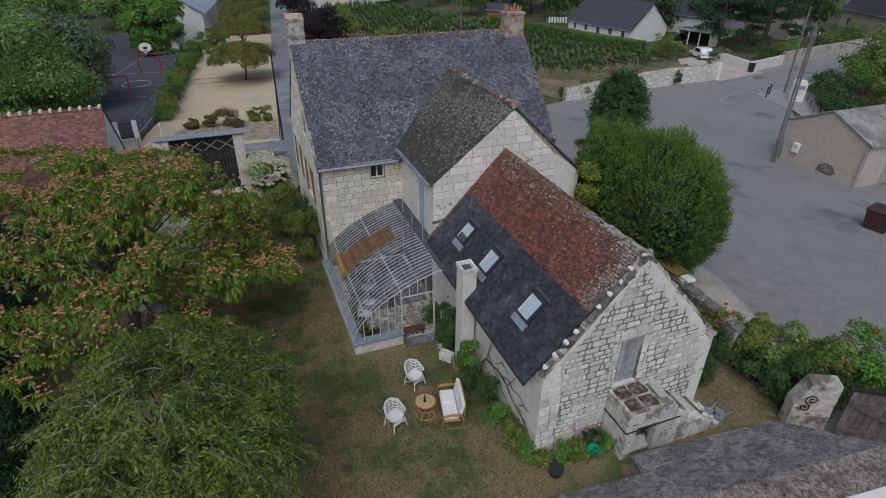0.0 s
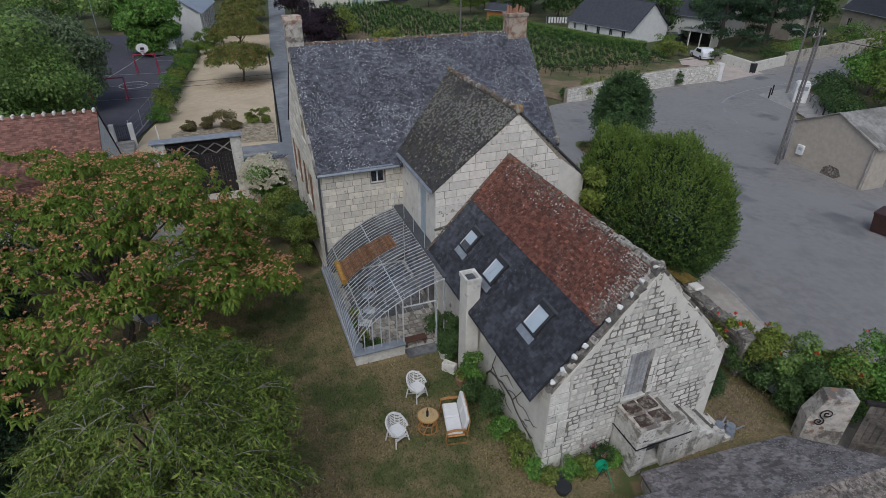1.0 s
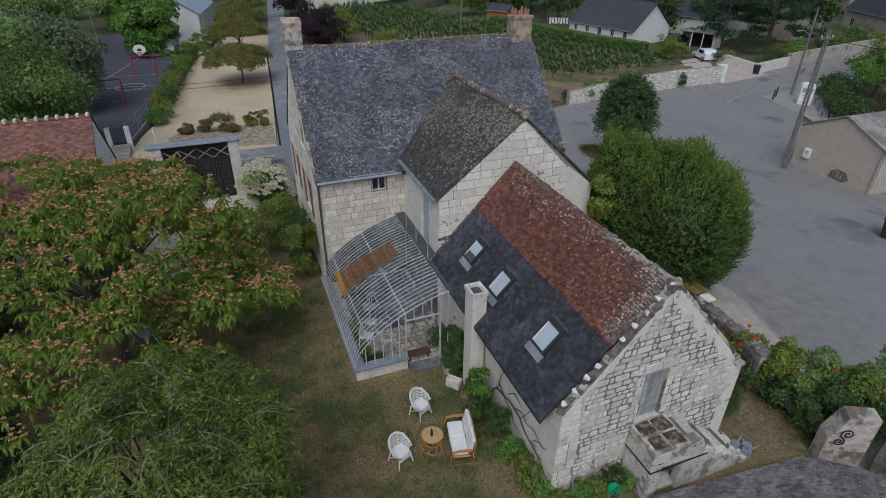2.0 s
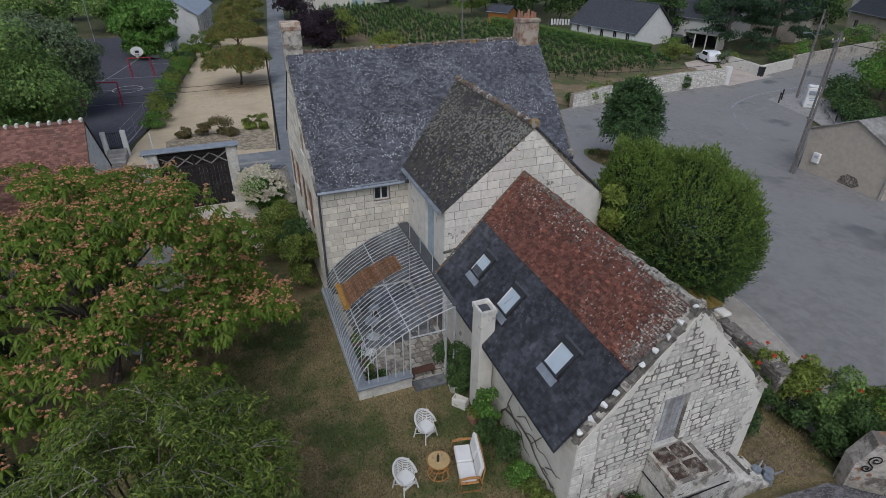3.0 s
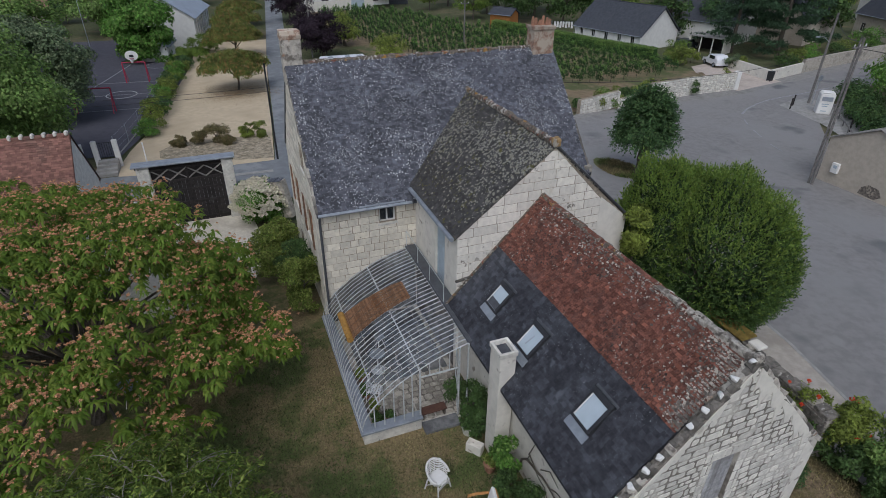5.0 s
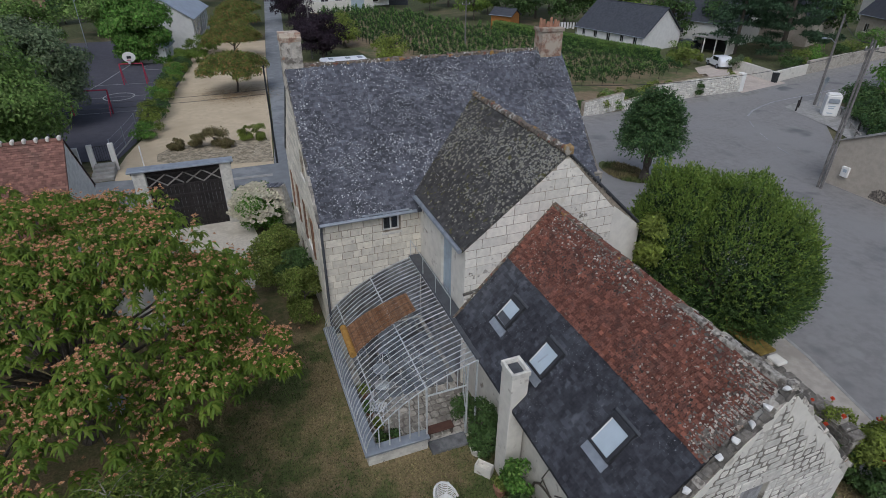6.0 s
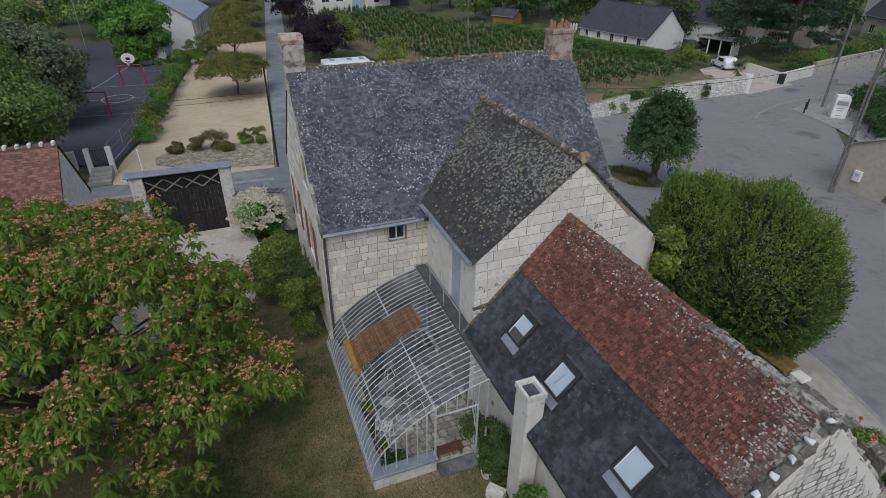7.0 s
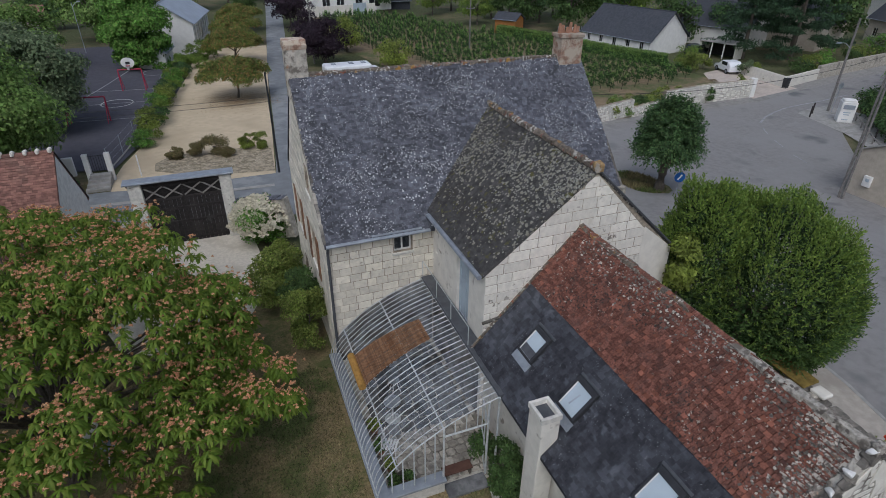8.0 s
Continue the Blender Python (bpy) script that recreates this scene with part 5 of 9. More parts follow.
# ---- trees and shrubs ----
def silk_tree(at):
    """Umbrella crown in tiers of feathery fronds, with pink flower heads on top."""
    rng = np.random.default_rng(21)
    pr = random.Random(21)
    top = thing("silk_tree", at, "spreading silk tree with feathery leaves and pink flower heads", "tree")
    ax, ay = at[0], at[1]
    bm = bmesh.new()
    tube(bm, [(0, 0, -0.2), (0.2, 0.1, 0.9), (0.1, 0.3, 1.8)], 0.24, 9, 0.17)
    pads = []
    k = 0
    while len(pads) < 84 and k < 900:
        # spread over an oval, kept clear of the lawn and the drive
        an, q = k * 2.399 + pr.uniform(-.3, .3), math.sqrt((k % 150 + 0.5) / 150)
        k += 1
        s = pr.uniform(0.8, 1.4)
        x, y = -5.0 + math.cos(an) * q * 6.4, 20.7 + math.sin(an) * q * 7.2
        edge = float(np.interp(y, [13.5, 14.5, 15.2, 16.1, 17.2, 18.2, 19.5, 20.7, 22, 22.8, 23.8, 25, 26.7], [-2.2, -0.7, -0.4, -0.1, 0.2, 0.2, 0.15, 0.4, 0.2, -1.0, -2.1, -2.0, -1.9]))
        if x > edge - s * 0.55 or any((x - ax - p[0]) ** 2 + (y - ay - p[1]) ** 2 < 0.85 for p in pads) or math.hypot((x + 7.5) / 1.65, (y - 20.5) / 2.9) < 1:
            continue
        pads.append((x - ax, y - ay, 5.1 - 1.6 * q * q + pr.choice((-1.2, -0.7, -0.25, 0.2, 0.5)), s))
    for x, y, z in ((-9.5, 28.0, 4.5), (-8.0, 28.5, 4.3), (-6.3, 27.9, 4.0), (-10.9, 27.2, 4.6), (-4.7, 27.3, 3.7), (-3.3, 26.5, 3.3), (-12.0, 26.0, 4.8), (-1.0, 22.5, 3.3), (-0.5, 21.6, 3.2), (-2.3, 23.5, 3.6)):
        pads.append((x - ax, y - ay, z, pr.uniform(0.8, 1.1)))
    # one long low branch over the lawn
    pads += [(5.0, -1.6, 2.9, 0.5), (5.7, -1.75, 2.6, 0.35)]
    for x, y, z, s in ((-1.6, 22.9, 3.2, 0.8), (-0.9, 21.9, 3.0, 0.7), (-0.2, 20.8, 3.0, 0.7), (-1.4, 21.4, 3.4, 0.8), (-2.6, 22.6, 3.5, 0.8), (-0.1, 19.8, 2.9, 0.6), (-0.6, 23.2, 2.9, 0.6)):
        pads.append((x - ax, y - ay, z, s))
    # thin outer tiers towards the greenhouse
    for x, y, z, s in ((-0.6, 22.5, 2.9, 0.5), (0.0, 21.0, 2.8, 0.45), (-1.3, 20.2, 3.1, 0.7), (-0.55, 20.0, 2.8, 0.6), (0.3, 19.6, 2.6, 0.4), (0.95, 18.8, 2.5, 0.32), (-1.1, 18.8, 2.9, 0.65), (-0.35, 18.5, 2.7, 0.55)):
        pads.append((x - ax, y - ay, z, s))
    for x, y, z, s in pads[::2]:
        st = Vector((0.1, 0.3, 1.8))
        e = Vector((x, y, z - 0.2))
        k = st.lerp(e, 0.45) + Vector((0, 0, 0.5))
        tube(bm, [st, k, e], 0.075, 5, 0.018)
    part("trunk", bm, M_BARK, top)
    # rosettes of drooping feathery fronds over the pads
    per, fr = 58, 9
    C = []
    for x, y, z, s in pads:
        a = rng.uniform(0, 2 * math.pi, per)
        rr = s * 1.05 * np.sqrt(rng.random(per))
        C.append(np.stack([x + rr * np.cos(a), y + rr * np.sin(a), z + 0.26 * (1 - (rr / s) ** 2) + rng.normal(0, 0.06, per)], 1))
    C = np.concatenate(C)
    n = len(C) * fr
    P = np.repeat(C, fr, axis=0) + rng.normal(0, 0.02, (n, 3))
    a = np.tile(np.arange(fr) * 2 * math.pi / fr, len(C)) + np.repeat(rng.uniform(0, 6, len(C)), fr) + rng.normal(0, 0.25, n)
    D = np.stack([np.cos(a), np.sin(a), rng.uniform(0.0, 0.6, n)], 1)
    D /= np.linalg.norm(D, axis=1, keepdims=True)
    side = np.cross(D, np.array([0, 0, 1.0]))
    side /= np.linalg.norm(side, axis=1, keepdims=True)
    L = (rng.uniform(0.15, 0.25, n) * np.repeat(rng.uniform(0.8, 1.25, len(C)), fr))[:, None]
    cuts = 3
    rows_ = []
    for j in range(cuts + 1):
        t = j / cuts
        c = P + D * L * t * (1 - 0.15 * t) - np.array([0, 0, 1.0]) * L * 0.80 * t * t
        wd = L * (0.03 + 0.115 * math.sin(math.pi * min(0.97, 0.12 + 0.80 * t)))
        drop = np.array([0, 0, 1.0]) * wd * 0.45
        rows_.append(np.stack([c - side * wd - drop, c, c + side * wd - drop], 1))
    V = np.stack(rows_, 1).reshape(-1, 3)
    q = np.array([(3 * j + k, 3 * j + k + 1, 3 * j + k + 4, 3 * j + k + 3) for j in range(cuts) for k in (0, 1)])
    tri = np.concatenate([q[:, (0, 1, 2)], q[:, (0, 2, 3)]])
    F = (np.arange(n)[:, None, None] * 3 * (cuts + 1) + tri[None]).reshape(-1, 3)
    part("crown", leaf_mesh("crown", V, F, L_SILK), L_SILK, top)
    # flower heads: small tufts of fine threads on some rosettes
    V, F, k = [], [], 0
    for c0 in C:
        if rng.random() > 0.36:
            continue
        for _ in range(int(rng.integers(1, 6))):
            c = c0 + np.array([rng.normal(0, 0.12), rng.normal(0, 0.12), 0.07 + rng.uniform(0, 0.09)])
            for q in range(12):
                d = rng.normal(0, 1, 3)
                d[2] = abs(d[2]) * 0.9
                d /= np.linalg.norm(d)
                w = np.cross(d, rng.normal(0, 1, 3))
                w /= np.linalg.norm(w)
                ln = rng.uniform(0.036, 0.062)
                V += [c, c + d * ln + w * 0.020, c + d * ln - w * 0.020]
                F.append((k, k + 1, k + 2))
                k += 3
    fm = raw("blossom", V, F, L_SILKFLOWER)
    tagged(part("blossom", fm, L_SILKFLOWER, top, "salmon pink flower tufts"), kind="stuff")
    return top


silk_tree((-4.75, 19.2, 0))


def drooping_tree(at):
    """A broad tree whose thin twigs arch over and carry hanging narrow leaves."""
    rng = np.random.default_rng(33)
    pr = random.Random(33)
    top = thing("cherry_tree", at, "broad garden tree with arching twigs and narrow hanging leaves", "tree")
    bm = bmesh.new()
    tube(bm, [(0, 0, -0.2), (0.1, 0, 0.9), (0, 0.1, 2.0)], 0.20, 9, 0.14)
    tw = bmesh.new()
    P, D = [], []
    for i in range(165):
        an = i * 2.399
        r = 2.75 * math.sqrt((i + 0.5) / 165)
        z = 4.85 - 0.13 * r * r + pr.uniform(-0.8, 0.4)
        c = Vector((math.cos(an) * r * 0.84, math.sin(an) * r * 1.12, z))
        if i % 4 == 0:
            st = Vector((0, 0.1, 2.0))
            tube(bm, [st, st.lerp(c, 0.5) + Vector((0, 0, 0.35)), c], 0.04, 5, 0.012)
        for j in range(7):
            a2 = an + pr.uniform(-1.5, 1.5)
            ln = pr.uniform(0.6, 1.15)
            pts = []
            for s in range(6):
                t = s / 5
                pts.append(c + Vector((math.cos(a2) * ln * t, math.sin(a2) * ln * t, 0.30 * t - 0.62 * t * t * ln)) + Vector((0, 0, pr.uniform(-.01, .01))))
            if j < 3:
                tube(tw, pts, 0.014, 3, 0.005)
            for _ in range(58):
                t = pr.random() ** 0.8 * 4.99
                k = int(t)
                p = pts[k].lerp(pts[k + 1], t - k)
                P.append(p)
                D.append((math.cos(a2), math.sin(a2), -0.3))
    part("trunk", bm, M_BARK, top)
    tagged(part("twig_layer", tw, M_BARK_PALE, top, "pale arching twigs"), kind="stuff")
    P, D = np.array(P), np.array(D)
    P = P + rng.normal(0, 0.05, P.shape)
    nr = np.stack([D[:, 0] * 0.4, D[:, 1] * 0.4, np.full(len(P), 0.8)], 1)
    v, f = leaf_cloud(P, nr, 0.125, rng, 0.27, 1.9, 0.3, 0.5)
    part("crown", leaf_mesh("crown", v, f, L_WILLOWY), L_WILLOWY, top)
    return top


drooping_tree((-2.45, 10.25, 0))


def bay_tree(at):
    """A dense upright bush: leafy shoots rise and spread from an uneven rounded body, over a dark inside."""
    rng = np.random.default_rng(5)
    top = thing("bay_tree", at, "dense bushy green tree behind the barn", "tree")
    part("trunk", trunk_mesh((0, 0, -0.15), (0, 0, 2.6), 0.18, random.Random(5), 8, 1.7), M_BARK, top)
    # lobes: centre and radii
    lobes = np.array([(0.25, -0.1, 3.05, 2.55, 2.7, 3.35), (-1.8, 0.9, 3.5, 1.4, 1.4, 3.35), (0.9, -0.8, 2.7, 1.85, 1.85, 2.75), (0.1, 1.2, 2.9, 1.9, 1.7, 3.1)])

    def shell(count, lo, hi):
        w = lobes[:, 3] * lobes[:, 5]
        li = rng.choice(len(lobes), count, p=w / w.sum())
        d = rng.normal(0, 1, (count, 3))
        d /= np.linalg.norm(d, axis=1, keepdims=True)
        lump = np.array([noise.noise(Vector(v) * 2.3 + Vector((7.0 * k, 0, 0))) for v, k in zip(d, li)])
        r = rng.uniform(lo, hi, count) * (1 + 0.16 * lump)
        p = lobes[li, :3] + d * lobes[li, 3:] * r[:, None]
        inside = np.zeros(count, bool)
        for lb in lobes:
            inside |= (((p - lb[:3]) / lb[3:]) ** 2).sum(1) < (lo * 0.93) ** 2
        p[:, :2] *= np.interp(p[:, 2], [0.0, 2.6], [0.70, 1.0])[:, None]
        ok = ~inside & (p[:, 2] > 0.15)
        return p[ok], d[ok]

    # inside shade of the crown put into darker leaves
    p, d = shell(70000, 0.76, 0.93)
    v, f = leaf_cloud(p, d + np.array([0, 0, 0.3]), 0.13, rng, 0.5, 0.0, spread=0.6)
    part("inner_crown", leaf_mesh("inner_crown", v, f, L_BAYSHADE), L_BAYSHADE, top, "dark leaves inside the crown, shade put into their colour")
    p, d = shell(23000, 0.86, 0.99)
    per = 9
    lift = np.clip(p[:, 2] / 5.5, 0, 1)[:, None]
    tw = d * (0.95 - 0.35 * lift) + np.array([0, 0, 1.0]) * (0.15 + 0.75 * lift) + rng.normal(0, 0.16, p.shape)
    tw /= np.linalg.norm(tw, axis=1, keepdims=True)
    ln = rng.uniform(0.22, 0.46, len(p)) * (1 + 0.35 * (rng.random(len(p)) < 0.05))
    k = np.tile((np.arange(per) + 0.5) / per, len(p))
    P = np.repeat(p, per, 0) + np.repeat(tw * ln[:, None], per, 0) * k[:, None]
    T = np.repeat(tw, per, 0) * 0.9 + rng.normal(0, 0.55, P.shape)
    T /= np.linalg.norm(T, axis=1, keepdims=True)
    Nn_ = np.repeat(d, per, 0) * 0.5 + np.array([0, 0, 0.7]) + rng.normal(0, 0.35, P.shape)
    S = np.cross(T, Nn_)
    S /= np.linalg.norm(S, axis=1, keepdims=True)
    L = rng.uniform(0.075, 0.125, len(P))[:, None]
    mid = P + T * L * 0.5
    V = np.stack([P, mid + S * L * 0.2, P + T * L, mid - S * L * 0.2], 1)
    # paler with height: light from above put into the leaf colour
    pale_leaf = np.repeat(rng.random(len(p)) < np.clip((p[:, 2] - 1.9) / 3.6, 0.03, 0.95), per)
    for name, mt, pick, lab in (("young_growth", L_BAY, pale_leaf, "pale green shoots, top light put into their colour"), ("crown", L_BAYMID, ~pale_leaf, "mid green leafy shoots, side shade put into their colour")):
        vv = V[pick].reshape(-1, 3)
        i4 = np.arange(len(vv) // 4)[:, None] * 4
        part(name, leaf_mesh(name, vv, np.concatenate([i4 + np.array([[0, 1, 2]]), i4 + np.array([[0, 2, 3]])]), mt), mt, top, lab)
    return top


bay_tree((15.95, 16.9, gz(15.95, 16.9)))
tree("wall_sapling", (12.78, 17.12, gz(12.78, 17.12)), 5.2, (0.36, 0.32, 0.95), 0.12, L_YELLOW, 58, 2600, "bright green sapling against the corner of the wing", trunk_r=0.04, n_clumps=16, clump=0.3)


def street_tree(at):
    """A clipped round tree on a thick trunk; its leafy twigs radiate and their tips hang."""
    rng = np.random.default_rng(6)
    top = thing("round_tree", at, "clipped round street tree with a thick trunk", "tree")
    part("trunk", trunk_mesh((0, 0, -0.2), (0.1, 0, 2.5), 0.36, random.Random(6), 9, 1.1, 0.14), M_BARK, top)
    n = 1500
    d = rng.normal(0, 1, (n, 3))
    d /= np.linalg.norm(d, axis=1, keepdims=True)
    d[:, 2] = np.where(d[:, 2] < -0.55, -d[:, 2], d[:, 2])
    start = np.array([0, 0, 3.5]) + d * np.array([0.9, 0.9, 1.0]) * rng.uniform(0.3, 1.0, (n, 1))
    reach = np.where(d[:, 2:] > 0, 1.0, 1.08) * rng.uniform(0.72, 1.12, (n, 1))
    end = np.array([0, 0, 3.55]) + d * np.array([2.0, 2.0, 2.35]) * reach - np.array([0, 0, 0.3]) * (1 - np.abs(d[:, 2:]))
    per = 26
    k = rng.uniform(0.2, 1.0, (n, per, 1)) ** 0.6
    P = (start[:, None] * (1 - k) + end[:, None] * k + np.array([0, 0, 0.25]) * np.sin(k * math.pi)).reshape(-1, 3) + rng.normal(0, 0.06, (n * per, 3))
    T = np.repeat(d, per, 0) * 0.8 + np.array([0, 0, -0.55]) + rng.normal(0, 0.45, P.shape)
    T /= np.linalg.norm(T, axis=1, keepdims=True)
    S = np.cross(T, np.repeat(d, per, 0) + np.array([0, 0, 0.6]) + rng.normal(0, 0.3, P.shape))
    S /= np.linalg.norm(S, axis=1, keepdims=True) + 1e-9
    L = rng.uniform(0.11, 0.19, (len(P), 1))
    V = np.stack([P, P + T * L * 0.5 + S * L * 0.3, P + T * L, P + T * L * 0.5 - S * L * 0.3], 1).reshape(-1, 3)
    i4 = np.arange(len(P))[:, None] * 4
    part("crown", leaf_mesh("crown", V, np.concatenate([i4 + np.array([[0, 1, 2]]), i4 + np.array([[0, 2, 3]])]), L_ROUND), L_ROUND, top)
    return top


street_tree((25.6, 31.9, gz(25.6, 31.9)))

# blades of the lawn, straw and green
gr = np.random.default_rng(91)
cnt = 100000
gx, gy = gr.uniform(-3.5, 6.3, cnt), gr.uniform(4.0, 21.5, cnt)
keep = (gr.random(cnt) < (gy - 4.0) / 3.0) & ~((gx > 2.5) & (gy > 15.2)) & ~((gx > 6.3) & (gy > 8.0))
gx, gy = gx[keep], gy[keep]
gx, gy = np.concatenate([gx, gr.uniform(12.6, 15.0, 9000)]), np.concatenate([gy, gr.uniform(8.2, 14.0, 9000)])
cnt = len(gx)
an = gr.uniform(0, 2 * math.pi, cnt)
bh, lean = gr.uniform(0.025, 0.075, cnt), gr.uniform(0.02, 0.09, cnt)
base_ = np.stack([gx, gy, np.zeros(cnt)], 1)
sd = np.stack([-np.sin(an), np.cos(an), np.zeros(cnt)], 1) * gr.uniform(0.008, 0.02, cnt)[:, None]
tip = base_ + np.stack([np.cos(an) * lean, np.sin(an) * lean, bh], 1)
V = np.stack([base_ - sd, base_ + sd, tip], 1).reshape(-1, 3)
L_STRAW = mat("straw and green grass blades", (0.225, 0.190, 0.088), 0.9, 0.3, 1.1, (0.092, 0.128, 0.036), 0.4, 0.44, 0.58, pieces=0.5, tint=((0.27, 0.22, 0.12), 0.5, 1.1), bump=0, see=0.2)
grass = thing("lawn_grass", (0, 0, 0), "short dry grass blades on the lawn", "grass", kind="stuff")
tagged(part("blade_layer", leaf_mesh("blade_layer", V, np.arange(3 * cnt).reshape(-1, 3), L_STRAW), L_STRAW, grass), kind="stuff")

# bistro table and chair under the silk tree
bt = thing("bistro_table", (-3.82, 19.7, 0), "small round metal bistro table under the silk tree", "table")
part("tabletop", rod(bmesh.new(), (0, 0, 0.70), (0, 0, 0.725), 0.33, 22), M_ZINC, bt)
for k in range(3):
    a_ = k * 2.094
    part("leg", rod(bmesh.new(), (0.07 * math.cos(a_), 0.07 * math.sin(a_), 0.70), (0.3 * math.cos(a_), 0.3 * math.sin(a_), 0), 0.014, 6), M_FRAME, bt)
bc = thing("bistro_chair", (-4.45, 20.45, 0), "white folding metal garden chair under the silk tree", "chair", turn=-50)
part("seat", boxed(-0.2, 0.2, -0.2, 0.2, 0.43, 0.45, 0.006), M_FRAME, bc)
part("backrest", boxed(-0.2, 0.2, 0.19, 0.21, 0.66, 0.84, 0.006), M_FRAME, bc)
for sx in (-0.2, 0.2):
    part("leg", rod(bmesh.new(), (sx, -0.22, 0), (sx, 0.2, 0.86), 0.012, 6), M_FRAME, bc)
    part("leg", rod(bmesh.new(), (sx * 0.9, 0.24, 0), (sx * 0.9, -0.2, 0.44), 0.012, 6), M_FRAME, bc)

# shrubs added so the gap in the silk tree's crown reads dark
for i, (x, y, h, r) in enumerate(((-10.6, 26.2, 2.6, 1.5), (-8.3, 26.9, 2.4, 1.4), (-6.4, 27.3, 2.2, 1.2), (-12.5, 25.2, 2.8, 1.6))):
    tree("shade_shrub", (x, y, gz(x, y)), h, (r, r, h * 0.5), 0.13, L_DARK, 170 + i, 5000, "dark shrub added to darken the gap behind the silk tree", "shrub", None, 0.04, r * 0.45, 16, group="shrubs behind the silk tree")


# dark void between the trees: shrubs added with shade in their leaf colour
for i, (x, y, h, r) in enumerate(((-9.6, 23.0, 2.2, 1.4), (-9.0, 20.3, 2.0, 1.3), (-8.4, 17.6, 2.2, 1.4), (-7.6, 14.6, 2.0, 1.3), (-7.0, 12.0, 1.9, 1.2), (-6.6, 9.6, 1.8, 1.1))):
    tree("shade_shrub", (x, y, 0), h, (r, r, h * 0.5), 0.12, L_DEEP, 180 + i, 5200, "deep green shrub, shade between the garden trees put into its colour", "shrub", None, 0.04, r * 0.45, 16, group="shrubs between the garden trees")


def shrub(name, at, height, r, leaf, material, seed, count, label, category="shrub", group="", n=14, aspect=0.5, **kw):
    return tree(name, at, height, (r, r, height * 0.5), leaf, material, seed, count, label, category, None, 0.03, r * 0.45, n, aspect, group=group, **kw)


def flowers_on(top, points, size, material, seed, label, name="flower"):
    """Flower heads as small puffs of petals, one object each, under a plant."""
    rng = np.random.default_rng(seed)
    d = rng.normal(0, 1, (26, 3))
    d /= np.linalg.norm(d, axis=1, keepdims=True)
    v, f = leaf_cloud(d * 0.6, d, 0.75, rng, 0.9, 0, 0.1, 0.3)
    me = leaf_mesh(name, v, f, material)
    for p in points:
        ob = part(name, me, material, top, label)
        ob.location = p
        k = size * rng.uniform(0.7, 1.25)
        ob.scale = (k, k, k * 0.8)


# ---- outside stair at the barn gable ----
stair = thing("outside_stair", (0, 0, 0), "worn limestone outside stair with an arched cellar opening", "stair")
SY0, SY1 = 8.28, 9.30
part("pier", lumpy(boxed(8.74, 9.12, SY0, SY1, -0.1, 1.78, 0.02), 0.012, R, 4), M_STAIR, stair, "limestone pier")
part("side_wall", lumpy(boxed(10.05, 10.5, SY0, SY1, -0.1, 1.5, 0.02), 0.012, R, 4), M_STAIR, stair)
part("back_wall", boxed(9.12, 10.05, SY1 - 0.12, SY1, -0.1, 1.6), M_MORTAR, stair)
for a, b, c, d in ((8.72, 9.30, 1.32, 1.78), (9.95, 10.3, 1.32, 1.78), (9.30, 9.95, 1.58, 1.78)):
    part("lintel", lumpy(boxed(a, b, SY0 - 0.01, SY0 + 0.3, c, d, 0.02), 0.014, R, 4), M_STAIR, stair, "stone lintel over the niche")
part("niche_sill", lumpy(boxed(9.12, 10.05, SY0, SY0 + 0.28, 1.14, 1.24, 0.02), 0.01, R, 4), M_STAIR, stair)
part("iron_band", boxed(8.70, 10.6, SY0 - 0.03, SY0 - 0.008, 1.10, 1.135, 0.004), M_BLACKIRON, stair, "dark iron band")
part("iron_band", boxed(8.70, 8.725, SY0 - 0.03, SY1, 1.10, 1.135, 0.004), M_BLACKIRON, stair)
part("cellar_step", boxed(9.14, 10.0, SY0 + 0.1, SY0 + 0.5, 0.0, 0.14, 0.02), M_STAIR, stair)
part("cellar_step", boxed(9.14, 10.0, SY0 + 0.5, SY0 + 0.9, 0.0, 0.4, 0.02), M_LEAD, stair)
M_MOSSY = mat("dark mossy slab", (0.075, 0.052, 0.040), 0.95, 0.45, 9, (0.24, 0.22, 0.19), 3.5, 0.50, 0.62, bump=0.8)
part("landing", lumpy(boxed(8.72, 9.84, SY0 - 0.02, SY1, 1.77, 1.86, 0.02), 0.02, R, 6), M_LIMEWASH, stair, "pale crusted border of the landing")
for i in range(2):
    for j in range(2):
        part("landing_slab", lumpy(boxed(8.79 + i * 0.52, 9.24 + i * 0.52, SY0 + 0.05 + j * 0.5, SY0 + 0.47 + j * 0.5, 1.80, 1.885 + 0.02 * (i + j), 0.03), 0.04, R, 7, i * 2 + j), M_MOSSY, stair, "dark mossy landing slab")
nst = 9
for i in range(nst):
    x = 9.8 + i * 0.285
    z = 1.84 - (i + 1) * 0.185
    part("step", lumpy(boxed(x, x + 0.32, SY0 + 0.22, SY1 - 0.02, z - 0.2, z, 0.02), 0.03, R, 6, i), M_STAIR if i % 3 else M_RUBBLE_DARK, stair, "worn lichened stone step")
    part("step_riser", lumpy(boxed(x, x + 0.3, SY0, SY0 + 0.24, -0.1, z + 0.03 * (i % 2), 0.02), 0.035, R, 5, i), M_STAIR, stair)

# ---- dressings of the barn gable ----
part("render_patch", prism(bmesh.new(), [(0, 0), (0.42, 0), (0.42, 2.55), (0.0, 3.02)], (11.86, BY0 - 0.012, 0.0), (1, 0, 0), UP, 0.03), M_RENDER, barn)
# verge of mortar and white tooth stones
RV = random.Random(3)
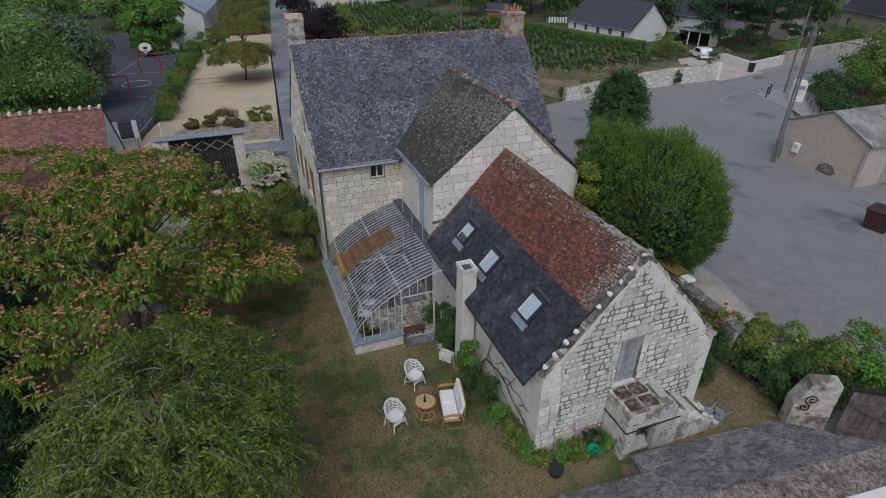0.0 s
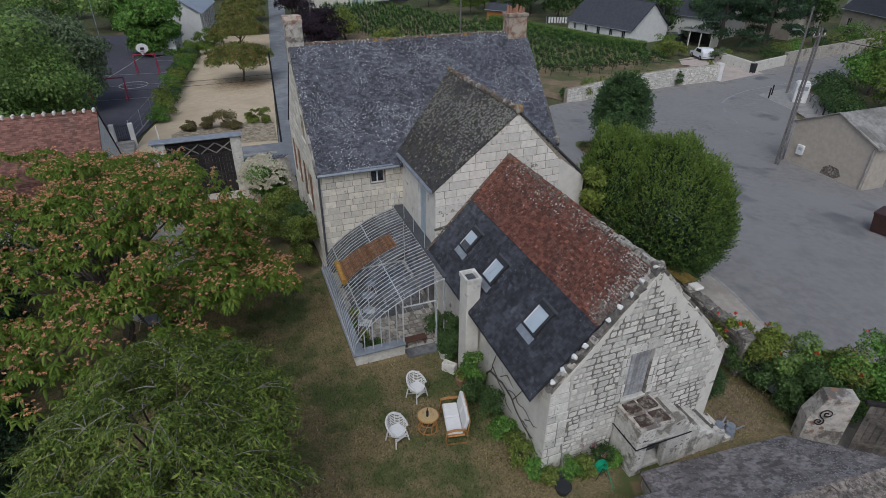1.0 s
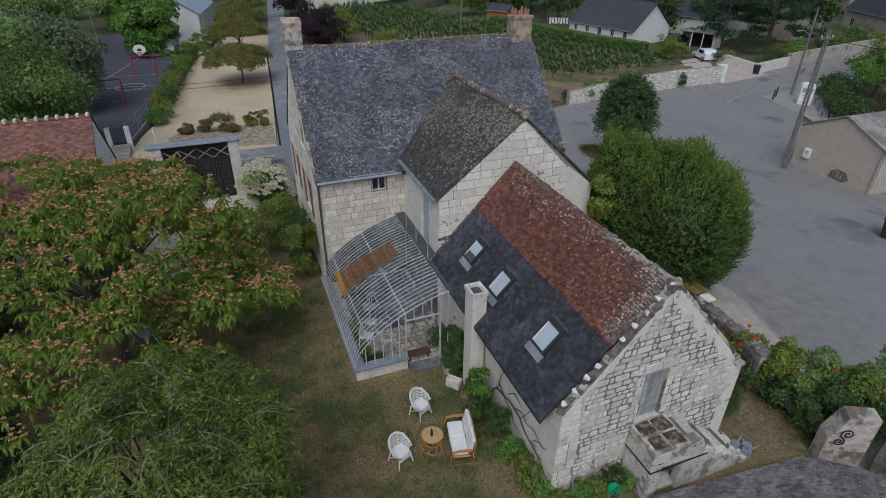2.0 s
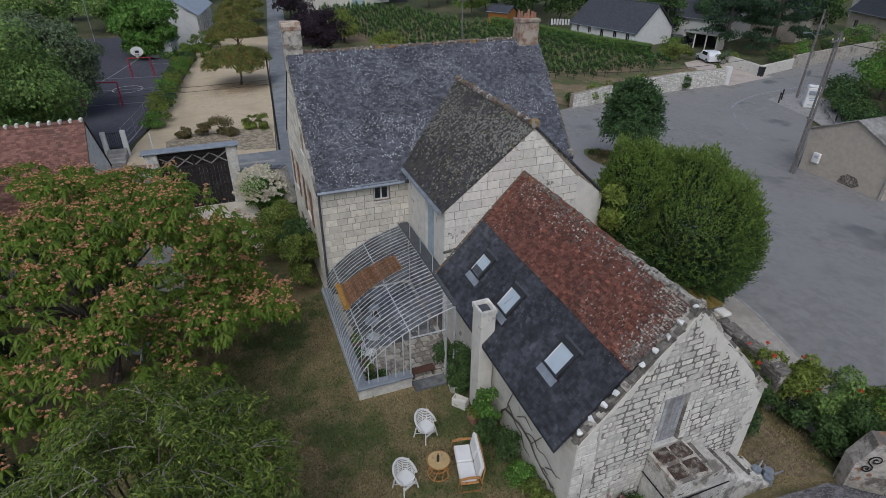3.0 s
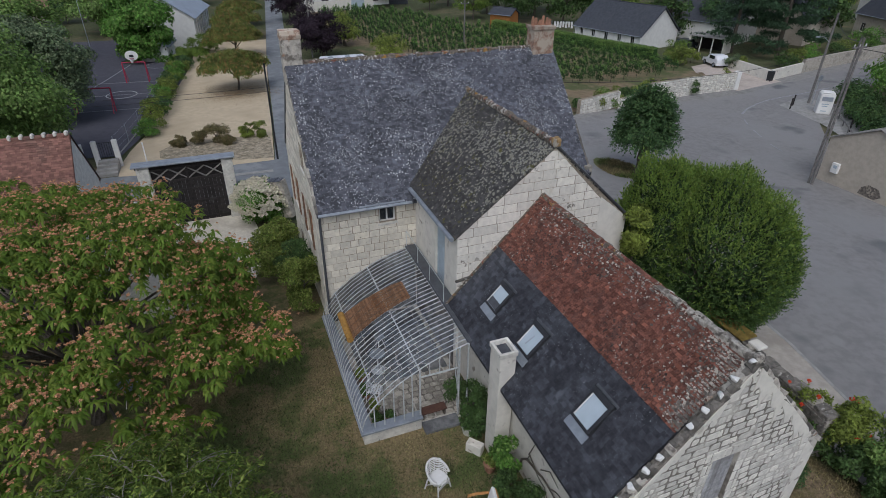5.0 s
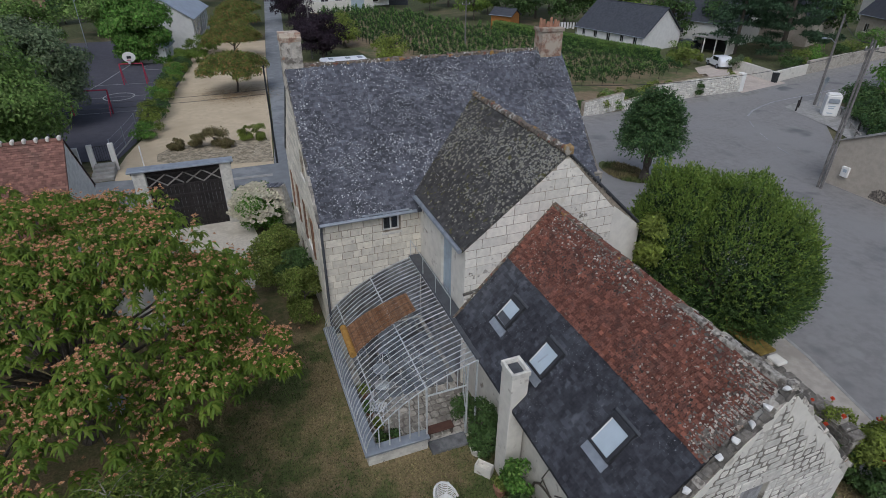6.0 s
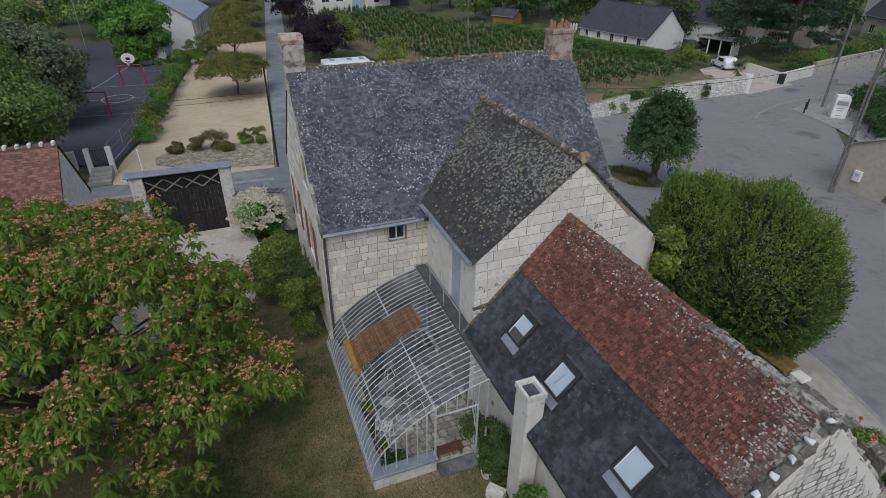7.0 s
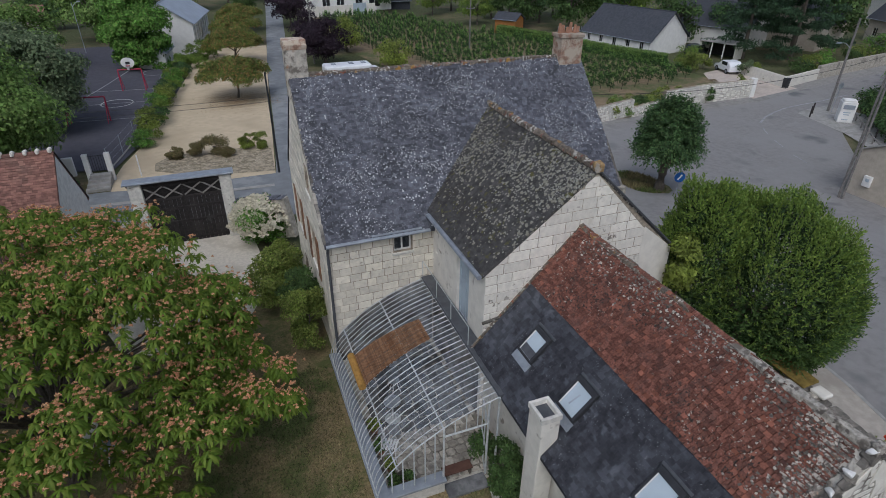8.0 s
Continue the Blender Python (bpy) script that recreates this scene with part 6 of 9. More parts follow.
for i in range(30):
    s = (i + 0.5) / 30
    x, z = BX0 - 0.1 + s * (BRX - BX0 + 0.1), 3.08 + s * (BRZ + 0.12 - 3.02)
    ln = RV.uniform(0.07, 0.12)
    bm = box(bmesh.new(), -ln, ln, RV.uniform(-0.03, 0.03), RV.uniform(0.10, 0.22), -0.10, RV.uniform(-0.01, 0.03), 0.02, pose(x, BY0, z + 0.0, 0, -math.degrees(math.atan(BSL)) + RV.uniform(-6, 6), 0))
    lumpy(bm, 0.05, RV, 9, i)
    part("verge_stone", bm, M_RUBBLE_DARK if RV.random() < 0.72 else M_LIMEWASH, barn)
    if i % 3 != 1 or i == 13:
        continue
    bm = bmesh.new()
    box(bm, -0.055, 0.055, 0.0, 0.13, -0.02, 0.07, 0.02, pose(x + RV.uniform(-.03, .03), BY0 + 0.03, z + 0.05, RV.uniform(-12, 12), -math.degrees(math.atan(BSL)) + RV.uniform(-20, 20), RV.uniform(-30, 30)))
    lumpy(bm, 0.05, RV, 9, i)
    part("tooth_stone", bm, M_WHITE, barn, "white mortar tooth on the verge")
# ragged limewash along both slopes of the gable and over the quoins
def wash(x0, z0, x1, z1, w0, w1, seed):
    rr = random.Random(seed)
    n_ = 26
    top_ = [(x0 + (x1 - x0) * k / n_, z0 + (z1 - z0) * k / n_) for k in range(n_ + 1)]
    low_ = [(x, z - rr.uniform(w0, w1) * (0.5 + 0.5 * math.sin(k * 0.9 + seed) ** 2)) for k, (x, z) in enumerate(top_)]
    pts = low_ + top_[::-1]
    if x1 < x0:
        pts = pts[::-1]
    part("limewash", prism(bmesh.new(), pts, (0, BY0 - 0.022, 0), (1, 0, 0), UP, 0.02), M_RENDER, barn, "ragged white limewash on the stones")


wash(BX0 + 0.05, 3.02, BRX - 0.05, BRZ + 0.0, 0.10, 0.45, 3)
wash(BRX + 0.05, BRZ + 0.0, BX1 - 0.45, 3.30, 0.25, 0.95, 5)
for i in range(11):
    s = (i + 0.5) / 11
    x, z = BRX + s * (BX1 - BRX + 0.15), BRZ + 0.18 - s * (BRZ + 0.12 - 2.75)
    bm = box(bmesh.new(), -0.2, 0.2, -0.02, 0.22, -0.12, 0.0, 0.02, pose(x, BY0, z - 0.02, 0, 45 + RV.uniform(-4, 4), 0))
    lumpy(bm, 0.06, RV, 7, i + 20)
    part("verge_stone", bm, M_LIMEWASH if i % 4 else M_RUBBLE_DARK, barn)
ridge_line(barn, (BRX, BY0 + 0.15, BRZ + 0.04), (BRX, 12.2, BRZ - 0.05), M_RIDGE_PALE, RV, 0.13, 0.36)
ridge_line(barn, (BRX, 12.2, BRZ - 0.05), (BRX, BY1, BRZ - 0.02), M_RIDGE, RV, 0.12, 0.36)
part("apex_stone", lumpy(boxed(BRX - 0.1, BRX + 0.1, BY0 + 0.0, BY0 + 0.2, BRZ + 0.02, BRZ + 0.22, 0.04), 0.06, RV, 7), M_RIDGE_PALE, barn, "lichened knob of stone on the gable top")
# lead-coloured patch of new slates near the wing and a mortar fillet
part("fillet", tube(bmesh.new(), [(BEX, BY1 - 0.02, BEZ + 0.06), (7.7, BY1 - 0.02, 4.62), (BRX, BY1 - 0.02, BRZ + 0.06)], 0.045, 5), M_RIDGE, barn, "stained mortar fillet against the wing")
part("fillet", tube(bmesh.new(), [(6.35, WY - 0.03, 3.62), (7.0, WY - 0.04, 3.72), (7.35, WY - 0.03, 3.9)], 0.05, 5), M_RUBBLE_DARK, house)

# ---- ridges of the house ----
ridge_line(house, (X0, RY, RZ + 0.02), (X1, RY, RZ + 0.02), M_RIDGE, RV, 0.12, 0.34)
ridge_line(house, (WRX, WY - 0.04, WRZ + 0.02), (WRX, 24.25, WRZ + 0.02), M_RIDGE, RV, 0.12, 0.34)
part("finial", lumpy(boxed(WRX - 0.12, WRX + 0.12, WY - 0.1, WY + 0.15, WRZ - 0.05, WRZ + 0.2, 0.03), 0.04, RV, 8), mat("orange lichen on stone", (0.28, 0.19, 0.09), 0.95, 0.4, 9, (0.36, 0.33, 0.28), 4.0, 0.5, 0.6), house, "orange lichened end stone")
for i in range(17):
    s = (i + 0.5) / 17
    for xx in (X0 - 0.02, X1 + 0.02):
        bm = box(bmesh.new(), -0.045, 0.045, -0.17, 0.17, -0.03, 0.025, 0.012, pose(xx, EY + s * (RY - EY), EZ + s * (RZ - EZ) + 0.03, math.degrees(math.atan(SL)), 0, 0))
        lumpy(bm, 0.03, RV, 7, i)
        part("verge_mortar", bm, M_RUBBLE if RV.random() < 0.5 else M_RUBBLE_DARK, house)
part("verge_board", tube(bmesh.new(), [(WRX, WY - 0.03, WRZ), (WX1 + 0.1, WY - 0.03, WE1 - 0.08)], 0.035, 5), M_LEAD, house)
part("render_patch", prism(bmesh.new(), [(0, -0.5), (1.15, -0.5), (1.15, 4.82), (0.0, 5.72)], (11.4, WY - 0.012, 0), (1, 0, 0), UP, 0.03), M_RENDER, house)

# ---- plants and clutter along the barn ----
shrub("climbing_plant", (6.05, 12.95, 0), 1.75, 0.42, 0.10, L_BRIGHT, 51, 2600, "bright green climber on the barn wall", "climber")
stem = thing("climbing_vine", (0, 0, 0), "bare woody vine stem trained along the barn wall", "vine")
vr_ = random.Random(61)
for a, b, r_, rise in (((12.95, 0.0), (9.75, 0.85), 0.036, 0.95), ((12.5, 1.1), (11.0, 0.55), 0.018, 0.2), ((11.4, 1.2), (9.6, 1.4), 0.016, 0.15), ((10.4, 1.05), (9.65, 0.55), 0.018, 0.0)):
    pts = []
    for k in range(17):
        t_ = k / 16
        pts.append((6.43 + vr_.uniform(-.015, .015), a[0] + (b[0] - a[0]) * t_ + 0.05 * math.sin(k * 1.3), a[1] + (b[1] - a[1]) * t_ + rise * math.sin(math.pi * min(1, t_ * 1.1) ** 0.55) + 0.06 * math.sin(k * 0.9 + a[0]) + vr_.uniform(-.03, .03)))
    part("stem", tube(bmesh.new(), pts, r_, 6, r_ * 0.4), M_BARK, stem)
for a, b, c in (((6.44, 11.9, 1.35), (6.43, 11.5, 1.75), (6.44, 11.1, 1.6)), ((6.44, 11.1, 1.12), (6.43, 10.8, 1.6), (6.44, 10.6, 1.95)), ((6.44, 10.3, 1.1), (6.43, 10.0, 1.35), (6.44, 9.8, 1.3)), ((6.44, 12.5, 1.25), (6.43, 12.3, 1.8), (6.44, 12.2, 2.1))):
    part("branch", tube(bmesh.new(), [a, b, c], 0.018, 5, 0.008), M_BARK, stem)
for i, (x, y, h, r, mt, ct) in enumerate(((5.75, 12.3, 1.1, 0.38, L_DARK, 1500), (5.95, 11.65, 1.2, 0.42, L_DARK, 1700), (6.1, 10.9, 0.7, 0.38, L_BRIGHT, 1300), (6.15, 10.3, 0.6, 0.32, L_CHERRY, 1100), (6.1, 9.75, 0.75, 0.36, L_CHERRY, 1200), (6.2, 9.2, 0.7, 0.32, L_BRIGHT, 1100),
                                              (5.9, 16.1, 0.9, 0.35, L_DARK, 1200), (6.2, 15.0, 1.3, 0.42, L_DARK, 1800), (5.95, 14.6, 0.8, 0.36, L_DARK, 1300))):
    shrub("border_shrub", (x, y, 0), h, r, 0.09, mt, 60 + i, ct, "green border shrub at the foot of the barn wall", group="shrubs along the barn")
for i, (x, y, h, r, mt, ct) in enumerate(((7.15, 8.95, 0.55, 0.34, L_BRIGHT, 1300), (7.6, 8.85, 0.65, 0.33, L_CHERRY, 1200), (8.15, 8.9, 0.8, 0.33, L_DARK, 1400), (8.45, 8.8, 0.6, 0.3, L_BRIGHT, 1000), (6.6, 8.95, 0.45, 0.3, L_CHERRY, 900))):
    sh = shrub("flower_bush", (x, y, 0), h, r, 0.08, mt, 80 + i, ct, "leafy flowering bush at the foot of the gable", group="bushes along the gable")
    if i == 2:
        rr = np.random.default_rng(2)
        flowers_on(sh, [(a * .3, b * .3, .62 + .12 * c) for a, b, c in rr.normal(0, 0.6, (9, 3))], 0.055, L_PINKFLOWER, 3, "dusty pink flower head")
hose = thing("hose_reel", (7.98, 8.62, 0), "coiled green garden hose on its reel", "hose")
for k in range(5):
    r = 0.17 - 0.012 * (k % 2)
    part("coil", tube(bmesh.new(), [(r * math.cos(a * math.pi / 10), -0.06 + 0.03 * k, 0.42 + r * math.sin(a * math.pi / 10)) for a in range(21)], 0.017, 5), M_GREEN_HOSE, hose)
part("hub", rod(bmesh.new(), (0, -0.08, 0.42), (0, 0.1, 0.42), 0.05, 8), M_GREEN_HOSE, hose)
part("stand", tube(bmesh.new(), [(-0.18, -0.1, 0), (0, -0.09, 0.42), (0.18, -0.1, 0)], 0.012, 5), M_DARK, hose)
part("stand", tube(bmesh.new(), [(-0.18, 0.12, 0), (0, 0.11, 0.42), (0.18, 0.12, 0)], 0.012, 5), M_DARK, hose)
part("loose_end", tube(bmesh.new(), [(0.15, -0.06, 0.35), (0.2, -0.2, 0.1), (0.15, -0.4, 0.02), (0.02, -0.55, 0.02)], 0.015, 5), M_GREEN_HOSE, hose)
def pot(at, r, h, material, label, plant=None, seed=0, name="flower_pot"):
    p = thing(name, at, label, "pot")
    bm = rod(bmesh.new(), (0, 0, 0), (0, 0, h), r * 0.75, 14, r)
    part("pot_body", bm, material, p)
    part("rim", tube(bmesh.new(), [(r * math.cos(a * math.pi / 8), r * math.sin(a * math.pi / 8), h) for a in range(17)], 0.02, 5), material, p)
    if plant:
        rng = np.random.default_rng(seed)
        b = clumps((0, 0, h + r * 0.8), (r, r, r), 8, r * 0.6, rng)
        q, nr = blob_points(b, 700, rng)
        v, f = leaf_cloud(q, nr, 0.09, rng, 0.5)
        part("foliage", leaf_mesh("foliage", v, f, plant), plant, p)
    return p


pot((6.75, 8.55, 0), 0.22, 0.22, M_DARK, "low dark pot beside the gable")
pot((5.72, 14.75, 0), 0.22, 0.30, M_STONE_GREY, "grey stone pot with dark foliage by the greenhouse", L_DARK, 5)
pot((5.75, 13.3, 0), 0.18, 0.28, M_TERRACOTTA, "terracotta pot beside the barn wall", L_CHERRY, 6)
spade = thing("garden_spade", (6.95, 8.9, 0), "wooden handled spade leaning on the gable", "spade")
part("handle", rod(bmesh.new(), (0, 0, 0.25), (0.04, 0.32, 1.05), 0.016, 6), M_OLDWOOD, spade)
part("blade", boxed(-0.09, 0.09, -0.02, 0.0, 0.0, 0.28, 0.006, pose(0, 0, 0, -20, 0, 0)), M_LEAD, spade)
basin = thing("stone_basin", (5.62, 14.05, 0), "small white stone trough beside the greenhouse", "trough")
bm = bmesh.new()
for a in ((-0.3, 0.3, -0.16, -0.12), (-0.3, 0.3, 0.12, 0.16), (-0.3, -0.25, -0.12, 0.12), (0.25, 0.3, -0.12, 0.12)):
    box(bm, *a, 0, 0.42, 0.01)
box(bm, -0.25, 0.25, -0.12, 0.12, 0, 0.25)
bmesh.ops.transform(bm, matrix=pose(0, 0, 0, 0, 0, -50) @ Matrix.Diagonal((0.8, 0.8, 0.8, 1)), verts=bm.verts[:])
part("basin_body", bm, M_RENDER, basin)
for i, (x, y, tr) in enumerate(((12.35, 8.72, 20), (12.62, 8.55, -30), (12.45, 8.4, 60))):
    c = thing("watering_can", (x, y, 0), "grey zinc watering can beside the stair", "watering can", "watering cans by the stair", turn=tr)
    part("can_body", rod(bmesh.new(), (0, 0, 0), (0, 0, 0.28), 0.14, 14, 0.13), M_ZINC, c)
    part("spout", rod(bmesh.new(), (0.12, 0, 0.08), (0.36, 0, 0.32), 0.03, 7, 0.02), M_ZINC, c)
    part("handle", tube(bmesh.new(), [(-0.13, 0, 0.08), (-0.24, 0, 0.22), (-0.1, 0, 0.4), (0.08, 0, 0.29)], 0.014, 5), M_ZINC, c)
shrub("box_bush", (12.95, 9.95, 0), 1.15, 0.5, 0.06, L_ROUND, 91, 6000, "clipped rounded box bush beside the barn", n=20)

# inside the greenhouse
for i, (x, y, h) in enumerate(((3.25, 16.0, 0.5), (3.3, 16.5, 0.6), (3.2, 17.2, 0.55), (3.25, 18.0, 0.5), (3.6, 15.95, 0.4))):
    pot((x, y, 0.07), 0.14, 0.2, M_TERRACOTTA, "terracotta pot with a plant in the greenhouse", L_CHERRY if i % 2 else L_DARK, 20 + i)
bench = thing("low_bench", (4.95, 15.75, 0.07), "low brown wooden plank bench in the greenhouse doorway", "bench")
part("seat", boxed(-0.42, 0.42, -0.15, 0.15, 0.22, 0.27, 0.008), mat("red brown paint", (0.095, 0.048, 0.034), 0.7, 0.15, 6), bench)
for sx in (-0.35, 0.35):
    part("leg", boxed(sx - 0.03, sx + 0.03, -0.13, 0.13, 0.0, 0.22, 0.005), M_BARK, bench)
gt = thing("garden_table", (3.9, 18.3, 0.07), "round grey metal garden table in the greenhouse", "table")
part("tabletop", rod(bmesh.new(), (0, 0, 0.70), (0, 0, 0.73), 0.26, 22), M_ZINC, gt)
part("stem", rod(bmesh.new(), (0, 0, 0.02), (0, 0, 0.70), 0.03, 8), M_IRON, gt)
part("foot", rod(bmesh.new(), (0, 0, 0), (0, 0, 0.03), 0.25, 14, 0.05), M_IRON, gt)
part("doorstep", lumpy(boxed(4.5, 5.65, 15.1, 15.55, -0.05, 0.10, 0.02), 0.006, R, 2), M_FLOOR, green, "worn stone doorstep")

# ---- shrubs by the house's west wall ----
shrub("laurel_bush", (1.6, 26.0, gz(1.6, 26.0)), 2.6, 1.05, 0.12, L_CHERRY, 101, 10000, "dark laurel bush by the house", n=26)
shrub("laurel_bush", (2.0, 28.6, gz(2, 28.6)), 2.2, 0.8, 0.11, L_CHERRY, 105, 5000, "dark laurel bush by the house", n=16)
shrub("wall_climber", (2.25, 22.6, 0), 2.9, 0.75, 0.10, L_CHERRY, 102, 9000, "leafy climber on the west wall of the house", "climber", n=24)
shrub("wall_climber", (2.3, 24.3, -0.1), 2.6, 0.7, 0.10, L_DARK, 103, 7000, "leafy climber on the west wall of the house", "climber", n=20)
hy = shrub("hydrangea", (1.45, 33.6, gz(1.4, 33.6)), 2.45, 1.35, 0.13, L_BRIGHT, 104, 9000, "large hydrangea covered in cream flower heads", n=26)
rr = np.random.default_rng(12)
pts = []
for _ in range(420):
    d = rr.normal(0, 1, 3)
    d[2] = abs(d[2]) * 0.9
    d /= np.linalg.norm(d)
    k = rr.uniform(0.92, 1.12)
    pts.append((d[0] * 1.38 * k, d[1] * 1.38 * k, 1.22 + d[2] * 1.3 * k))
flowers_on(hy, pts, 0.15, L_WHITEFLOWER, 7, "cream flower head", "flower_head")

# ---- garden wall, hedge and wooden gate in the east ----
gw = thing("garden_wall", (0, 0, 0), "low dark rubble garden wall with stone capping", "wall")
RW = random.Random(19)
wp = [(14.95, 10.4), (15.25, 13.4), (15.6, 15.6)]
for (ax, ay), (bx, by) in zip(wp, wp[1:]):
    d = Vector((bx - ax, by - ay, 0))
    ln = d.length
    an = math.degrees(math.atan2(d.y, d.x))
    wl_ = part("wall_body", lumpy(boxed(0, ln, -0.2, 0.2, -0.5, 1.38, 0, pose(ax, ay, 0, 0, 0, an)), 0.02, RW, 3), M_MORTAR, gw)
    m = pose(ax, ay, 0, 0, 0, an)
    stone_face(wl_, [(0, -0.3), (ln, -0.3), (ln, 1.36), (0, 1.36)], m @ Vector((ln, 0.2, 0)), m.to_3x3() @ Vector((-1, 0, 0)), UP, 0.2, (0.2, 0.3, 0.4), M_RUBBLE_DARK, RW, rough=0.2, proud=0.03, limit=120)
    for k in range(int(ln / 0.27)):
        bm = lumpy(boxed(k * 0.27 + 0.005, k * 0.27 + 0.262, -0.22 + RW.uniform(-.04, .04), 0.22 + RW.uniform(-.04, .04), 1.37, 1.48 + RW.uniform(-.04, .05), 0.02, m), 0.05, RW, 6, k)
        part("cap_stone", bm, M_RUBBLE_DARK if RW.random() < 0.88 else M_RUBBLE, gw)
part("end_cap", lumpy(boxed(15.18, 15.58, 13.25, 13.7, 1.48, 1.6, 0.03), 0.02, RW, 5), M_RENDER, gw, "white end block")
part("moss_cap", lumpy(boxed(15.05, 15.75, 13.8, 15.7, 1.5, 1.58, 0.03), 0.02, RW, 3), mat("yellow moss", (0.17, 0.12, 0.03), 0.95, 0.3, 5, (0.07, 0.06, 0.03), 1.5), gw, "moss covered wall top")

for i, (x, y, z0, h, r, mt, ct, lf) in enumerate(((15.1, 11.4, 0.0, 1.9, 0.62, L_YELLOW, 3600, .1), (15.5, 10.3, 0.0, 2.0, 0.7, L_YELLOW, 5000, .1), (15.75, 9.3, 0.0, 2.1, 0.75, L_LEAFY, 5600, .1), (16.2, 8.3, 0.0, 2.3, 0.85, L_CHERRY, 6000, .1), (16.9, 8.0, -0.2, 3.1, 1.05, L_BRIGHT, 9000, .1), (17.7, 7.1, -0.2, 2.6, 1.0, L_BRIGHT, 7000, .1), (15.0, 9.7, 0.0, 1.2, 0.5, L_DARK, 3000, .1), (15.1, 8.6, 0.0, 1.3, 0.55, L_DARK, 3000, .1), (14.95, 10.6, 0.0, 1.2, 0.42, L_DARK, 2600, .1), (15.5, 8.4, 0.0, 1.7, 0.65, L_DARK, 4200, .1), (15.6, 7.7, 0.0, 1.8, 0.7, L_DARK, 4200, .1))):
    sh = shrub("trumpet_vine", (x, y, z0), h, r, lf, mt, 120 + i, ct, "bushy trumpet vine over the garden wall, some red flowers", "climber", "trumpet vines along the wall", n=20)
    if i not in (6, 7, 8, 9, 10):
        pts = []
        for _ in range(5):
            d = rr.normal(0, 1, 3)
            d /= np.linalg.norm(d)
            pts.append((d[0] * r * 1.0, d[1] * r * 1.0, h * 0.62 + d[2] * h * 0.36))
        flowers_on(sh, pts, 0.075, L_REDFLOWER, i, "orange red trumpet flower")

pier = thing("gate_pier", (0, 0, 0), "pale stone wall stub with a wrought iron scroll", "pier")
m = pose(14.45, 7.35, 0, 0, 0, -32)
bm = prism(bmesh.new(), [(-0.3, -0.3), (0.78, -0.3), (0.78, 1.9), (0.0, 1.84), (-0.3, 1.0)], (0, 0, 0), (1, 0, 0), UP, 0.5)
bmesh.ops.transform(bm, matrix=m, verts=bm.verts[:])
part("stub_wall", lumpy(bm, 0.03, RW, 3), M_LIMEWASH, pier)
pts = []
c1, c2, a1 = Vector((-0.02, 0.98)), Vector((-0.02 + 0.34 * 0.42, 0.98 + 0.34 * 0.907)), math.radians(65)
for k in range(26):
    t_ = k / 25
    a, r = a1 - (1 - t_) * 9.5, 0.15 * (0.15 + 0.85 * t_)
    pts.append(m @ Vector((c1.x + r * math.cos(a), -0.03, c1.y + r * math.sin(a))))
for k in range(1, 27):
    t_ = k / 26
    a, r = a1 + math.pi - t_ * 10.0, 0.19 * (1 - 0.85 * t_)
    pts.append(m @ Vector((c2.x + r * math.cos(a), -0.03, c2.y + r * math.sin(a))))
part("scroll", tube(bmesh.new(), pts, 0.018, 5), M_BLACKIRON, pier, "black iron scroll")
gate2 = thing("wooden_gate", (0, 0, 0), "weathered brown plank yard gate with cross braces", "gate")
m = pose(15.25, 6.75, 0, 0, 0, -34)
for k in range(12):
    part("board", boxed(0.02 + k * 0.2, 0.21 + k * 0.2, 0.0, 0.03, 0.02, 1.85, 0.004, m), M_GATEWOOD, gate2)
for z in (0.35, 1.45):
    part("rail", boxed(0.0, 2.42, -0.05, -0.002, z, z + 0.12, 0.006, m), M_GATEWOOD, gate2)
part("brace", boxed(-1.2, 1.2, -0.1, -0.052, -0.055, 0.055, 0.006, m @ pose(1.2, 0, 0.95, 0, 24, 0)), M_GATEWOOD, gate2)
part("top_beam", boxed(-0.1, 2.5, -0.02, 0.1, 1.87, 2.0, 0.01, m), M_DARKWOOD, gate2)

# ---- entrance gate in the north west ----
GYY = 35.2
eg = thing("entrance_gate", (0, 0, 0), "dark wooden carriage gate between stone piers under a zinc capped lintel", "gate")
part("pier", lumpy(boxed(-0.12, 0.45, GYY - 0.25, GYY + 0.3, -1.7, 2.15, 0.03), 0.02, RW, 3), M_STONE_GREY, eg, "weathered stone pier")
part("pier", lumpy(boxed(-4.3, -3.7, GYY - 0.25, GYY + 0.3, -1.7, 2.15, 0.03), 0.02, RW, 3), M_STONE_GREY, eg, "weathered stone pier")
part("lintel", boxed(-4.35, 0.5, GYY - 0.2, GYY + 0.25, 2.05, 2.2, 0.01), M_DARKWOOD, eg)
part("lintel_cap", boxed(-4.5, 0.6, GYY - 0.36, GYY + 0.4, 2.2, 2.28, 0.01), M_ZINC, eg, "blue-grey zinc cap")
for k in range(18):
    part("board", boxed(-3.68 + k * 0.197, -3.49 + k * 0.197, GYY - 0.02, GYY + 0.02, -1.36, 1.2, 0.004), M_DARKWOOD, eg)
for z in (-1.2, -0.2, 0.55, 1.14, 1.86):
    part("rail", boxed(-3.69, -0.13, GYY - 0.07, GYY - 0.022, z, z + 0.13, 0.006), M_DARKWOOD, eg)
for k in range(4):
    for sg in (-1, 1):
        part("lattice_bar", boxed(-0.56, 0.56, -0.02, 0.02, -0.035, 0.035, 0.004, pose(-3.25 + k * 0.89, GYY - 0.04 + 0.02 * sg, 1.57, 0, sg * 35, 0)), M_OLDWOOD, eg)
part("backing", boxed(-3.69, -0.13, GYY + 0.022, GYY + 0.03, 1.2, 2.05), M_DARKWOOD, eg)
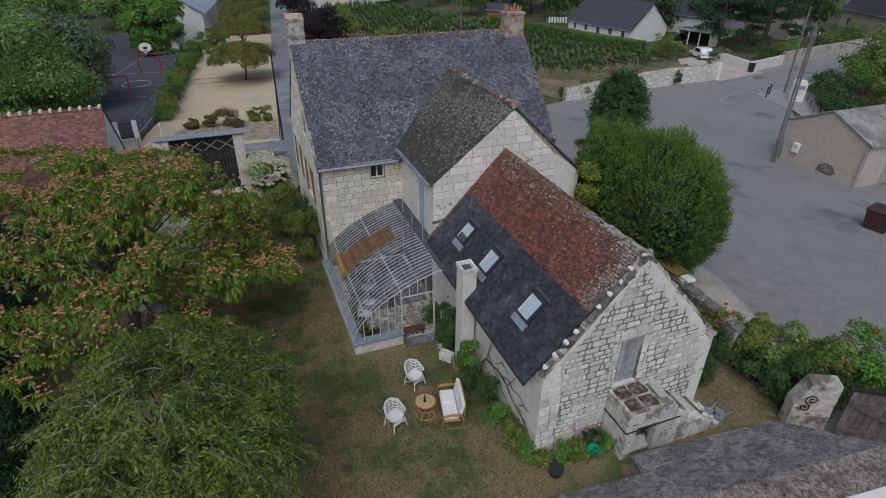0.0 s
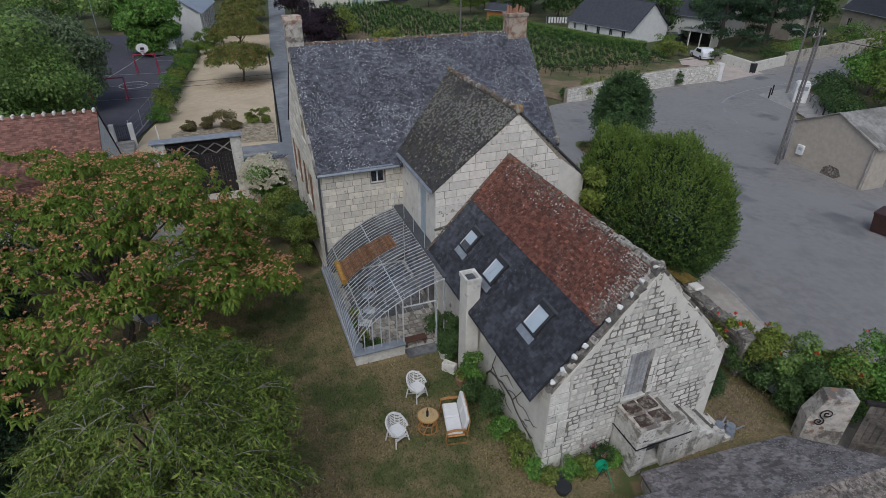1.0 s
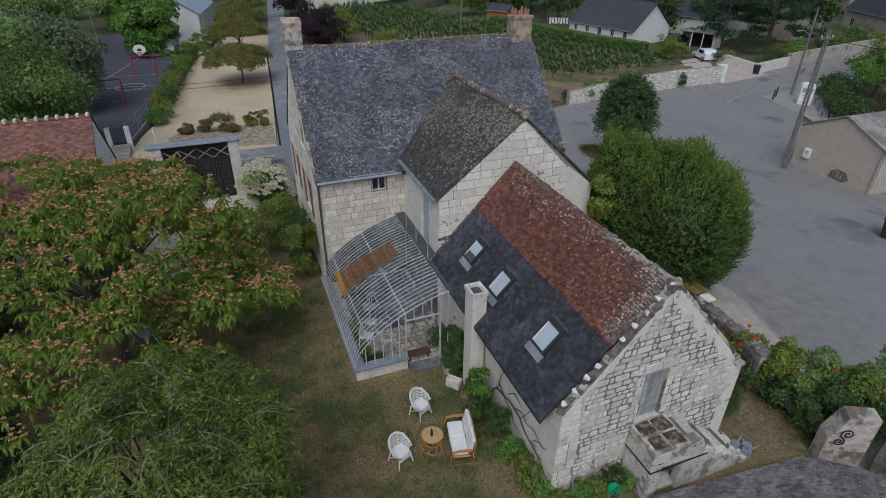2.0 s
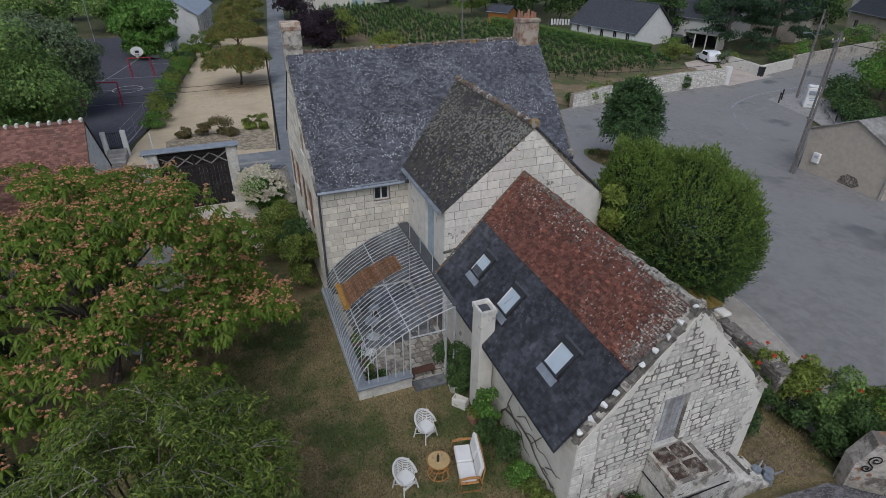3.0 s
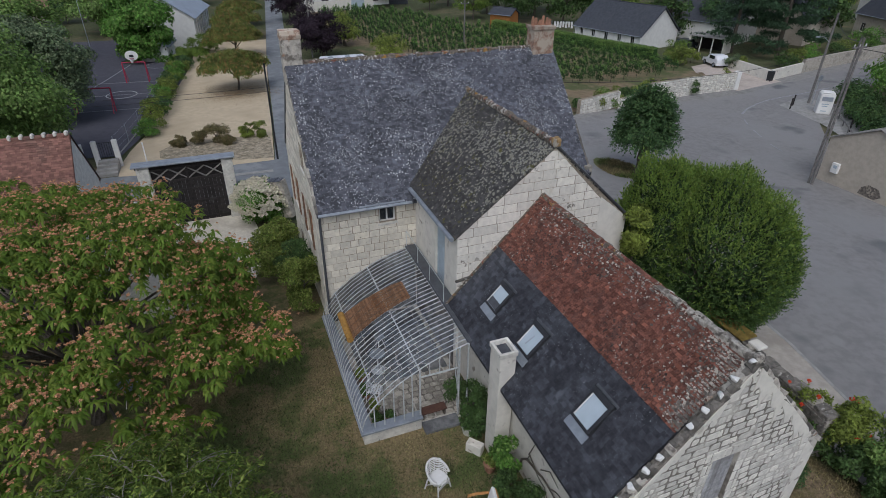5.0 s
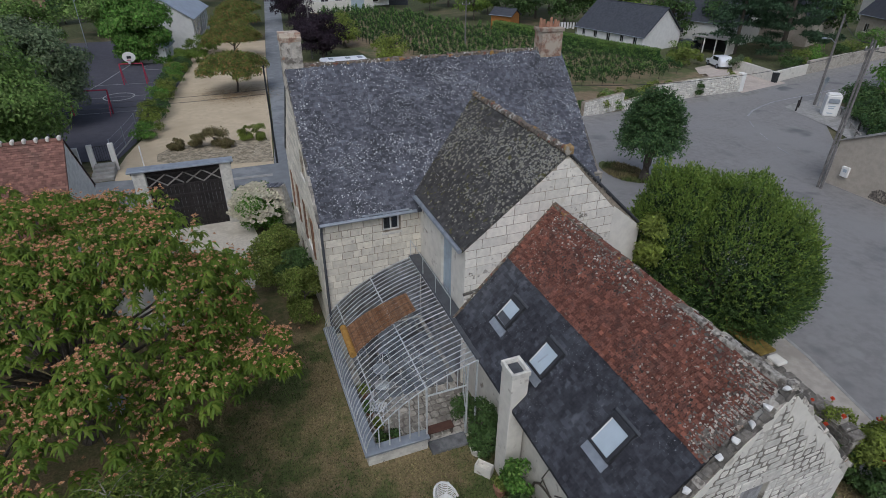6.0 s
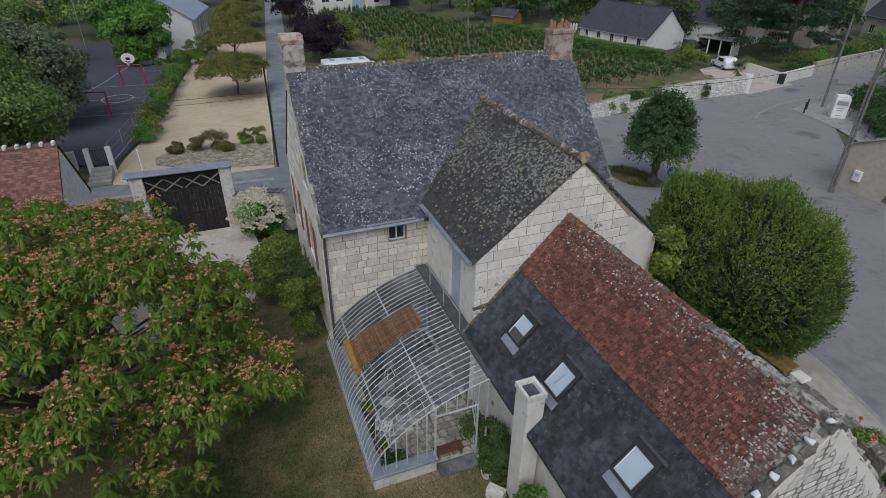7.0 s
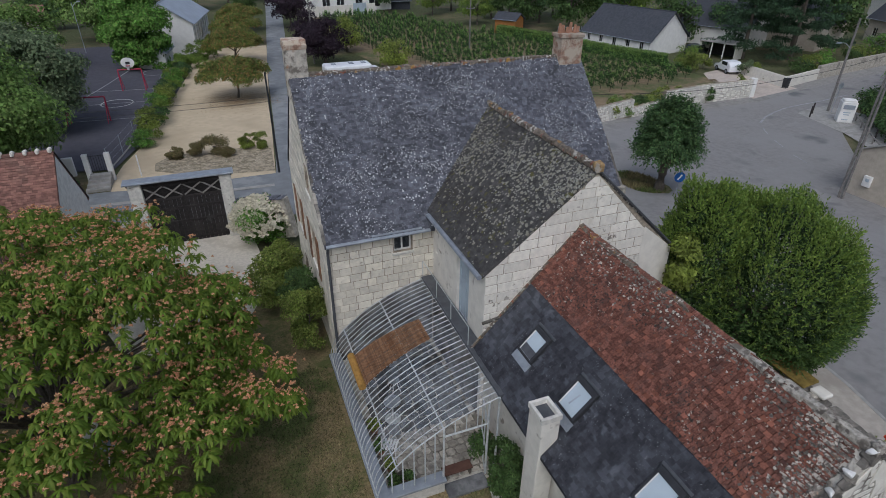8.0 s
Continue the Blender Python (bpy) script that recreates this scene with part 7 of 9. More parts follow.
part("meeting_stile", boxed(-1.97, -1.87, GYY - 0.085, GYY - 0.072, -1.3, 1.86, 0.004), M_DARKWOOD, eg)
yw = thing("yard_wall", (0, 0, 0), "rubble yard wall with slate coping beside the gate", "wall")
part("wall_body", lumpy(boxed(0, 3.3, -0.2, 0.2, -1.6, 0.55, 0.02, pose(0.45, GYY, 0, 0, -12, -40)), 0.03, RW, 3), M_RUBBLE, yw)
for k in range(9):
    part("coping_slate", boxed(k * 0.36, k * 0.36 + 0.33, -0.28, 0.28, 0.55, 0.6 + 0.02 * (k % 2), 0.01, pose(0.45, GYY, 0, 0, -12, -40)), M_SLATE, yw)
lw = thing("low_wall", (0, 0, 0), "low stone wall with scalloped coping beside the gate", "wall")
part("wall_body", lumpy(boxed(-6.0, -4.3, GYY - 0.12, GYY + 0.14, -1.7, 0.1, 0.02), 0.02, RW, 3), M_RUBBLE, lw)
for k in range(9):
    part("coping_tile", rod(bmesh.new(), (-5.95 + k * 0.19, GYY - 0.2, 0.1), (-5.95 + k * 0.19, GYY + 0.2, 0.1), 0.09, 8), M_STONE_GREY, lw)

# ---- small barn behind the silk tree ----
ob_ = thing("small_barn", (0, 0, 0), "small barn with a red tile roof and pale ridge tiles", "barn")
AX, AY, AZ = -5.9, 31.8, 5.2
part("wall", prism(bmesh.new(), [(0, -2), (6.0, -2), (6.0, 2.2), (3.4, AZ - 0.1), (0, 1.9)], (AX, 28.4, 0), (0, 1, 0), UP, 0.4), M_WHITEWASH, ob_, "patched pale gable wall")
part("wall", boxed(-17, AX - 0.4, 28.4, 28.8, -2, 1.9), M_STONE_GREY, ob_)
part("wall", boxed(-17, AX - 0.4, 34.0, 34.4, -2, 2.2), M_STONE_GREY, ob_)
part("wall", boxed(-17.4, -17, 28.4, 34.4, -2, 4.0), M_STONE_GREY, ob_)
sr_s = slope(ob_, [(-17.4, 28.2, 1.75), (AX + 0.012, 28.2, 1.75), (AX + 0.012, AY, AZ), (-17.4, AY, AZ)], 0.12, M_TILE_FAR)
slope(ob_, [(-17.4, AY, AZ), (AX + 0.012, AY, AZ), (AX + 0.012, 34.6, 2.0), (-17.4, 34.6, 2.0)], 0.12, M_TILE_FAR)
tile_field(sr_s, "roof_tile", M_TILE_FAR, (-17.4, 28.2, 1.78), (1, 0, 0), (0, AY - 28.2, AZ - 1.75), 11.51, 5.0, 0.18, 0.11, 0.018, random.Random(5), inside=lambda u, v: u > 3.5)
for k in range(26):
    x = AX - 0.1 - k * 0.42
    part("ridge_tile", rod(bmesh.new(), (x - 0.36, AY, AZ + 0.02), (x, AY, AZ + 0.02), 0.10, 7), M_TILE_FAR, ob_)
    part("ridge_crest", lumpy(boxed(x - 0.07, x + 0.07, AY - 0.12, AY + 0.12, AZ, AZ + 0.2, 0.04), 0.02, RW, 8, k), M_RENDER, ob_, "pale mortar crest between ridge tiles")
part("verge_board", tube(bmesh.new(), [(AX + 0.01, AY, AZ), (AX + 0.01, 34.6, 2.0)], 0.04, 5), M_DARKWOOD, ob_)

# a second small table and a stool in the greenhouse
st2 = thing("side_table", (4.25, 19.3, 0.07), "small round grey metal table in the greenhouse", "table")
part("tabletop", rod(bmesh.new(), (0, 0, 0.55), (0, 0, 0.575), 0.18, 18), M_ZINC, st2)
for k in range(3):
    part("leg", rod(bmesh.new(), (0.05 * math.cos(k * 2.09), 0.05 * math.sin(k * 2.09), 0.55), (0.22 * math.cos(k * 2.09), 0.22 * math.sin(k * 2.09), 0), 0.013, 6), M_FRAME, st2)
gc = thing("greenhouse_chair", (3.45, 17.0, 0.07), "white slatted metal chair in the greenhouse", "chair", turn=60)
for k in range(5):
    part("seat_slat", boxed(-0.2, 0.2, -0.2 + k * 0.085, -0.135 + k * 0.085, 0.43, 0.45, 0.004), M_FRAME, gc)
for k in range(4):
    part("back_slat", boxed(-0.2, 0.2, 0.2, 0.215, 0.52 + k * 0.09, 0.58 + k * 0.09, 0.004), M_FRAME, gc)
for sx in (-0.2, 0.2):
    part("leg", rod(bmesh.new(), (sx, -0.2, 0), (sx, -0.18, 0.44), 0.013, 6), M_FRAME, gc)
    part("leg", rod(bmesh.new(), (sx, 0.24, 0), (sx, 0.2, 0.88), 0.013, 6), M_FRAME, gc)
crate = thing("wooden_crate", (3.4, 15.98, 0.07), "dark wooden crate with tools in the greenhouse corner", "crate", turn=15)
for a in ((-0.25, 0.25, -0.18, -0.16), (-0.25, 0.25, 0.16, 0.18), (-0.25, -0.23, -0.16, 0.16), (0.23, 0.25, -0.16, 0.16)):
    part("side_board", boxed(*a, 0.0, 0.28, 0.004), M_GATEWOOD, crate)
part("base_board", boxed(-0.23, 0.23, -0.16, 0.16, 0.01, 0.03, 0.003), M_GATEWOOD, crate)
# bare earth and a low bush beside the yard steps
drape("earth_patch", [(-10.4, 46.4), (-8.2, 45.6), (-8.15, 43.75), (-10.6, 43.75)], M_EARTH, "bare earth beside the yard steps", 0.045, "earth")
shrub("step_bush", (-8.9, 44.5, gz(-8.9, 44.5)), 1.1, 0.55, 0.1, L_DARK, 188, 1600, "low dark bush beside the yard steps", n=10)
shrub("shade_plant", (6.02, 15.15, 0), 1.7, 0.42, 0.09, L_DARK, 191, 3000, "dark leafy plant between greenhouse and chimney", n=14)
shrub("shade_plant", (5.98, 14.5, 0), 1.15, 0.36, 0.08, L_DARK, 192, 2000, "dark leafy plant between greenhouse and chimney", n=12)


# ---- the north yard: playground, sand, lane ----
def at(x, y, up=0.0):
    return (x, y, gz(x, y) + up)


def flat_line(name, pts, w, material, label, off=0.06):
    """A painted line: a thin raised strip over the ground."""
    bm = bmesh.new()
    rows = []
    for i, (x, y) in enumerate(pts):
        a, b = pts[max(0, i - 1)], pts[min(len(pts) - 1, i + 1)]
        d = Vector((b[0] - a[0], b[1] - a[1], 0)).normalized()
        s = Vector((-d.y, d.x, 0)) * w / 2
        z = gz(x, y) + off
        rows.append([bm.verts.new((x + s.x, y + s.y, z)), bm.verts.new((x - s.x, y - s.y, z))])
    for p, q in zip(rows, rows[1:]):
        bm.faces.new((p[0], p[1], q[1], q[0]))
    bmesh.ops.recalc_face_normals(bm, faces=bm.faces[:])
    ex = bmesh.ops.extrude_face_region(bm, geom=bm.faces[:])
    bmesh.ops.translate(bm, verts=[g for g in ex["geom"] if isinstance(g, bmesh.types.BMVert)], vec=(0, 0, -0.01))
    return solid(name, bm, material, label, "marking", kind="structure")


M_LINE_DIM = mat("faded court paint", (0.30, 0.30, 0.31), 0.8, 0.2, 3, bump=0.05)
flat_line("court_line", [(-13, 71.8), (-4.7, 70.9)], 0.1, M_LINE_DIM, "faded white court line")
flat_line("court_line", [(-13, 60.8), (-6.0, 60.3)], 0.1, M_LINE_DIM, "faded white court line")
flat_line("court_line", [(-13, 66.3), (-5.0, 65.9)], 0.08, M_LINE_DIM, "faded white court line")
flat_line("court_circle", [(-8.5 + 1.35 * math.cos(a * math.pi / 14), 66.1 + 1.45 * math.sin(a * math.pi / 14)) for a in range(29)], 0.1, M_LINE, "white painted court circle")
flat_line("court_circle", [(-5.6 + 1.5 * math.cos(a * math.pi / 14), 79.0 + 1.6 * math.sin(a * math.pi / 14)) for a in range(29)], 0.1, M_LINE_DIM, "white painted court circle")
flat_line("court_edge", [(-12, 68), (-10.6, 73), (-8.4, 82)], 0.12, M_LINE_DIM, "white painted court edge")


def hoop(x0, y0, x1, y1, label, board=True):
    """A goal frame of red tube with a basketball board over its bar."""
    h = thing("ball_goal", at((x0 + x1) / 2, (y0 + y1) / 2), label, "goal", "goals on the playground")
    d = Vector((x1 - x0, y1 - y0, 0)) / 2
    n = Vector((-d.y, d.x, 0)).normalized()
    for s in (-1, 1):
        part("post", rod(bmesh.new(), d * s, d * s + Vector((0, 0, 2.1)), 0.06, 7), M_RED, h)
        part("stay", rod(bmesh.new(), d * s + n * 0.9, d * s + Vector((0, 0, 2.05)), 0.035, 6), M_RED, h)
    part("crossbar", rod(bmesh.new(), -d + Vector((0, 0, 2.1)), d + Vector((0, 0, 2.1)), 0.06, 7), M_RED, h)
    if board:
        bd = bmesh.new()
        bmesh.ops.create_cone(bd, cap_ends=True, segments=20, radius1=0.62, radius2=0.62, depth=0.04, matrix=Matrix.Translation((0, 0, 2.75)) @ d.to_track_quat("X", "Z").to_matrix().to_4x4() @ pose(0, 0, 0, 90, 0, 0) @ Matrix.Diagonal((1, 0.8, 1, 1)))
        b = part("backboard", bd, M_WHITE, h, "white rounded backboard")
        part("rim", tube(bmesh.new(), [Vector((0.2 * math.cos(a * math.pi / 8), 0.2 * math.sin(a * math.pi / 8), 2.5)) - n * 0.25 for a in range(17)], 0.02, 5), M_RED, b)
        part("board_mark", boxed(-0.2, 0.2, -0.045, -0.03, 2.6, 2.85), M_DARK, b)
        part("net", rod(bmesh.new(), Vector((0, 0, 2.12)) - n * 0.25, Vector((0, 0, 2.48)) - n * 0.25, 0.1, 9, 0.19), M_WHITE, b)
    return h


hoop(-8.45, 71.1, -6.3, 70.85, "red tube goal with a white basketball board")
hoop(-8.4, 60.1, -11.4, 60.4, "red tube goal standing across the playground", False)

# playground fence
fence = thing("mesh_fence", (0, 0, 0), "thin grey wire mesh fence round the playground", "fence")
fp = [(-7.15, 47.7), (-6.6, 50.5), (-6.06, 53.9), (-5.5, 58.5), (-5.0, 64), (-4.6, 70)]
for i, (x, y) in enumerate(fp):
    part("post", rod(bmesh.new(), at(x, y), at(x, y, 1.5), 0.03, 6), M_ZINC, fence)
    if i:
        for up in (0.1, 0.5, 0.9, 1.45):
            part("wire", rod(bmesh.new(), at(*fp[i - 1], up), at(x, y, up), 0.008, 4), M_ZINC, fence)
        part("kerb", rod(bmesh.new(), at(*fp[i - 1], 0.05), at(x, y, 0.05), 0.07, 5), M_CONCRETE, fence)
for i in range(15):
    s = i / 14
    x, y = -5.3 + 2.3 * s + 0.25 * math.sin(i * 2.1), 51.5 + 27 * s
    shrub("yard_hedge_bush", at(x, y), 1.5 + 0.5 * ((i * 7) % 3) / 2, 0.95, 0.16, (L_BRIGHT, L_CHERRY, L_BAY, L_YELLOW, L_ROUND)[(i * 3) % 5], 200 + i, 1500, "bushy green shrub beside the playground fence", group="shrubs along the fence", n=10)
for i, (x, y) in enumerate(((-1.2, 80), (-0.6, 84), (-1.6, 83), (0.6, 86))):
    shrub("yard_hedge_bush", at(x, y), 2.3, 1.3, 0.2, L_BAY, 230 + i, 1500, "grey green shrub beside the playground", group="shrubs along the fence", n=10)

# steps and little white gate
st = thing("yard_steps", (0, 0, 0), "four pale stone steps up to a small gate", "steps")
for i in range(4):
    part("step", boxed(-8.1 + 0.07 * i, -6.75 + 0.02 * i, 43.9 + 0.34 * i, 45.4, gz(-7.5, 44) - 0.05, gz(-7.5, 44) + 0.17 * (i + 1), 0.015), M_CONCRETE, st)
sg_ = thing("small_gate", at(-7.35, 45.55), "small gate between two white painted posts", "gate")
for x in (-0.62, 0.62):
    part("post", boxed(x - 0.16, x + 0.16, -0.14, 0.14, 0, 1.9, 0.02), M_WHITE, sg_)
for k in range(7):
    part("bar", rod(bmesh.new(), (-0.42 + k * 0.14, 0, 0.7), (-0.42 + k * 0.14, 0, 1.8), 0.015, 5), M_DARK, sg_)
for z in (0.75, 1.75):
    part("rail", rod(bmesh.new(), (-0.46, 0, z), (0.46, 0, z), 0.018, 5), M_DARK, sg_)
sgn = thing("white_post", at(-5.1, 45.6), "thin white marker post beside the bed", "post")
part("post_body", boxed(-0.04, 0.04, -0.04, 0.04, 0, 1.5, 0.01), M_WHITE, sgn)
sg2 = thing("low_white_wall", at(-10.3, 47.4), "low white wall beside the playground", "wall")
part("wall_body", boxed(-1.2, 1.2, -0.15, 0.15, -0.1, 1.2, 0.02), M_WHITE, sg2)

for i, (x, y, h, r, mt) in enumerate(((-3.0, 48.3, 1.0, 0.65, L_HEATH), (-1.7, 48.4, 1.1, 0.6, L_HEATH), (-0.4, 48.2, 1.5, 1.0, L_HEATH), (1.9, 48.8, 1.3, 0.55, L_YELLOW), (2.8, 48.6, 1.4, 0.65, L_CHERRY), (0.4, 47.6, 0.7, 0.5, L_HEATH))):
    shrub("bed_shrub", at(x, y), h * 0.9, r, 0.10, mt, 250 + i, 3600, "low dry looking shrub in the gravel bed", group="shrubs in the gravel bed", n=12)

# row of low spreading trees along the lane
for i, (x, y, h, r) in enumerate(((2.2, 64.2, 4.0, 3.1), (3.1, 80.5, 4.3, 3.2), (4.3, 93.5, 4.2, 3.2), (5.5, 106, 4.2, 3.3))):
    rng = np.random.default_rng(300 + i)
    t = thing("spreading_tree", at(x, y), "low spreading tree with rusty flowering crown", "tree", "trees along the lane")
    part("trunk", trunk_mesh((0, 0, -0.1), (0.1, 0, 1.7), 0.13, random.Random(i), 7, r * 0.6), M_BARK, t)
    blobs = []
    for k in range(26):
        a, q = k * 2.399, r * 0.92 * math.sqrt((k + .5) / 26)
        blobs.append((math.cos(a) * q, math.sin(a) * q, h - 0.75 - 0.12 * q * q + rng.uniform(-.3, .25), 0.85, 0.85, 0.75))
    p, nr = blob_points(blobs, 24000 if i < 2 else 12000, rng)
    v, f = leaf_cloud(p, nr + np.array([0, 0, 0.6]), 0.2 if i < 2 else 0.27, rng, 0.45, 0.9)
    part("crown", leaf_mesh("crown", v, f, L_BROWN), L_BROWN, t)

# poles and cables
def pole(x, y, h, r, label, lamp=None, double=0.0, material=None, cross=()):
    p = thing("utility_pole", at(x, y), label, "pole")
    if double:
        for s in (-1, 1):
            part("shaft", rod(bmesh.new(), (0, s * double, -0.2), (0, s * 0.09, h), r, 9, r * 0.75), material or M_POLE, p)
    else:
        part("shaft", rod(bmesh.new(), (0, 0, -0.2), (0, 0, h), r, 9, r * 0.7), material or M_POLE, p)
    for z in cross:
        part("crossarm", boxed(-0.6, 0.6, -0.05, 0.05, z, z + 0.1, 0.01), material or M_POLE, p)
        for k in (-0.5, 0, 0.5):
            part("insulator", rod(bmesh.new(), (k, 0, z + 0.1), (k, 0, z + 0.25), 0.04, 6), M_WHITE, p)
    if lamp:
        e = Vector(lamp)
        a = part("arm", tube(bmesh.new(), [(0, 0, e.z - 0.6), (e.x * 0.5, e.y * 0.5, e.z - 0.1), e], 0.03, 6), M_ZINC, p)
        part("lamp_head", boxed(e.x - 0.3, e.x + 0.1, e.y - 0.12, e.y + 0.12, e.z - 0.08, e.z + 0.06, 0.03), M_ZINC, p)
    return p


def cable(name, a, b, sag, r=0.02):
    a, b = Vector(a), Vector(b)
    c = thing(name, (0, 0, 0), "thin dark overhead cable between poles", "cable", "overhead cables")
    part("wire", tube(bmesh.new(), [a.lerp(b, k / 12) - Vector((0, 0, sag * 4 * (k / 12) * (1 - k / 12))) for k in range(13)], r, 4), M_WIRE, c)


pole(37.4, 28.1, 9.6, 0.085, "tall twin legged wooden utility pole beside the garage", double=0.13, cross=(9.0,))
pole(56.2, 43.5, 8.6, 0.13, "grey wooden utility pole with a street lamp", lamp=(-1.9, -0.2, 6.6))
pole(3.45, 43.2, 6.6, 0.075, "slim dark utility pole beside the lane", material=M_DARK)
pole(32.8, 78.3, 8.2, 0.11, "wooden utility pole in the vineyard", cross=(7.6, 5.9))
pole(12.0, 78, 6.5, 0.1, "short utility pole behind the house")
pole(16.2, 118, 8.5, 0.12, "utility pole beside the lane")
pole(-14.7, 93.8, 6.2, 0.05, "slim grey lamp post beside the playground", lamp=(0.9, 0, 6.2), material=M_ZINC)
cable("cable", at(37.4, 28.1, 9.4), at(56.2, 43.5, 8.4), 0.6)
cable("cable", at(37.4, 28.1, 9.0), (60, 5, 6), 0.8)
cable("cable", at(37.4, 28.1, 9.2), (14, 26, 7.2), 0.7, 0.012)
cable("cable", at(3.45, 43.2, 4.8), (-22, 46, 3.6), 0.4, 0.012)
cable("cable", at(3.45, 43.2, 5.1), (-22, 46.3, 3.9), 0.4, 0.012)
cable("cable", at(12.0, 78, 6.0), at(16.2, 118, 8.0), 1.0)

# ---- buildings in the distance ----
def far_house(name, corner, turn, length, width, eave, ridge, wall_m, roof_m, label, windows=(), category="house", overhang=0.3, gable_windows=(), chimney_at=None, base=-0.3):
    """A gabled house: local x along the ridge from the corner, y across."""
    h = thing(name, at(*corner), label, category, turn=turn)
    part("wall", prism(bmesh.new(), [(0, base), (length, base), (length, eave), (0, eave)], (0, 0, 0), (1, 0, 0), UP, 0.3, [w[:4] for w in windows]), wall_m, h)
    part("wall", boxed(0, length, width - 0.3, width, base, eave), wall_m, h)
    g = [(0, base), (width - 0.6, base), (width - 0.6, eave), (width / 2 - 0.3, ridge - 0.12), (0, eave)]
    part("gable", prism(bmesh.new(), g, (length, 0.3, 0), (0, 1, 0), UP, 0.3, [w[:4] for w in gable_windows]), wall_m, h)
    part("gable", prism(bmesh.new(), g, (0.3, 0.3, 0), (0, 1, 0), UP, 0.3), wall_m, h)
    k = (ridge - eave) / (width / 2)
    e = eave - overhang * k
    r1 = slope(h, [(-overhang, -overhang, e), (length + overhang, -overhang, e), (length + overhang, width / 2, ridge), (-overhang, width / 2, ridge)], 0.14, roof_m)
    slope(h, [(-overhang, width / 2, ridge), (length + overhang, width / 2, ridge), (length + overhang, width + overhang, e), (-overhang, width + overhang, e)], 0.14, roof_m)
    part("ridge_cap", rod(bmesh.new(), (-overhang, width / 2, ridge), (length + overhang, width / 2, ridge), 0.09, 6), roof_m, h)
    part("gutter", rod(bmesh.new(), (-overhang, -overhang - 0.06, e - 0.05), (length + overhang, -overhang - 0.06, e - 0.05), 0.06, 6), M_ZINC, h)
    for w in windows:
        wn_ = window(h, (w[0], 0, w[2]), (1, 0, 0), w[1] - w[0], w[3] - w[2], 0.12, (1, 0), 0.06)
        if len(w) > 4:
            for s in (-1, 1):
                x = w[0] - 0.5 if s < 0 else w[1]
                part("shutter", boxed(x + 0.02, x + 0.48, -0.05, -0.01, w[2], w[3], 0.005), M_WHITE, h)
    for w in gable_windows:
        window(h, (length, 0.3 + w[0], w[2]), (0, 1, 0), w[1] - w[0], w[3] - w[2], 0.12, (1, 0), 0.06)
    if chimney_at:
        chimney(h, chimney_at - 0.35, chimney_at + 0.35, width / 2 - 0.3, width / 2 + 0.3, ridge - 0.6, ridge + 0.9, M_RENDER, "small pale chimney")
    return h, r1


# white bungalow beyond the vineyard; the front runs north from its south corner
WINS = [(1.0, 1.6, 0.9, 2.0, 1), (3.2, 3.9, 0.9, 2.0, 1), (5.6, 6.3, 0.1, 2.05), (8.0, 8.7, 0.9, 2.0, 1), (10.3, 11.0, 0.1, 2.05, 1)]
bung, _ = far_house("bungalow", (53.67, 82.99), -74.2, 12.0, 9.0, 2.25, 5.6, M_WHITE, M_SLATE_FAR, "white bungalow with a dark slate roof and shutters", WINS)
# school: long pale block with a zinc roof
sw = [(1.0 + 1.75 * i, 2.0 + 1.75 * i, 1.0, 3.2) for i in range(7)]
far_house("school_building", (-1.2, 88.9), 81, 12.8, 7.0, 3.9, 6.2, M_WHITE, M_ZINC_ROOF, "pale school building with tall windows and a zinc roof", sw, "school")
far_house("school_annex", (-4.6, 81.0), 81, 4.2, 3.0, 1.9, 2.6, M_WHITE, M_ZINC_ROOF, "small white annex beside the school", [(0.8, 1.5, 0.2, 1.7), (2.2, 2.9, 0.2, 1.7)], "school")
far_house("white_house", (21, 124), 12, 16, 8, 4.6, 7.0, M_WHITE, M_SLATE_FAR, "white two storey house with large windows", [(1, 2.6, 0.4, 2.6), (4, 5.6, 0.4, 2.6), (8, 9.6, 0.4, 2.6), (11, 13.6, 0.4, 2.6)])
far_house("slate_house", (69, 84), -70, 14, 8, 3.0, 6.0, M_WHITE, M_SLATE_FAR, "low house with a slate roof behind trees", [(1, 2.4, 0.8, 2.2), (4, 5.4, 0.8, 2.2)])
far_house("gabled_house", (78, 92), -50, 10, 8, 4.0, 7.5, M_WHITE, M_SLATE_FAR, "grey roofed house with wide windows", [(1, 2.8, 1.2, 3.2), (4, 5.8, 1.2, 3.2)])
far_house("stone_cottage", (92, 78), -160, 12, 7.5, 3.6, 7.0, M_RENDER_BEIGE, M_SLATE_FAR, "beige stone cottage with a slate roof", [(1.5, 2.6, 0.8, 2.1)])
far_house("stone_cottage", (101, 72), -110, 12, 7.5, 3.6, 7.4, M_RENDER_BEIGE, M_SLATE_FAR, "beige stone cottage with a slate roof", [(1.5, 2.6, 0.8, 2.1)])
far_house("large_house", (118, 84), -120, 16, 9, 5.5, 9.5, M_RENDER, M_SLATE_FAR, "large pale house with a tall slate roof", [(1.5, 2.6, 0.8, 2.1), (4.5, 5.6, 0.8, 2.1)])
far_house("far_shed", (-38, 110), 8, 16, 6, 2.6, 3.8, M_RENDER_BEIGE, M_TILE_FAR, "long low shed with a rusty roof", category="shed")
far_house("garden_shed", (45.8, 97.2), -55, 3.8, 3.0, 2.4, 3.2, mat("orange stained wood", (0.40, 0.17, 0.05), 0.7, 0.15, 6), M_SLATE_FAR, "orange wooden garden shed with a grey roof", category="shed")
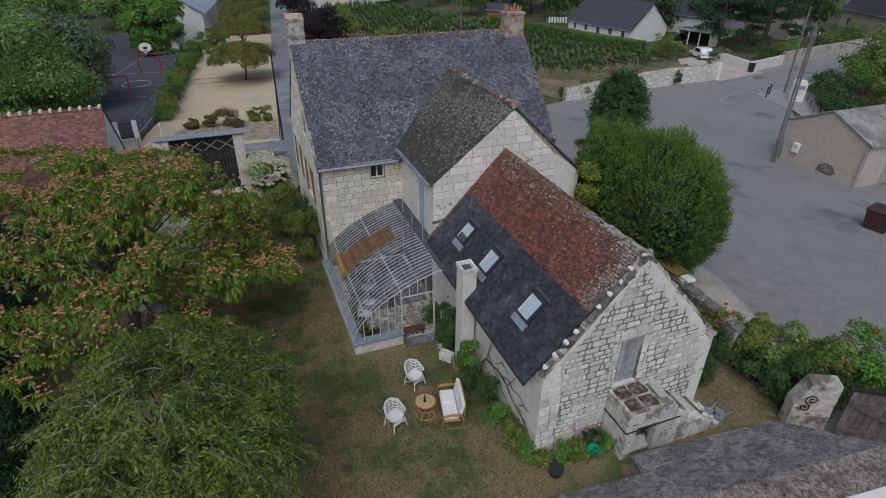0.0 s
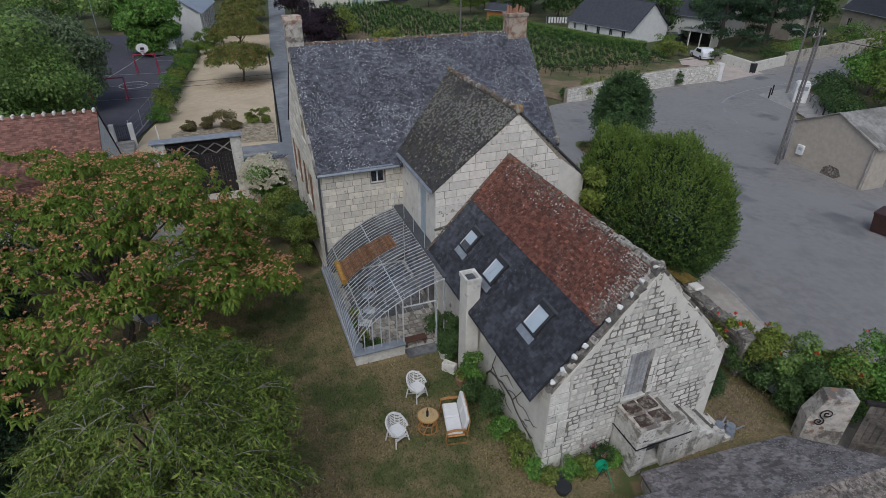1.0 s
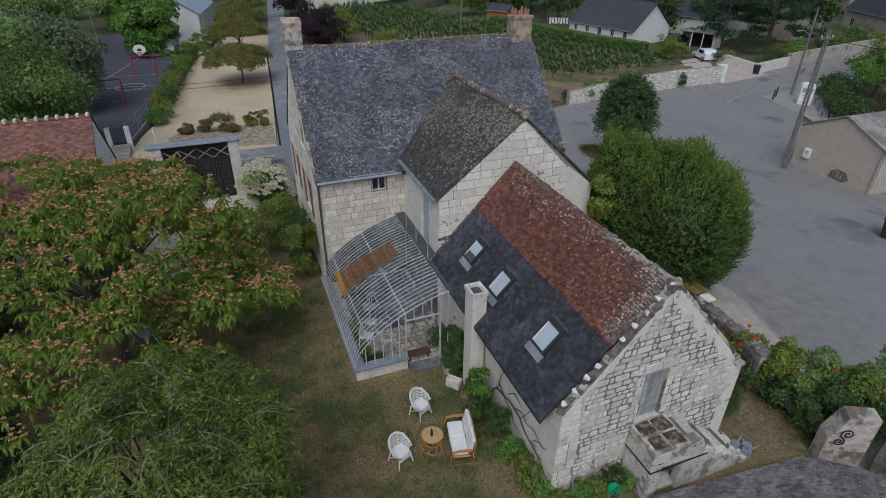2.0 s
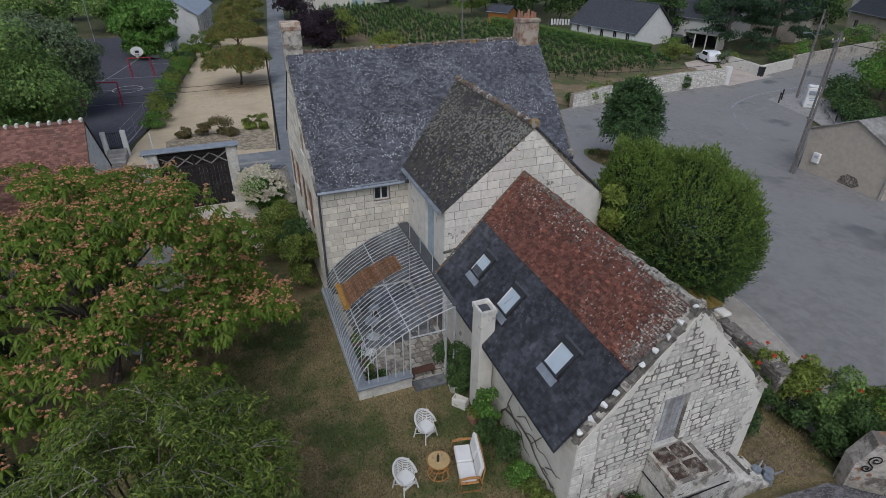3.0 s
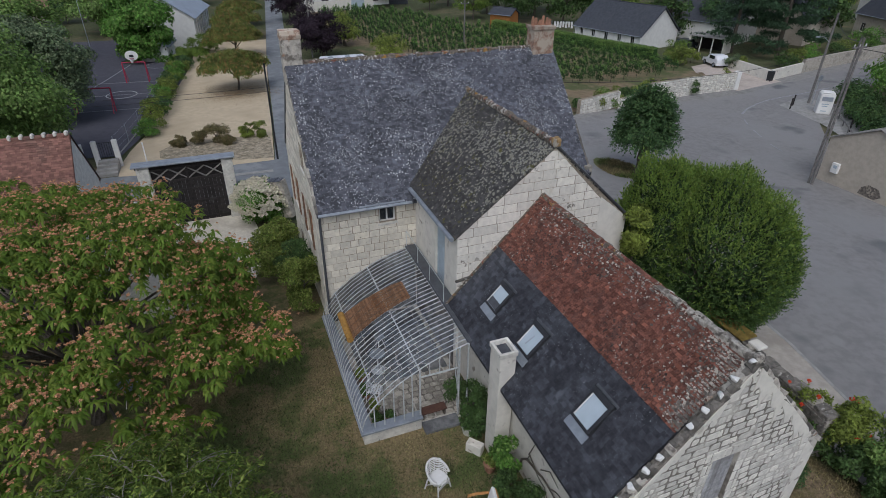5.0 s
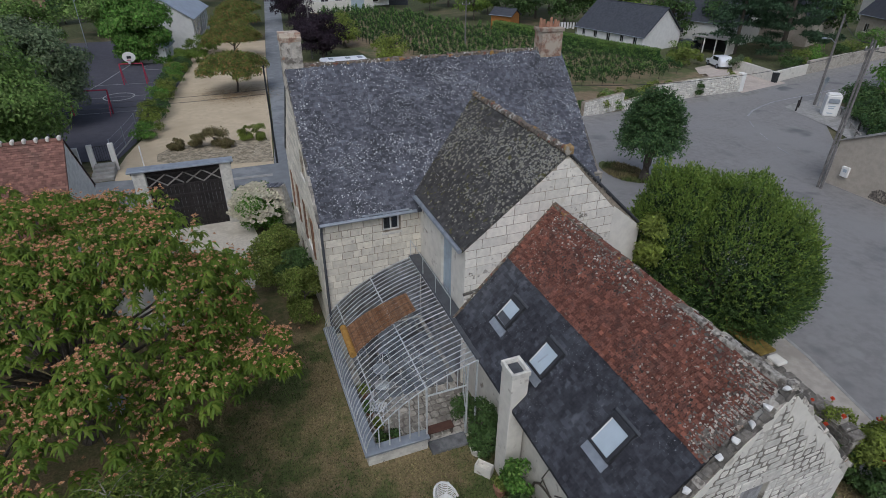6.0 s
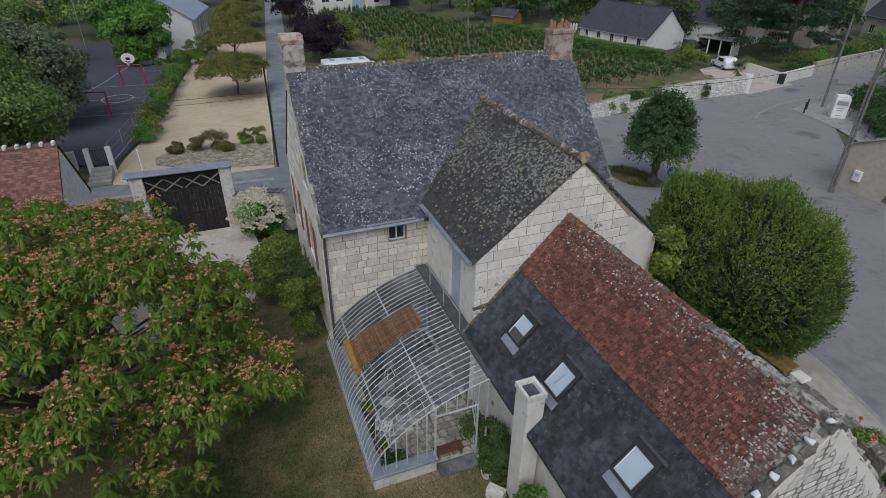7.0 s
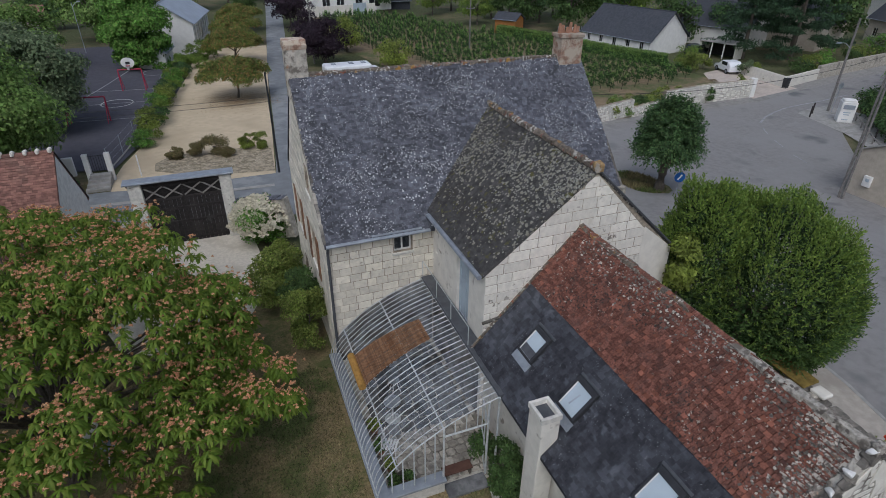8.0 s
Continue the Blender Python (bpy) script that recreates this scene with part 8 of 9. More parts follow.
far_house("summer_house", (37, 131), 0, 5, 4, 1.8, 3.6, M_SLATE_FAR, M_SLATE_FAR, "dark slate roofed pavilion beside the white house", category="pavilion")
fw = thing("white_wall", (0, 0, 0), "long pale garden wall with blue gate behind the vineyard", "wall")
part("wall_body", boxed(0, 15, -0.15, 0.15, -0.2, 1.7, 0.02, pose(17, 117.6, gz(20, 118), 0, 0, 14)), M_RENDER, fw)
part("gate_leaf", boxed(10.2, 13, -0.2, -0.16, 0, 1.9, 0.01, pose(17, 117.6, gz(20, 118), 0, 0, 14)), M_SHUTTER, fw, "blue grey gate")

# garage with a corrugated roof
gar = thing("garage", at(38.9, 22.7), "beige rendered garage with a corrugated fibre cement roof", "garage")
GW, GE, GR = 6.1, 3.05, 4.45
part("gable", prism(bmesh.new(), [(0, -0.4), (GW, -0.4), (GW, GE), (GW - 3.1, GR - 0.05), (0, GE)], (0, GW, 0), (0, -1, 0), UP, 0.25), M_RENDER_BEIGE, gar, "beige rendered gable with a damp stain")
part("wall", boxed(0.25, 14, 0, 0.25, -0.4, GE - 0.05), M_RENDER_BEIGE, gar)
part("wall", boxed(0.25, 14, GW - 0.25, GW, -0.4, GE - 0.05), M_RENDER_BEIGE, gar)
part("gable", boxed(13.75, 14, 0.25, GW - 0.25, -0.4, GE), M_RENDER_BEIGE, gar)
for sgn_, y0 in ((1, 0.0), (-1, GW)):
    vs, fs = [], []
    nx = 160
    for i in range(nx + 1):
        x = -0.15 + i * 14.3 / nx
        dz = 0.045 * math.sin(i * math.pi / 2)
        for yy, zz in ((y0 - sgn_ * 0.25, GE - 0.1), (3.1, GR + 0.02)):
            vs += [(x, yy, zz + dz), (x, yy, zz + dz - 0.03)]
    for i in range(nx):
        k = i * 4
        fs += [(k, k + 4, k + 6, k + 2), (k + 1, k + 3, k + 7, k + 5), (k, k + 1, k + 5, k + 4)]
    part("roof", raw("roof", vs, fs, M_FIBRO), M_FIBRO, gar, "grey corrugated sheets with lichen")
part("verge", tube(bmesh.new(), [(-0.1, -0.2, GE - 0.08), (-0.1, 3.1, GR + 0.04), (-0.1, GW + 0.2, GE - 0.08)], 0.06, 5), M_FIBRO, gar)
part("downpipe", rod(bmesh.new(), (-0.08, 0.1, 0), (-0.08, 0.1, GE - 0.1), 0.05, 7), M_CONCRETE, gar)
part("garage_door", boxed(2.2, 4.8, -0.04, -0.005, 0, 2.3, 0.01), M_CONCRETE, gar)
mb = part("meter_box", boxed(-0.2, -0.005, 4.75, 5.25, 0.85, 1.55, 0.02), M_WHITE, gar, "white electric meter box")
part("label_plate", boxed(-0.215, -0.203, 4.85, 5.1, 1.2, 1.4, 0.002), M_SHUTTER, mb)
part("damp_stain", prism(bmesh.new(), [(0, 0), (1.1, -0.05), (1.5, 0.25), (1.2, 0.7), (0.5, 0.75), (0.1, 0.45)], (-0.004, 3.1, 0.15), (0, -1, 0), UP, 0.01), mat("flaking damp render", (0.16, 0.14, 0.12), 0.95, 0.4, 8, (0.34, 0.30, 0.24), 4, 0.5, 0.6), gar)

# clothes bank, bins, signs
cb = thing("collection_container", at(54.4, 40.6), "white steel clothes collection container beside the hedge", "container", turn=-42)
bm = boxed(-0.62, 0.62, -0.55, 0.55, 0.05, 1.95, 0.05)
box(bm, -0.55, 0.55, -0.48, 0.48, 1.95, 2.1, 0.06)
part("container_body", bm, M_WHITE, cb)
part("hatch", boxed(-0.45, 0.45, -0.62, -0.56, 1.3, 1.7, 0.02), M_ZINC, cb, "grey tilting hatch")
for z, w in ((0.95, 0.35), (0.75, 0.28), (0.3, 0.3)):
    part("text_bar", boxed(-w, w - 0.1, -0.56, -0.552, z, z + 0.09), M_SHUTTER, cb)
part("notice", boxed(0.625, 0.635, -0.25, 0.15, 0.7, 1.1), M_SHUTTER, cb)


def wheelie(x, y, w, h, material, label, turn, lid=True):
    b = thing("waste_container", at(x, y), label, "bin", turn=turn)
    bm = bmesh.new()
    bmesh.ops.create_cone(bm, cap_ends=True, segments=4, radius1=w * 0.62, radius2=w * 0.72, depth=h * 0.8, matrix=pose(0, 0, 0.12 + h * 0.4, 0, 0, 45))
    part("bin_body", bm, material, b)
    part("lid", boxed(-w * 0.55, w * 0.55, -w * 0.55, w * 0.55, 0.12 + h * 0.8, 0.12 + h * 0.92, 0.04), material, b)
    for sx in (-1, 1):
        for sy in (-1, 1):
            part("wheel", rod(bmesh.new(), (sx * w * 0.36, sy * w * 0.36 - 0.03, 0.08), (sx * w * 0.36, sy * w * 0.36 + 0.03, 0.08), 0.08, 9), M_DARK, b)
    return b


wheelie(33.6, 17.6, 1.25, 1.3, M_PLASTIC_BROWN, "brown four wheeled waste container on the square", 15)
wheelie(60.2, 51.9, 0.55, 1.1, M_DARK, "black wheeled bin against the pale wall", 10)
sgn3 = thing("road_sign", at(26.4, 31.2), "round blue road sign with a white arrow", "sign", turn=-20)
part("sign_post", rod(bmesh.new(), (0, 0, 0), (0, 0, 1.3), 0.03, 7), M_ZINC, sgn3)
bd = rod(bmesh.new(), (0, -0.03, 1.1), (0, -0.05, 1.1), 0.34, 20)
dsk = part("disc", bd, mat("blue sign enamel", (0.02, 0.11, 0.36), 0.4, 0.05, 3, bump=0), sgn3)
part("arrow", boxed(-0.05, 0.05, -0.062, -0.054, -0.2, 0.2, 0.0, pose(0, 0, 1.1, 0, 35, 0)), M_WHITE, dsk)
sgn4 = thing("road_sign", at(56.5, 43.3), "small round road sign on the lamp pole", "sign")
part("disc", rod(bmesh.new(), (-0.25, -0.2, 2.6), (-0.25, -0.23, 2.6), 0.3, 16), M_ZINC, sgn4)
part("sign_post", rod(bmesh.new(), (-0.25, -0.15, 0), (-0.25, -0.15, 2.9), 0.03, 7), M_ZINC, sgn4)
for i, (x, y) in enumerate(((52.6, 42.6), (53.9, 43.4), (47.5, 31.3), (51.5, 35.6))):
    bl = thing("bollard", at(x, y), "dark wooden roadside post", "bollard", "roadside posts")
    part("post_body", rod(bmesh.new(), (0, 0, -0.1), (0, 0, 1.1), 0.07, 8), M_DARKWOOD, bl)
gr_ = thing("guard_rail", (0, 0, 0), "low pale wooden rail beside the hedge", "rail")
for i in range(6):
    x, y = 55.6 - i * 1.6, 40.2 - i * 1.65
    part("post", rod(bmesh.new(), at(x, y), at(x, y, 0.6), 0.06, 7), M_OLDWOOD, gr_)
part("rail", rod(bmesh.new(), at(56.5, 41.1, 0.5), at(47.2, 31.5, 0.5), 0.06, 7), M_OLDWOOD, gr_)
flat_line("road_marking", [(46.7, 42.9), (48.6, 44.1), (50.8, 45.0), (53, 45.7), (55, 46.0), (58.8, 46.4), (64, 47.2)], 0.2, M_LINE_DIM, "worn white edge line on the road", 0.045)
for a, b in (((45.6, 41.6), (44.6, 40.2)), ((43.8, 38.8), (43.0, 37.2)), ((42.2, 35.6), (41.7, 34.0))):
    flat_line("road_marking", [a, b], 0.1, M_LINE_DIM, "faded white dash on the road", 0.045)

# walls along the road
vw = thing("vineyard_wall", (0, 0, 0), "pale rubble wall along the vineyard", "wall")
vp = [(30.6, 46.6), (36, 48.1), (41, 49.6), (47, 50.3), (53.2, 50.4)]
for i, ((ax, ay), (bx, by)) in enumerate(zip(vp, vp[1:])):
    d = Vector((bx - ax, by - ay, 0))
    an = math.degrees(math.atan2(d.y, d.x))
    z = gz((ax + bx) / 2, (ay + by) / 2)
    hgt = (1.5, 1.0, 1.85, 1.85)[i]
    wl2 = part("wall_body", lumpy(boxed(0, d.length, -0.2, 0.2, -0.4, hgt, 0, pose(ax, ay, z, 0, 0, an)), 0.03, RW, 1), M_MORTAR_PALE, vw)
    m = pose(ax, ay, z, 0, 0, an)
    stone_face(wl2, [(0, 0), (d.length, 0), (d.length, hgt), (0, hgt)], m @ Vector((0, -0.2, 0)), d, UP, 0.22, (0.25, 0.35, 0.5), M_STONE_GREY, RW, rough=0.2, proud=0.03, limit=70)
part("end_pier", boxed(53.0, 53.6, 50.1, 50.75, -2.7, -0.5, 0.03), M_WHITE, vw, "white end pier")
pw = thing("pale_wall", (0, 0, 0), "pale rendered boundary wall along the road", "wall")
pp = [(57.2, 63.8), (61.2, 59.0), (60.2, 52.0), (67.3, 53.7)]
for (ax, ay), (bx, by) in zip(pp[1:], pp[2:]):
    d = Vector((bx - ax, by - ay, 0))
    part("wall_body", boxed(0, d.length, -0.12, 0.12, -0.3, 1.25, 0.02, pose(ax, ay, gz(ax, ay), 0, 0, math.degrees(math.atan2(d.y, d.x)))), M_RENDER, pw)
sw_ = thing("stone_wall", (0, 0, 0), "long grey stone wall along the road", "wall")
for (ax, ay), (bx, by) in zip([(67.4, 53.8), (76, 55.4)], [(76, 55.4), (96, 58.6)]):
    d = Vector((bx - ax, by - ay, 0))
    part("wall_body", lumpy(boxed(0, d.length, -0.15, 0.15, -0.3, 1.6, 0.02, pose(ax, ay, gz(ax, ay), 0, 0, math.degrees(math.atan2(d.y, d.x)))), 0.04, RW, 1), M_RUBBLE, sw_)
cp = thing("carport", at(66.8, 68.3), "low flat roofed carport with open bays", "carport", turn=-70)
part("roof", boxed(-2.6, 2.6, -1.5, 1.6, 2.0, 2.15, 0.02), M_CONCRETE, cp)
for x in (-2.5, -0.8, 0.9, 2.5):
    part("post", boxed(x - 0.07, x + 0.07, -1.4, -1.26, 0, 2.0, 0.01), M_RENDER, cp)
part("side_wall", boxed(-2.5, -2.35, -1.25, 1.5, 0, 2.0, 0.01), M_RENDER, cp)
part("side_wall", boxed(2.35, 2.5, -1.25, 1.5, 0, 2.0, 0.01), M_RENDER, cp)
part("back_wall", boxed(-2.5, 2.5, 1.5, 1.6, 0, 2.0), M_DARKWOOD, cp)


def car(name, x, y, turn, paint, label, length=4.1, category="car"):
    c = thing(name, at(x, y, 0.02), label, category, turn=turn)
    L = length
    bm = prism(bmesh.new(), [(-L / 2, 0.3), (L / 2, 0.3), (L / 2, 0.75), (L / 2 - 0.9, 0.92), (L / 2 - 1.5, 1.42), (-L / 2 + 0.6, 1.45), (-L / 2, 0.95)], (0, -0.82, 0), (1, 0, 0), UP, 1.64)
    bmesh.ops.bevel(bm, geom=bm.edges[:], offset=0.05, segments=2, affect="EDGES")
    part("body", bm, paint, c, smooth=False)
    part("window", boxed(-L / 2 + 0.7, L / 2 - 1.6, -0.835, -0.825, 0.95, 1.35, 0.0), M_DARKGLASS, c)
    part("window", boxed(-L / 2 + 0.7, L / 2 - 1.6, 0.825, 0.835, 0.95, 1.35, 0.0), M_DARKGLASS, c)
    part("windscreen", boxed(-0.03, 0.03, -0.7, 0.7, -0.28, 0.28, 0, pose(L / 2 - 1.19, 0, 1.19, 0, -50, 0)), M_DARKGLASS, c)
    for sx in (-1, 1):
        for sy in (-1, 1):
            w = part("wheel", rod(bmesh.new(), (sx * L * 0.31, sy * 0.66, 0.31), (sx * L * 0.31, sy * 0.84, 0.31), 0.31, 14), M_DARK, c)
            part("rim", rod(bmesh.new(), (sx * L * 0.31, sy * 0.841, 0.31), (sx * L * 0.31, sy * 0.85, 0.31), 0.19, 12), M_ZINC, w)
    return c


M_CARDARK = mat("dark car paint", (0.02, 0.025, 0.035), 0.3, 0.05, 2, bump=0, spec=0.6)
M_CARWHITE = mat("white car paint", (0.75, 0.76, 0.78), 0.3, 0.03, 2, bump=0, spec=0.6)
car("parked_car", 64.8, 70.8, 20, M_CARDARK, "dark parked car beside the carport")
car("parked_car", 60.4, 60.6, 75, M_CARWHITE, "white parked car on the driveway", 3.5)
van = thing("camper_van", at(13.5, 65.3, 0.02), "white camper van parked behind the house", "van", turn=0)
part("body", boxed(-2.6, 2.2, -1.1, 1.1, 0.4, 2.3, 0.12), M_CARWHITE, van)
part("cab", boxed(2.35, 3.2, -1.0, 1.0, 0.4, 1.8, 0.2), M_CARWHITE, van)
for x in (-1.6, 0.2, 1.5):
    part("roof_hatch", boxed(x - 0.25, x + 0.25, -0.3, 0.3, 2.3, 2.38, 0.03), M_ZINC, van)
part("window", boxed(-1.2, 0.6, -1.115, -1.105, 1.3, 1.85), M_DARKGLASS, van)
for sx in (-1.7, 2.2):
    for sy in (-1, 1):
        part("wheel", rod(bmesh.new(), (sx, sy * 0.9, 0.35), (sx, sy * 1.08, 0.35), 0.35, 14), M_DARK, van)

# ---- vineyard ----
VPOLY = [(29.5, 57.5), (37.6, 56.6), (47, 57.4), (53, 58.2), (54.3, 66), (51.3, 73), (47.8, 86), (44, 93.5), (39.5, 102), (37, 114), (28.5, 118), (19.2, 115.5), (18.2, 92), (23.4, 73.5)]
D = Vector((0.15, -0.989, 0)).normalized()
Nn = Vector((0.989, 0.15, 0)).normalized()
vr = np.random.default_rng(77)
for i in range(20):
    c = Vector((36, 85, 0)) + Nn * (-19 + i * 2.1)
    ts = []
    for (ax, ay), (bx, by) in zip(VPOLY, VPOLY[1:] + VPOLY[:1]):
        # crossing of the row's line with the field's edge
        e = Vector((bx - ax, by - ay, 0))
        den = D.x * e.y - D.y * e.x
        if abs(den) < 1e-6:
            continue
        k = ((ax - c.x) * e.y - (ay - c.y) * e.x) / den
        s = ((ax - c.x) * D.y - (ay - c.y) * D.x) / den
        if 0 <= s <= 1:
            ts.append(k)
    if len(ts) < 2 or max(ts) - min(ts) < 4:
        continue
    t0, t1 = min(ts), max(ts)
    row = thing("vine_row", at(c.x, c.y), "row of bushy green grapevines on low stocks", "vines", "vine rows")
    o = Vector(at(c.x, c.y))
    blobs, bm = [], bmesh.new()
    k = t0 + vr.uniform(0.2, 0.8)
    while k < t1:
        p = Vector(at(c.x + D.x * k, c.y + D.y * k)) - o
        w = vr.uniform(0.75, 1.2)
        p += Nn * vr.normal(0, 0.07)
        blobs.append((p.x, p.y, p.z + 0.85 * w, 0.16 * w, 0.70 * w, 0.66 * w))
        rod(bm, p - Vector((0, 0, 0.05)), p + Vector((0.05, 0, 0.8)), 0.04, 4)
        k += vr.uniform(1.1, 1.35)
    pts, nr = blob_points(blobs, len(blobs) * 190, vr, 0.5, 0.6)
    pts[:, 2] += np.abs(vr.normal(0, 0.10, len(pts))) ** 1.2
    # pale shoots stand up over darker leaves; lit tops, shaded sides put into colour
    pale_leaf = nr[:, 2] > 0.45
    v, f = leaf_cloud(pts[~pale_leaf], nr[~pale_leaf], 0.15, vr, 0.7, 0.2, spread=0.4)
    tagged(part("foliage", leaf_mesh("foliage", v, f, L_VINESHADE), L_VINESHADE, row), kind="stuff")
    v, f = leaf_cloud(pts[pale_leaf] + np.array([0, 0, 0.08]), nr[pale_leaf] + np.array([0, 0, 0.1]), 0.15, vr, 0.6, -0.8, spread=0.4)
    tagged(part("young_growth", leaf_mesh("young_growth", v, f, L_VINE), L_VINE, row, "pale upward vine leaves, lit tone put into their colour"), kind="stuff")
    tagged(part("vine_stock", bm, M_BARK, row), kind="stuff")


def hedge(name, pts, w, h, leaf, material, seed, density, label):
    """A clipped hedge: leaves over the faces of a long box, over a dark core."""
    rng = np.random.default_rng(seed)
    top = thing(name, (0, 0, 0), label, "hedge")
    P, N = [], []
    for (ax, ay), (bx, by) in zip(pts, pts[1:]):
        d = np.array([bx - ax, by - ay])
        ln = np.linalg.norm(d)
        d /= ln
        nn = np.array([-d[1], d[0]])
        m = int(ln * density)
        t, a, b = rng.uniform(0, ln, m), rng.uniform(-1, 1, m), rng.uniform(0, 1, m)
        up = rng.random(m) < 0.45
        off = np.where(up, a * w / 2, np.sign(a) * w / 2) + rng.normal(0, 0.05, m)
        z = np.where(up, h, b * h) + rng.normal(0, 0.06, m)
        x, y = ax + d[0] * t + nn[0] * off, ay + d[1] * t + nn[1] * off
        P.append(np.stack([x, y, np.array([gz(p, q) for p, q in zip(x, y)]) + z], 1))
        N.append(np.stack([np.where(up, 0, np.sign(a) * nn[0]), np.where(up, 0, np.sign(a) * nn[1]), np.where(up, 1.0, 0.3)], 1))
        core = boxed(0, ln, -w / 2 + 0.1, w / 2 - 0.1, -0.1, h - 0.1, 0.05, pose(ax, ay, gz((ax + bx) / 2, (ay + by) / 2), 0, 0, math.degrees(math.atan2(d[1], d[0]))))
        part("branch_core", core, L_VINESHADE, top)
    v, f = leaf_cloud(np.concatenate(P), np.concatenate(N), leaf, rng, 0.6, 0.0, spread=0.5)
    part("foliage", leaf_mesh("foliage", v, f, material), material, top)


hedge("clipped_hedge", [(55.8, 66.6), (52.9, 73), (49.1, 86.9), (46, 96)], 1.2, 1.35, 0.16, L_LEAFY, 81, 700, "long clipped dark green hedge before the bungalow")
line = thing("washing_line", (0, 0, 0), "white laundry hanging on a washing line", "laundry")
for i in range(7):
    x = 53.7 + i * 0.42
    part("cloth", lumpy(boxed(x, x + 0.36, 89.3 - i * 0.2, 89.34 - i * 0.2, gz(x, 89) + 0.7 + 0.1 * (i % 2), gz(x, 89) + 1.7), 0.02, RW, 3, i), M_WHITE, line)
part("cord", rod(bmesh.new(), at(53.4, 89.5, 1.72), at(56.8, 87.9, 1.72), 0.015, 4), M_WIRE, line)
for x, y in ((53.4, 89.5), (56.8, 87.9)):
    part("post", rod(bmesh.new(), at(x, y), at(x, y, 1.8), 0.04, 6), M_ZINC, line)
for i, (x, y, h, r, mt) in enumerate(((31.5, 47.8, 1.0, 0.7, L_DARK), (37.2, 49.6, 1.7, 1.1, L_CHERRY), (38.6, 49.9, 1.5, 1.0, L_DARK), (47.2, 50.2, 1.7, 0.6, L_DARK), (56.5, 63.5, 2.2, 1.3, L_CHERRY), (58.2, 65.5, 3.0, 1.5, L_BAY), (58.6, 62.8, 2.0, 0.9, L_YELLOW), (53.6, 52.2, 2.0, 0.8, L_CHERRY),
                                       (56, 62, 2.4, 1.2, L_CHERRY), (49.5, 52, 1.1, 0.8, L_YELLOW), (33.6, 47.9, 1.5, 0.9, L_CHERRY), (35.2, 48.4, 1.9, 1.1, L_LEAFY), (40.1, 49.9, 1.8, 1.1, L_CHERRY), (41.4, 50.1, 2.1, 0.9, L_YELLOW), (43.6, 50.4, 1.9, 0.7, L_CHERRY), (60.9, 58.3, 2.0, 0.9, L_GREYGREEN), (61.6, 57.6, 1.6, 0.7, L_CHERRY))):
    shrub("roadside_shrub", at(x, y), h, r, 0.18, mt, 420 + i, 1400, "leafy shrub beside the vineyard wall", group="shrubs beside the vineyard", n=12)

# ---- trees further off ----
def big(name, x, y, h, r, mt, seed, count, leaf, label, rz=None, n=46, tr=0.25, clump=None):
    return tree(name, at(x, y), h, (r, r, rz or h * 0.42), leaf, mt, seed, count, label, trunk_r=tr, n_clumps=n, clump=clump, spread=0.5)


big("acacia_tree", -12.6, 45.5, 9.6, 4.2, L_LEAFY, 501, 34000, 0.22, "tall bushy green tree beside the steps", 4.6)
big("acacia_tree", -15.5, 39.5, 8.5, 4.2, L_LEAFY, 502, 30000, 0.22, "tall bushy green tree beside the small barn", 4.2)
big("whitebeam_tree", -12.2, 58.5, 8.8, 3.8, L_GREYGREEN, 503, 24000, 0.24, "dense grey green tree beside the playground", 4.2)
big("chestnut_tree", -7.3, 82.2, 10.4, 3.3, L_BRIGHT, 504, 34000, 0.34, "tall bright green chestnut tree beside the school", 6.3, 90)
big("garden_tree", -20, 66, 8.5, 4.8, L_LEAFY, 505, 16000, 0.32, "broad green garden tree", 4.0)
big("garden_tree", -22, 52, 9.0, 5.0, L_LEAFY, 506, 18000, 0.3, "broad green garden tree", 4.3)
big("garden_tree", -19, 84, 7.5, 4.5, L_LEAFY, 507, 9000, 0.35, "broad green garden tree", 3.6)
big("garden_tree", -14, 103, 8.5, 4.5, L_LEAFY, 508, 9000, 0.4, "broad green garden tree", 4.0)
big("plum_tree", 13.2, 77, 5.6, 2.6, L_PURPLE, 509, 9000, 0.24, "dark purple leaved plum tree beside the lane", 2.6)
big("plum_tree", 12.8, 84, 5.2, 2.2, L_PURPLE, 510, 7000, 0.26, "dark purple leaved plum tree beside the lane", 2.4)
big("plum_tree", 13.6, 108, 6.5, 3.2, L_PURPLE, 511, 6000, 0.32, "dark purple leaved plum tree beside the lane", 3.0)
big("young_tree", 17.5, 84, 4.2, 2.0, L_YELLOW, 512, 5000, 0.22, "light green young tree beside the vineyard", 2.0)
big("young_tree", 20.5, 72.5, 3.2, 2.0, L_YELLOW, 513, 5000, 0.2, "light green young tree beside the vineyard", 1.6)


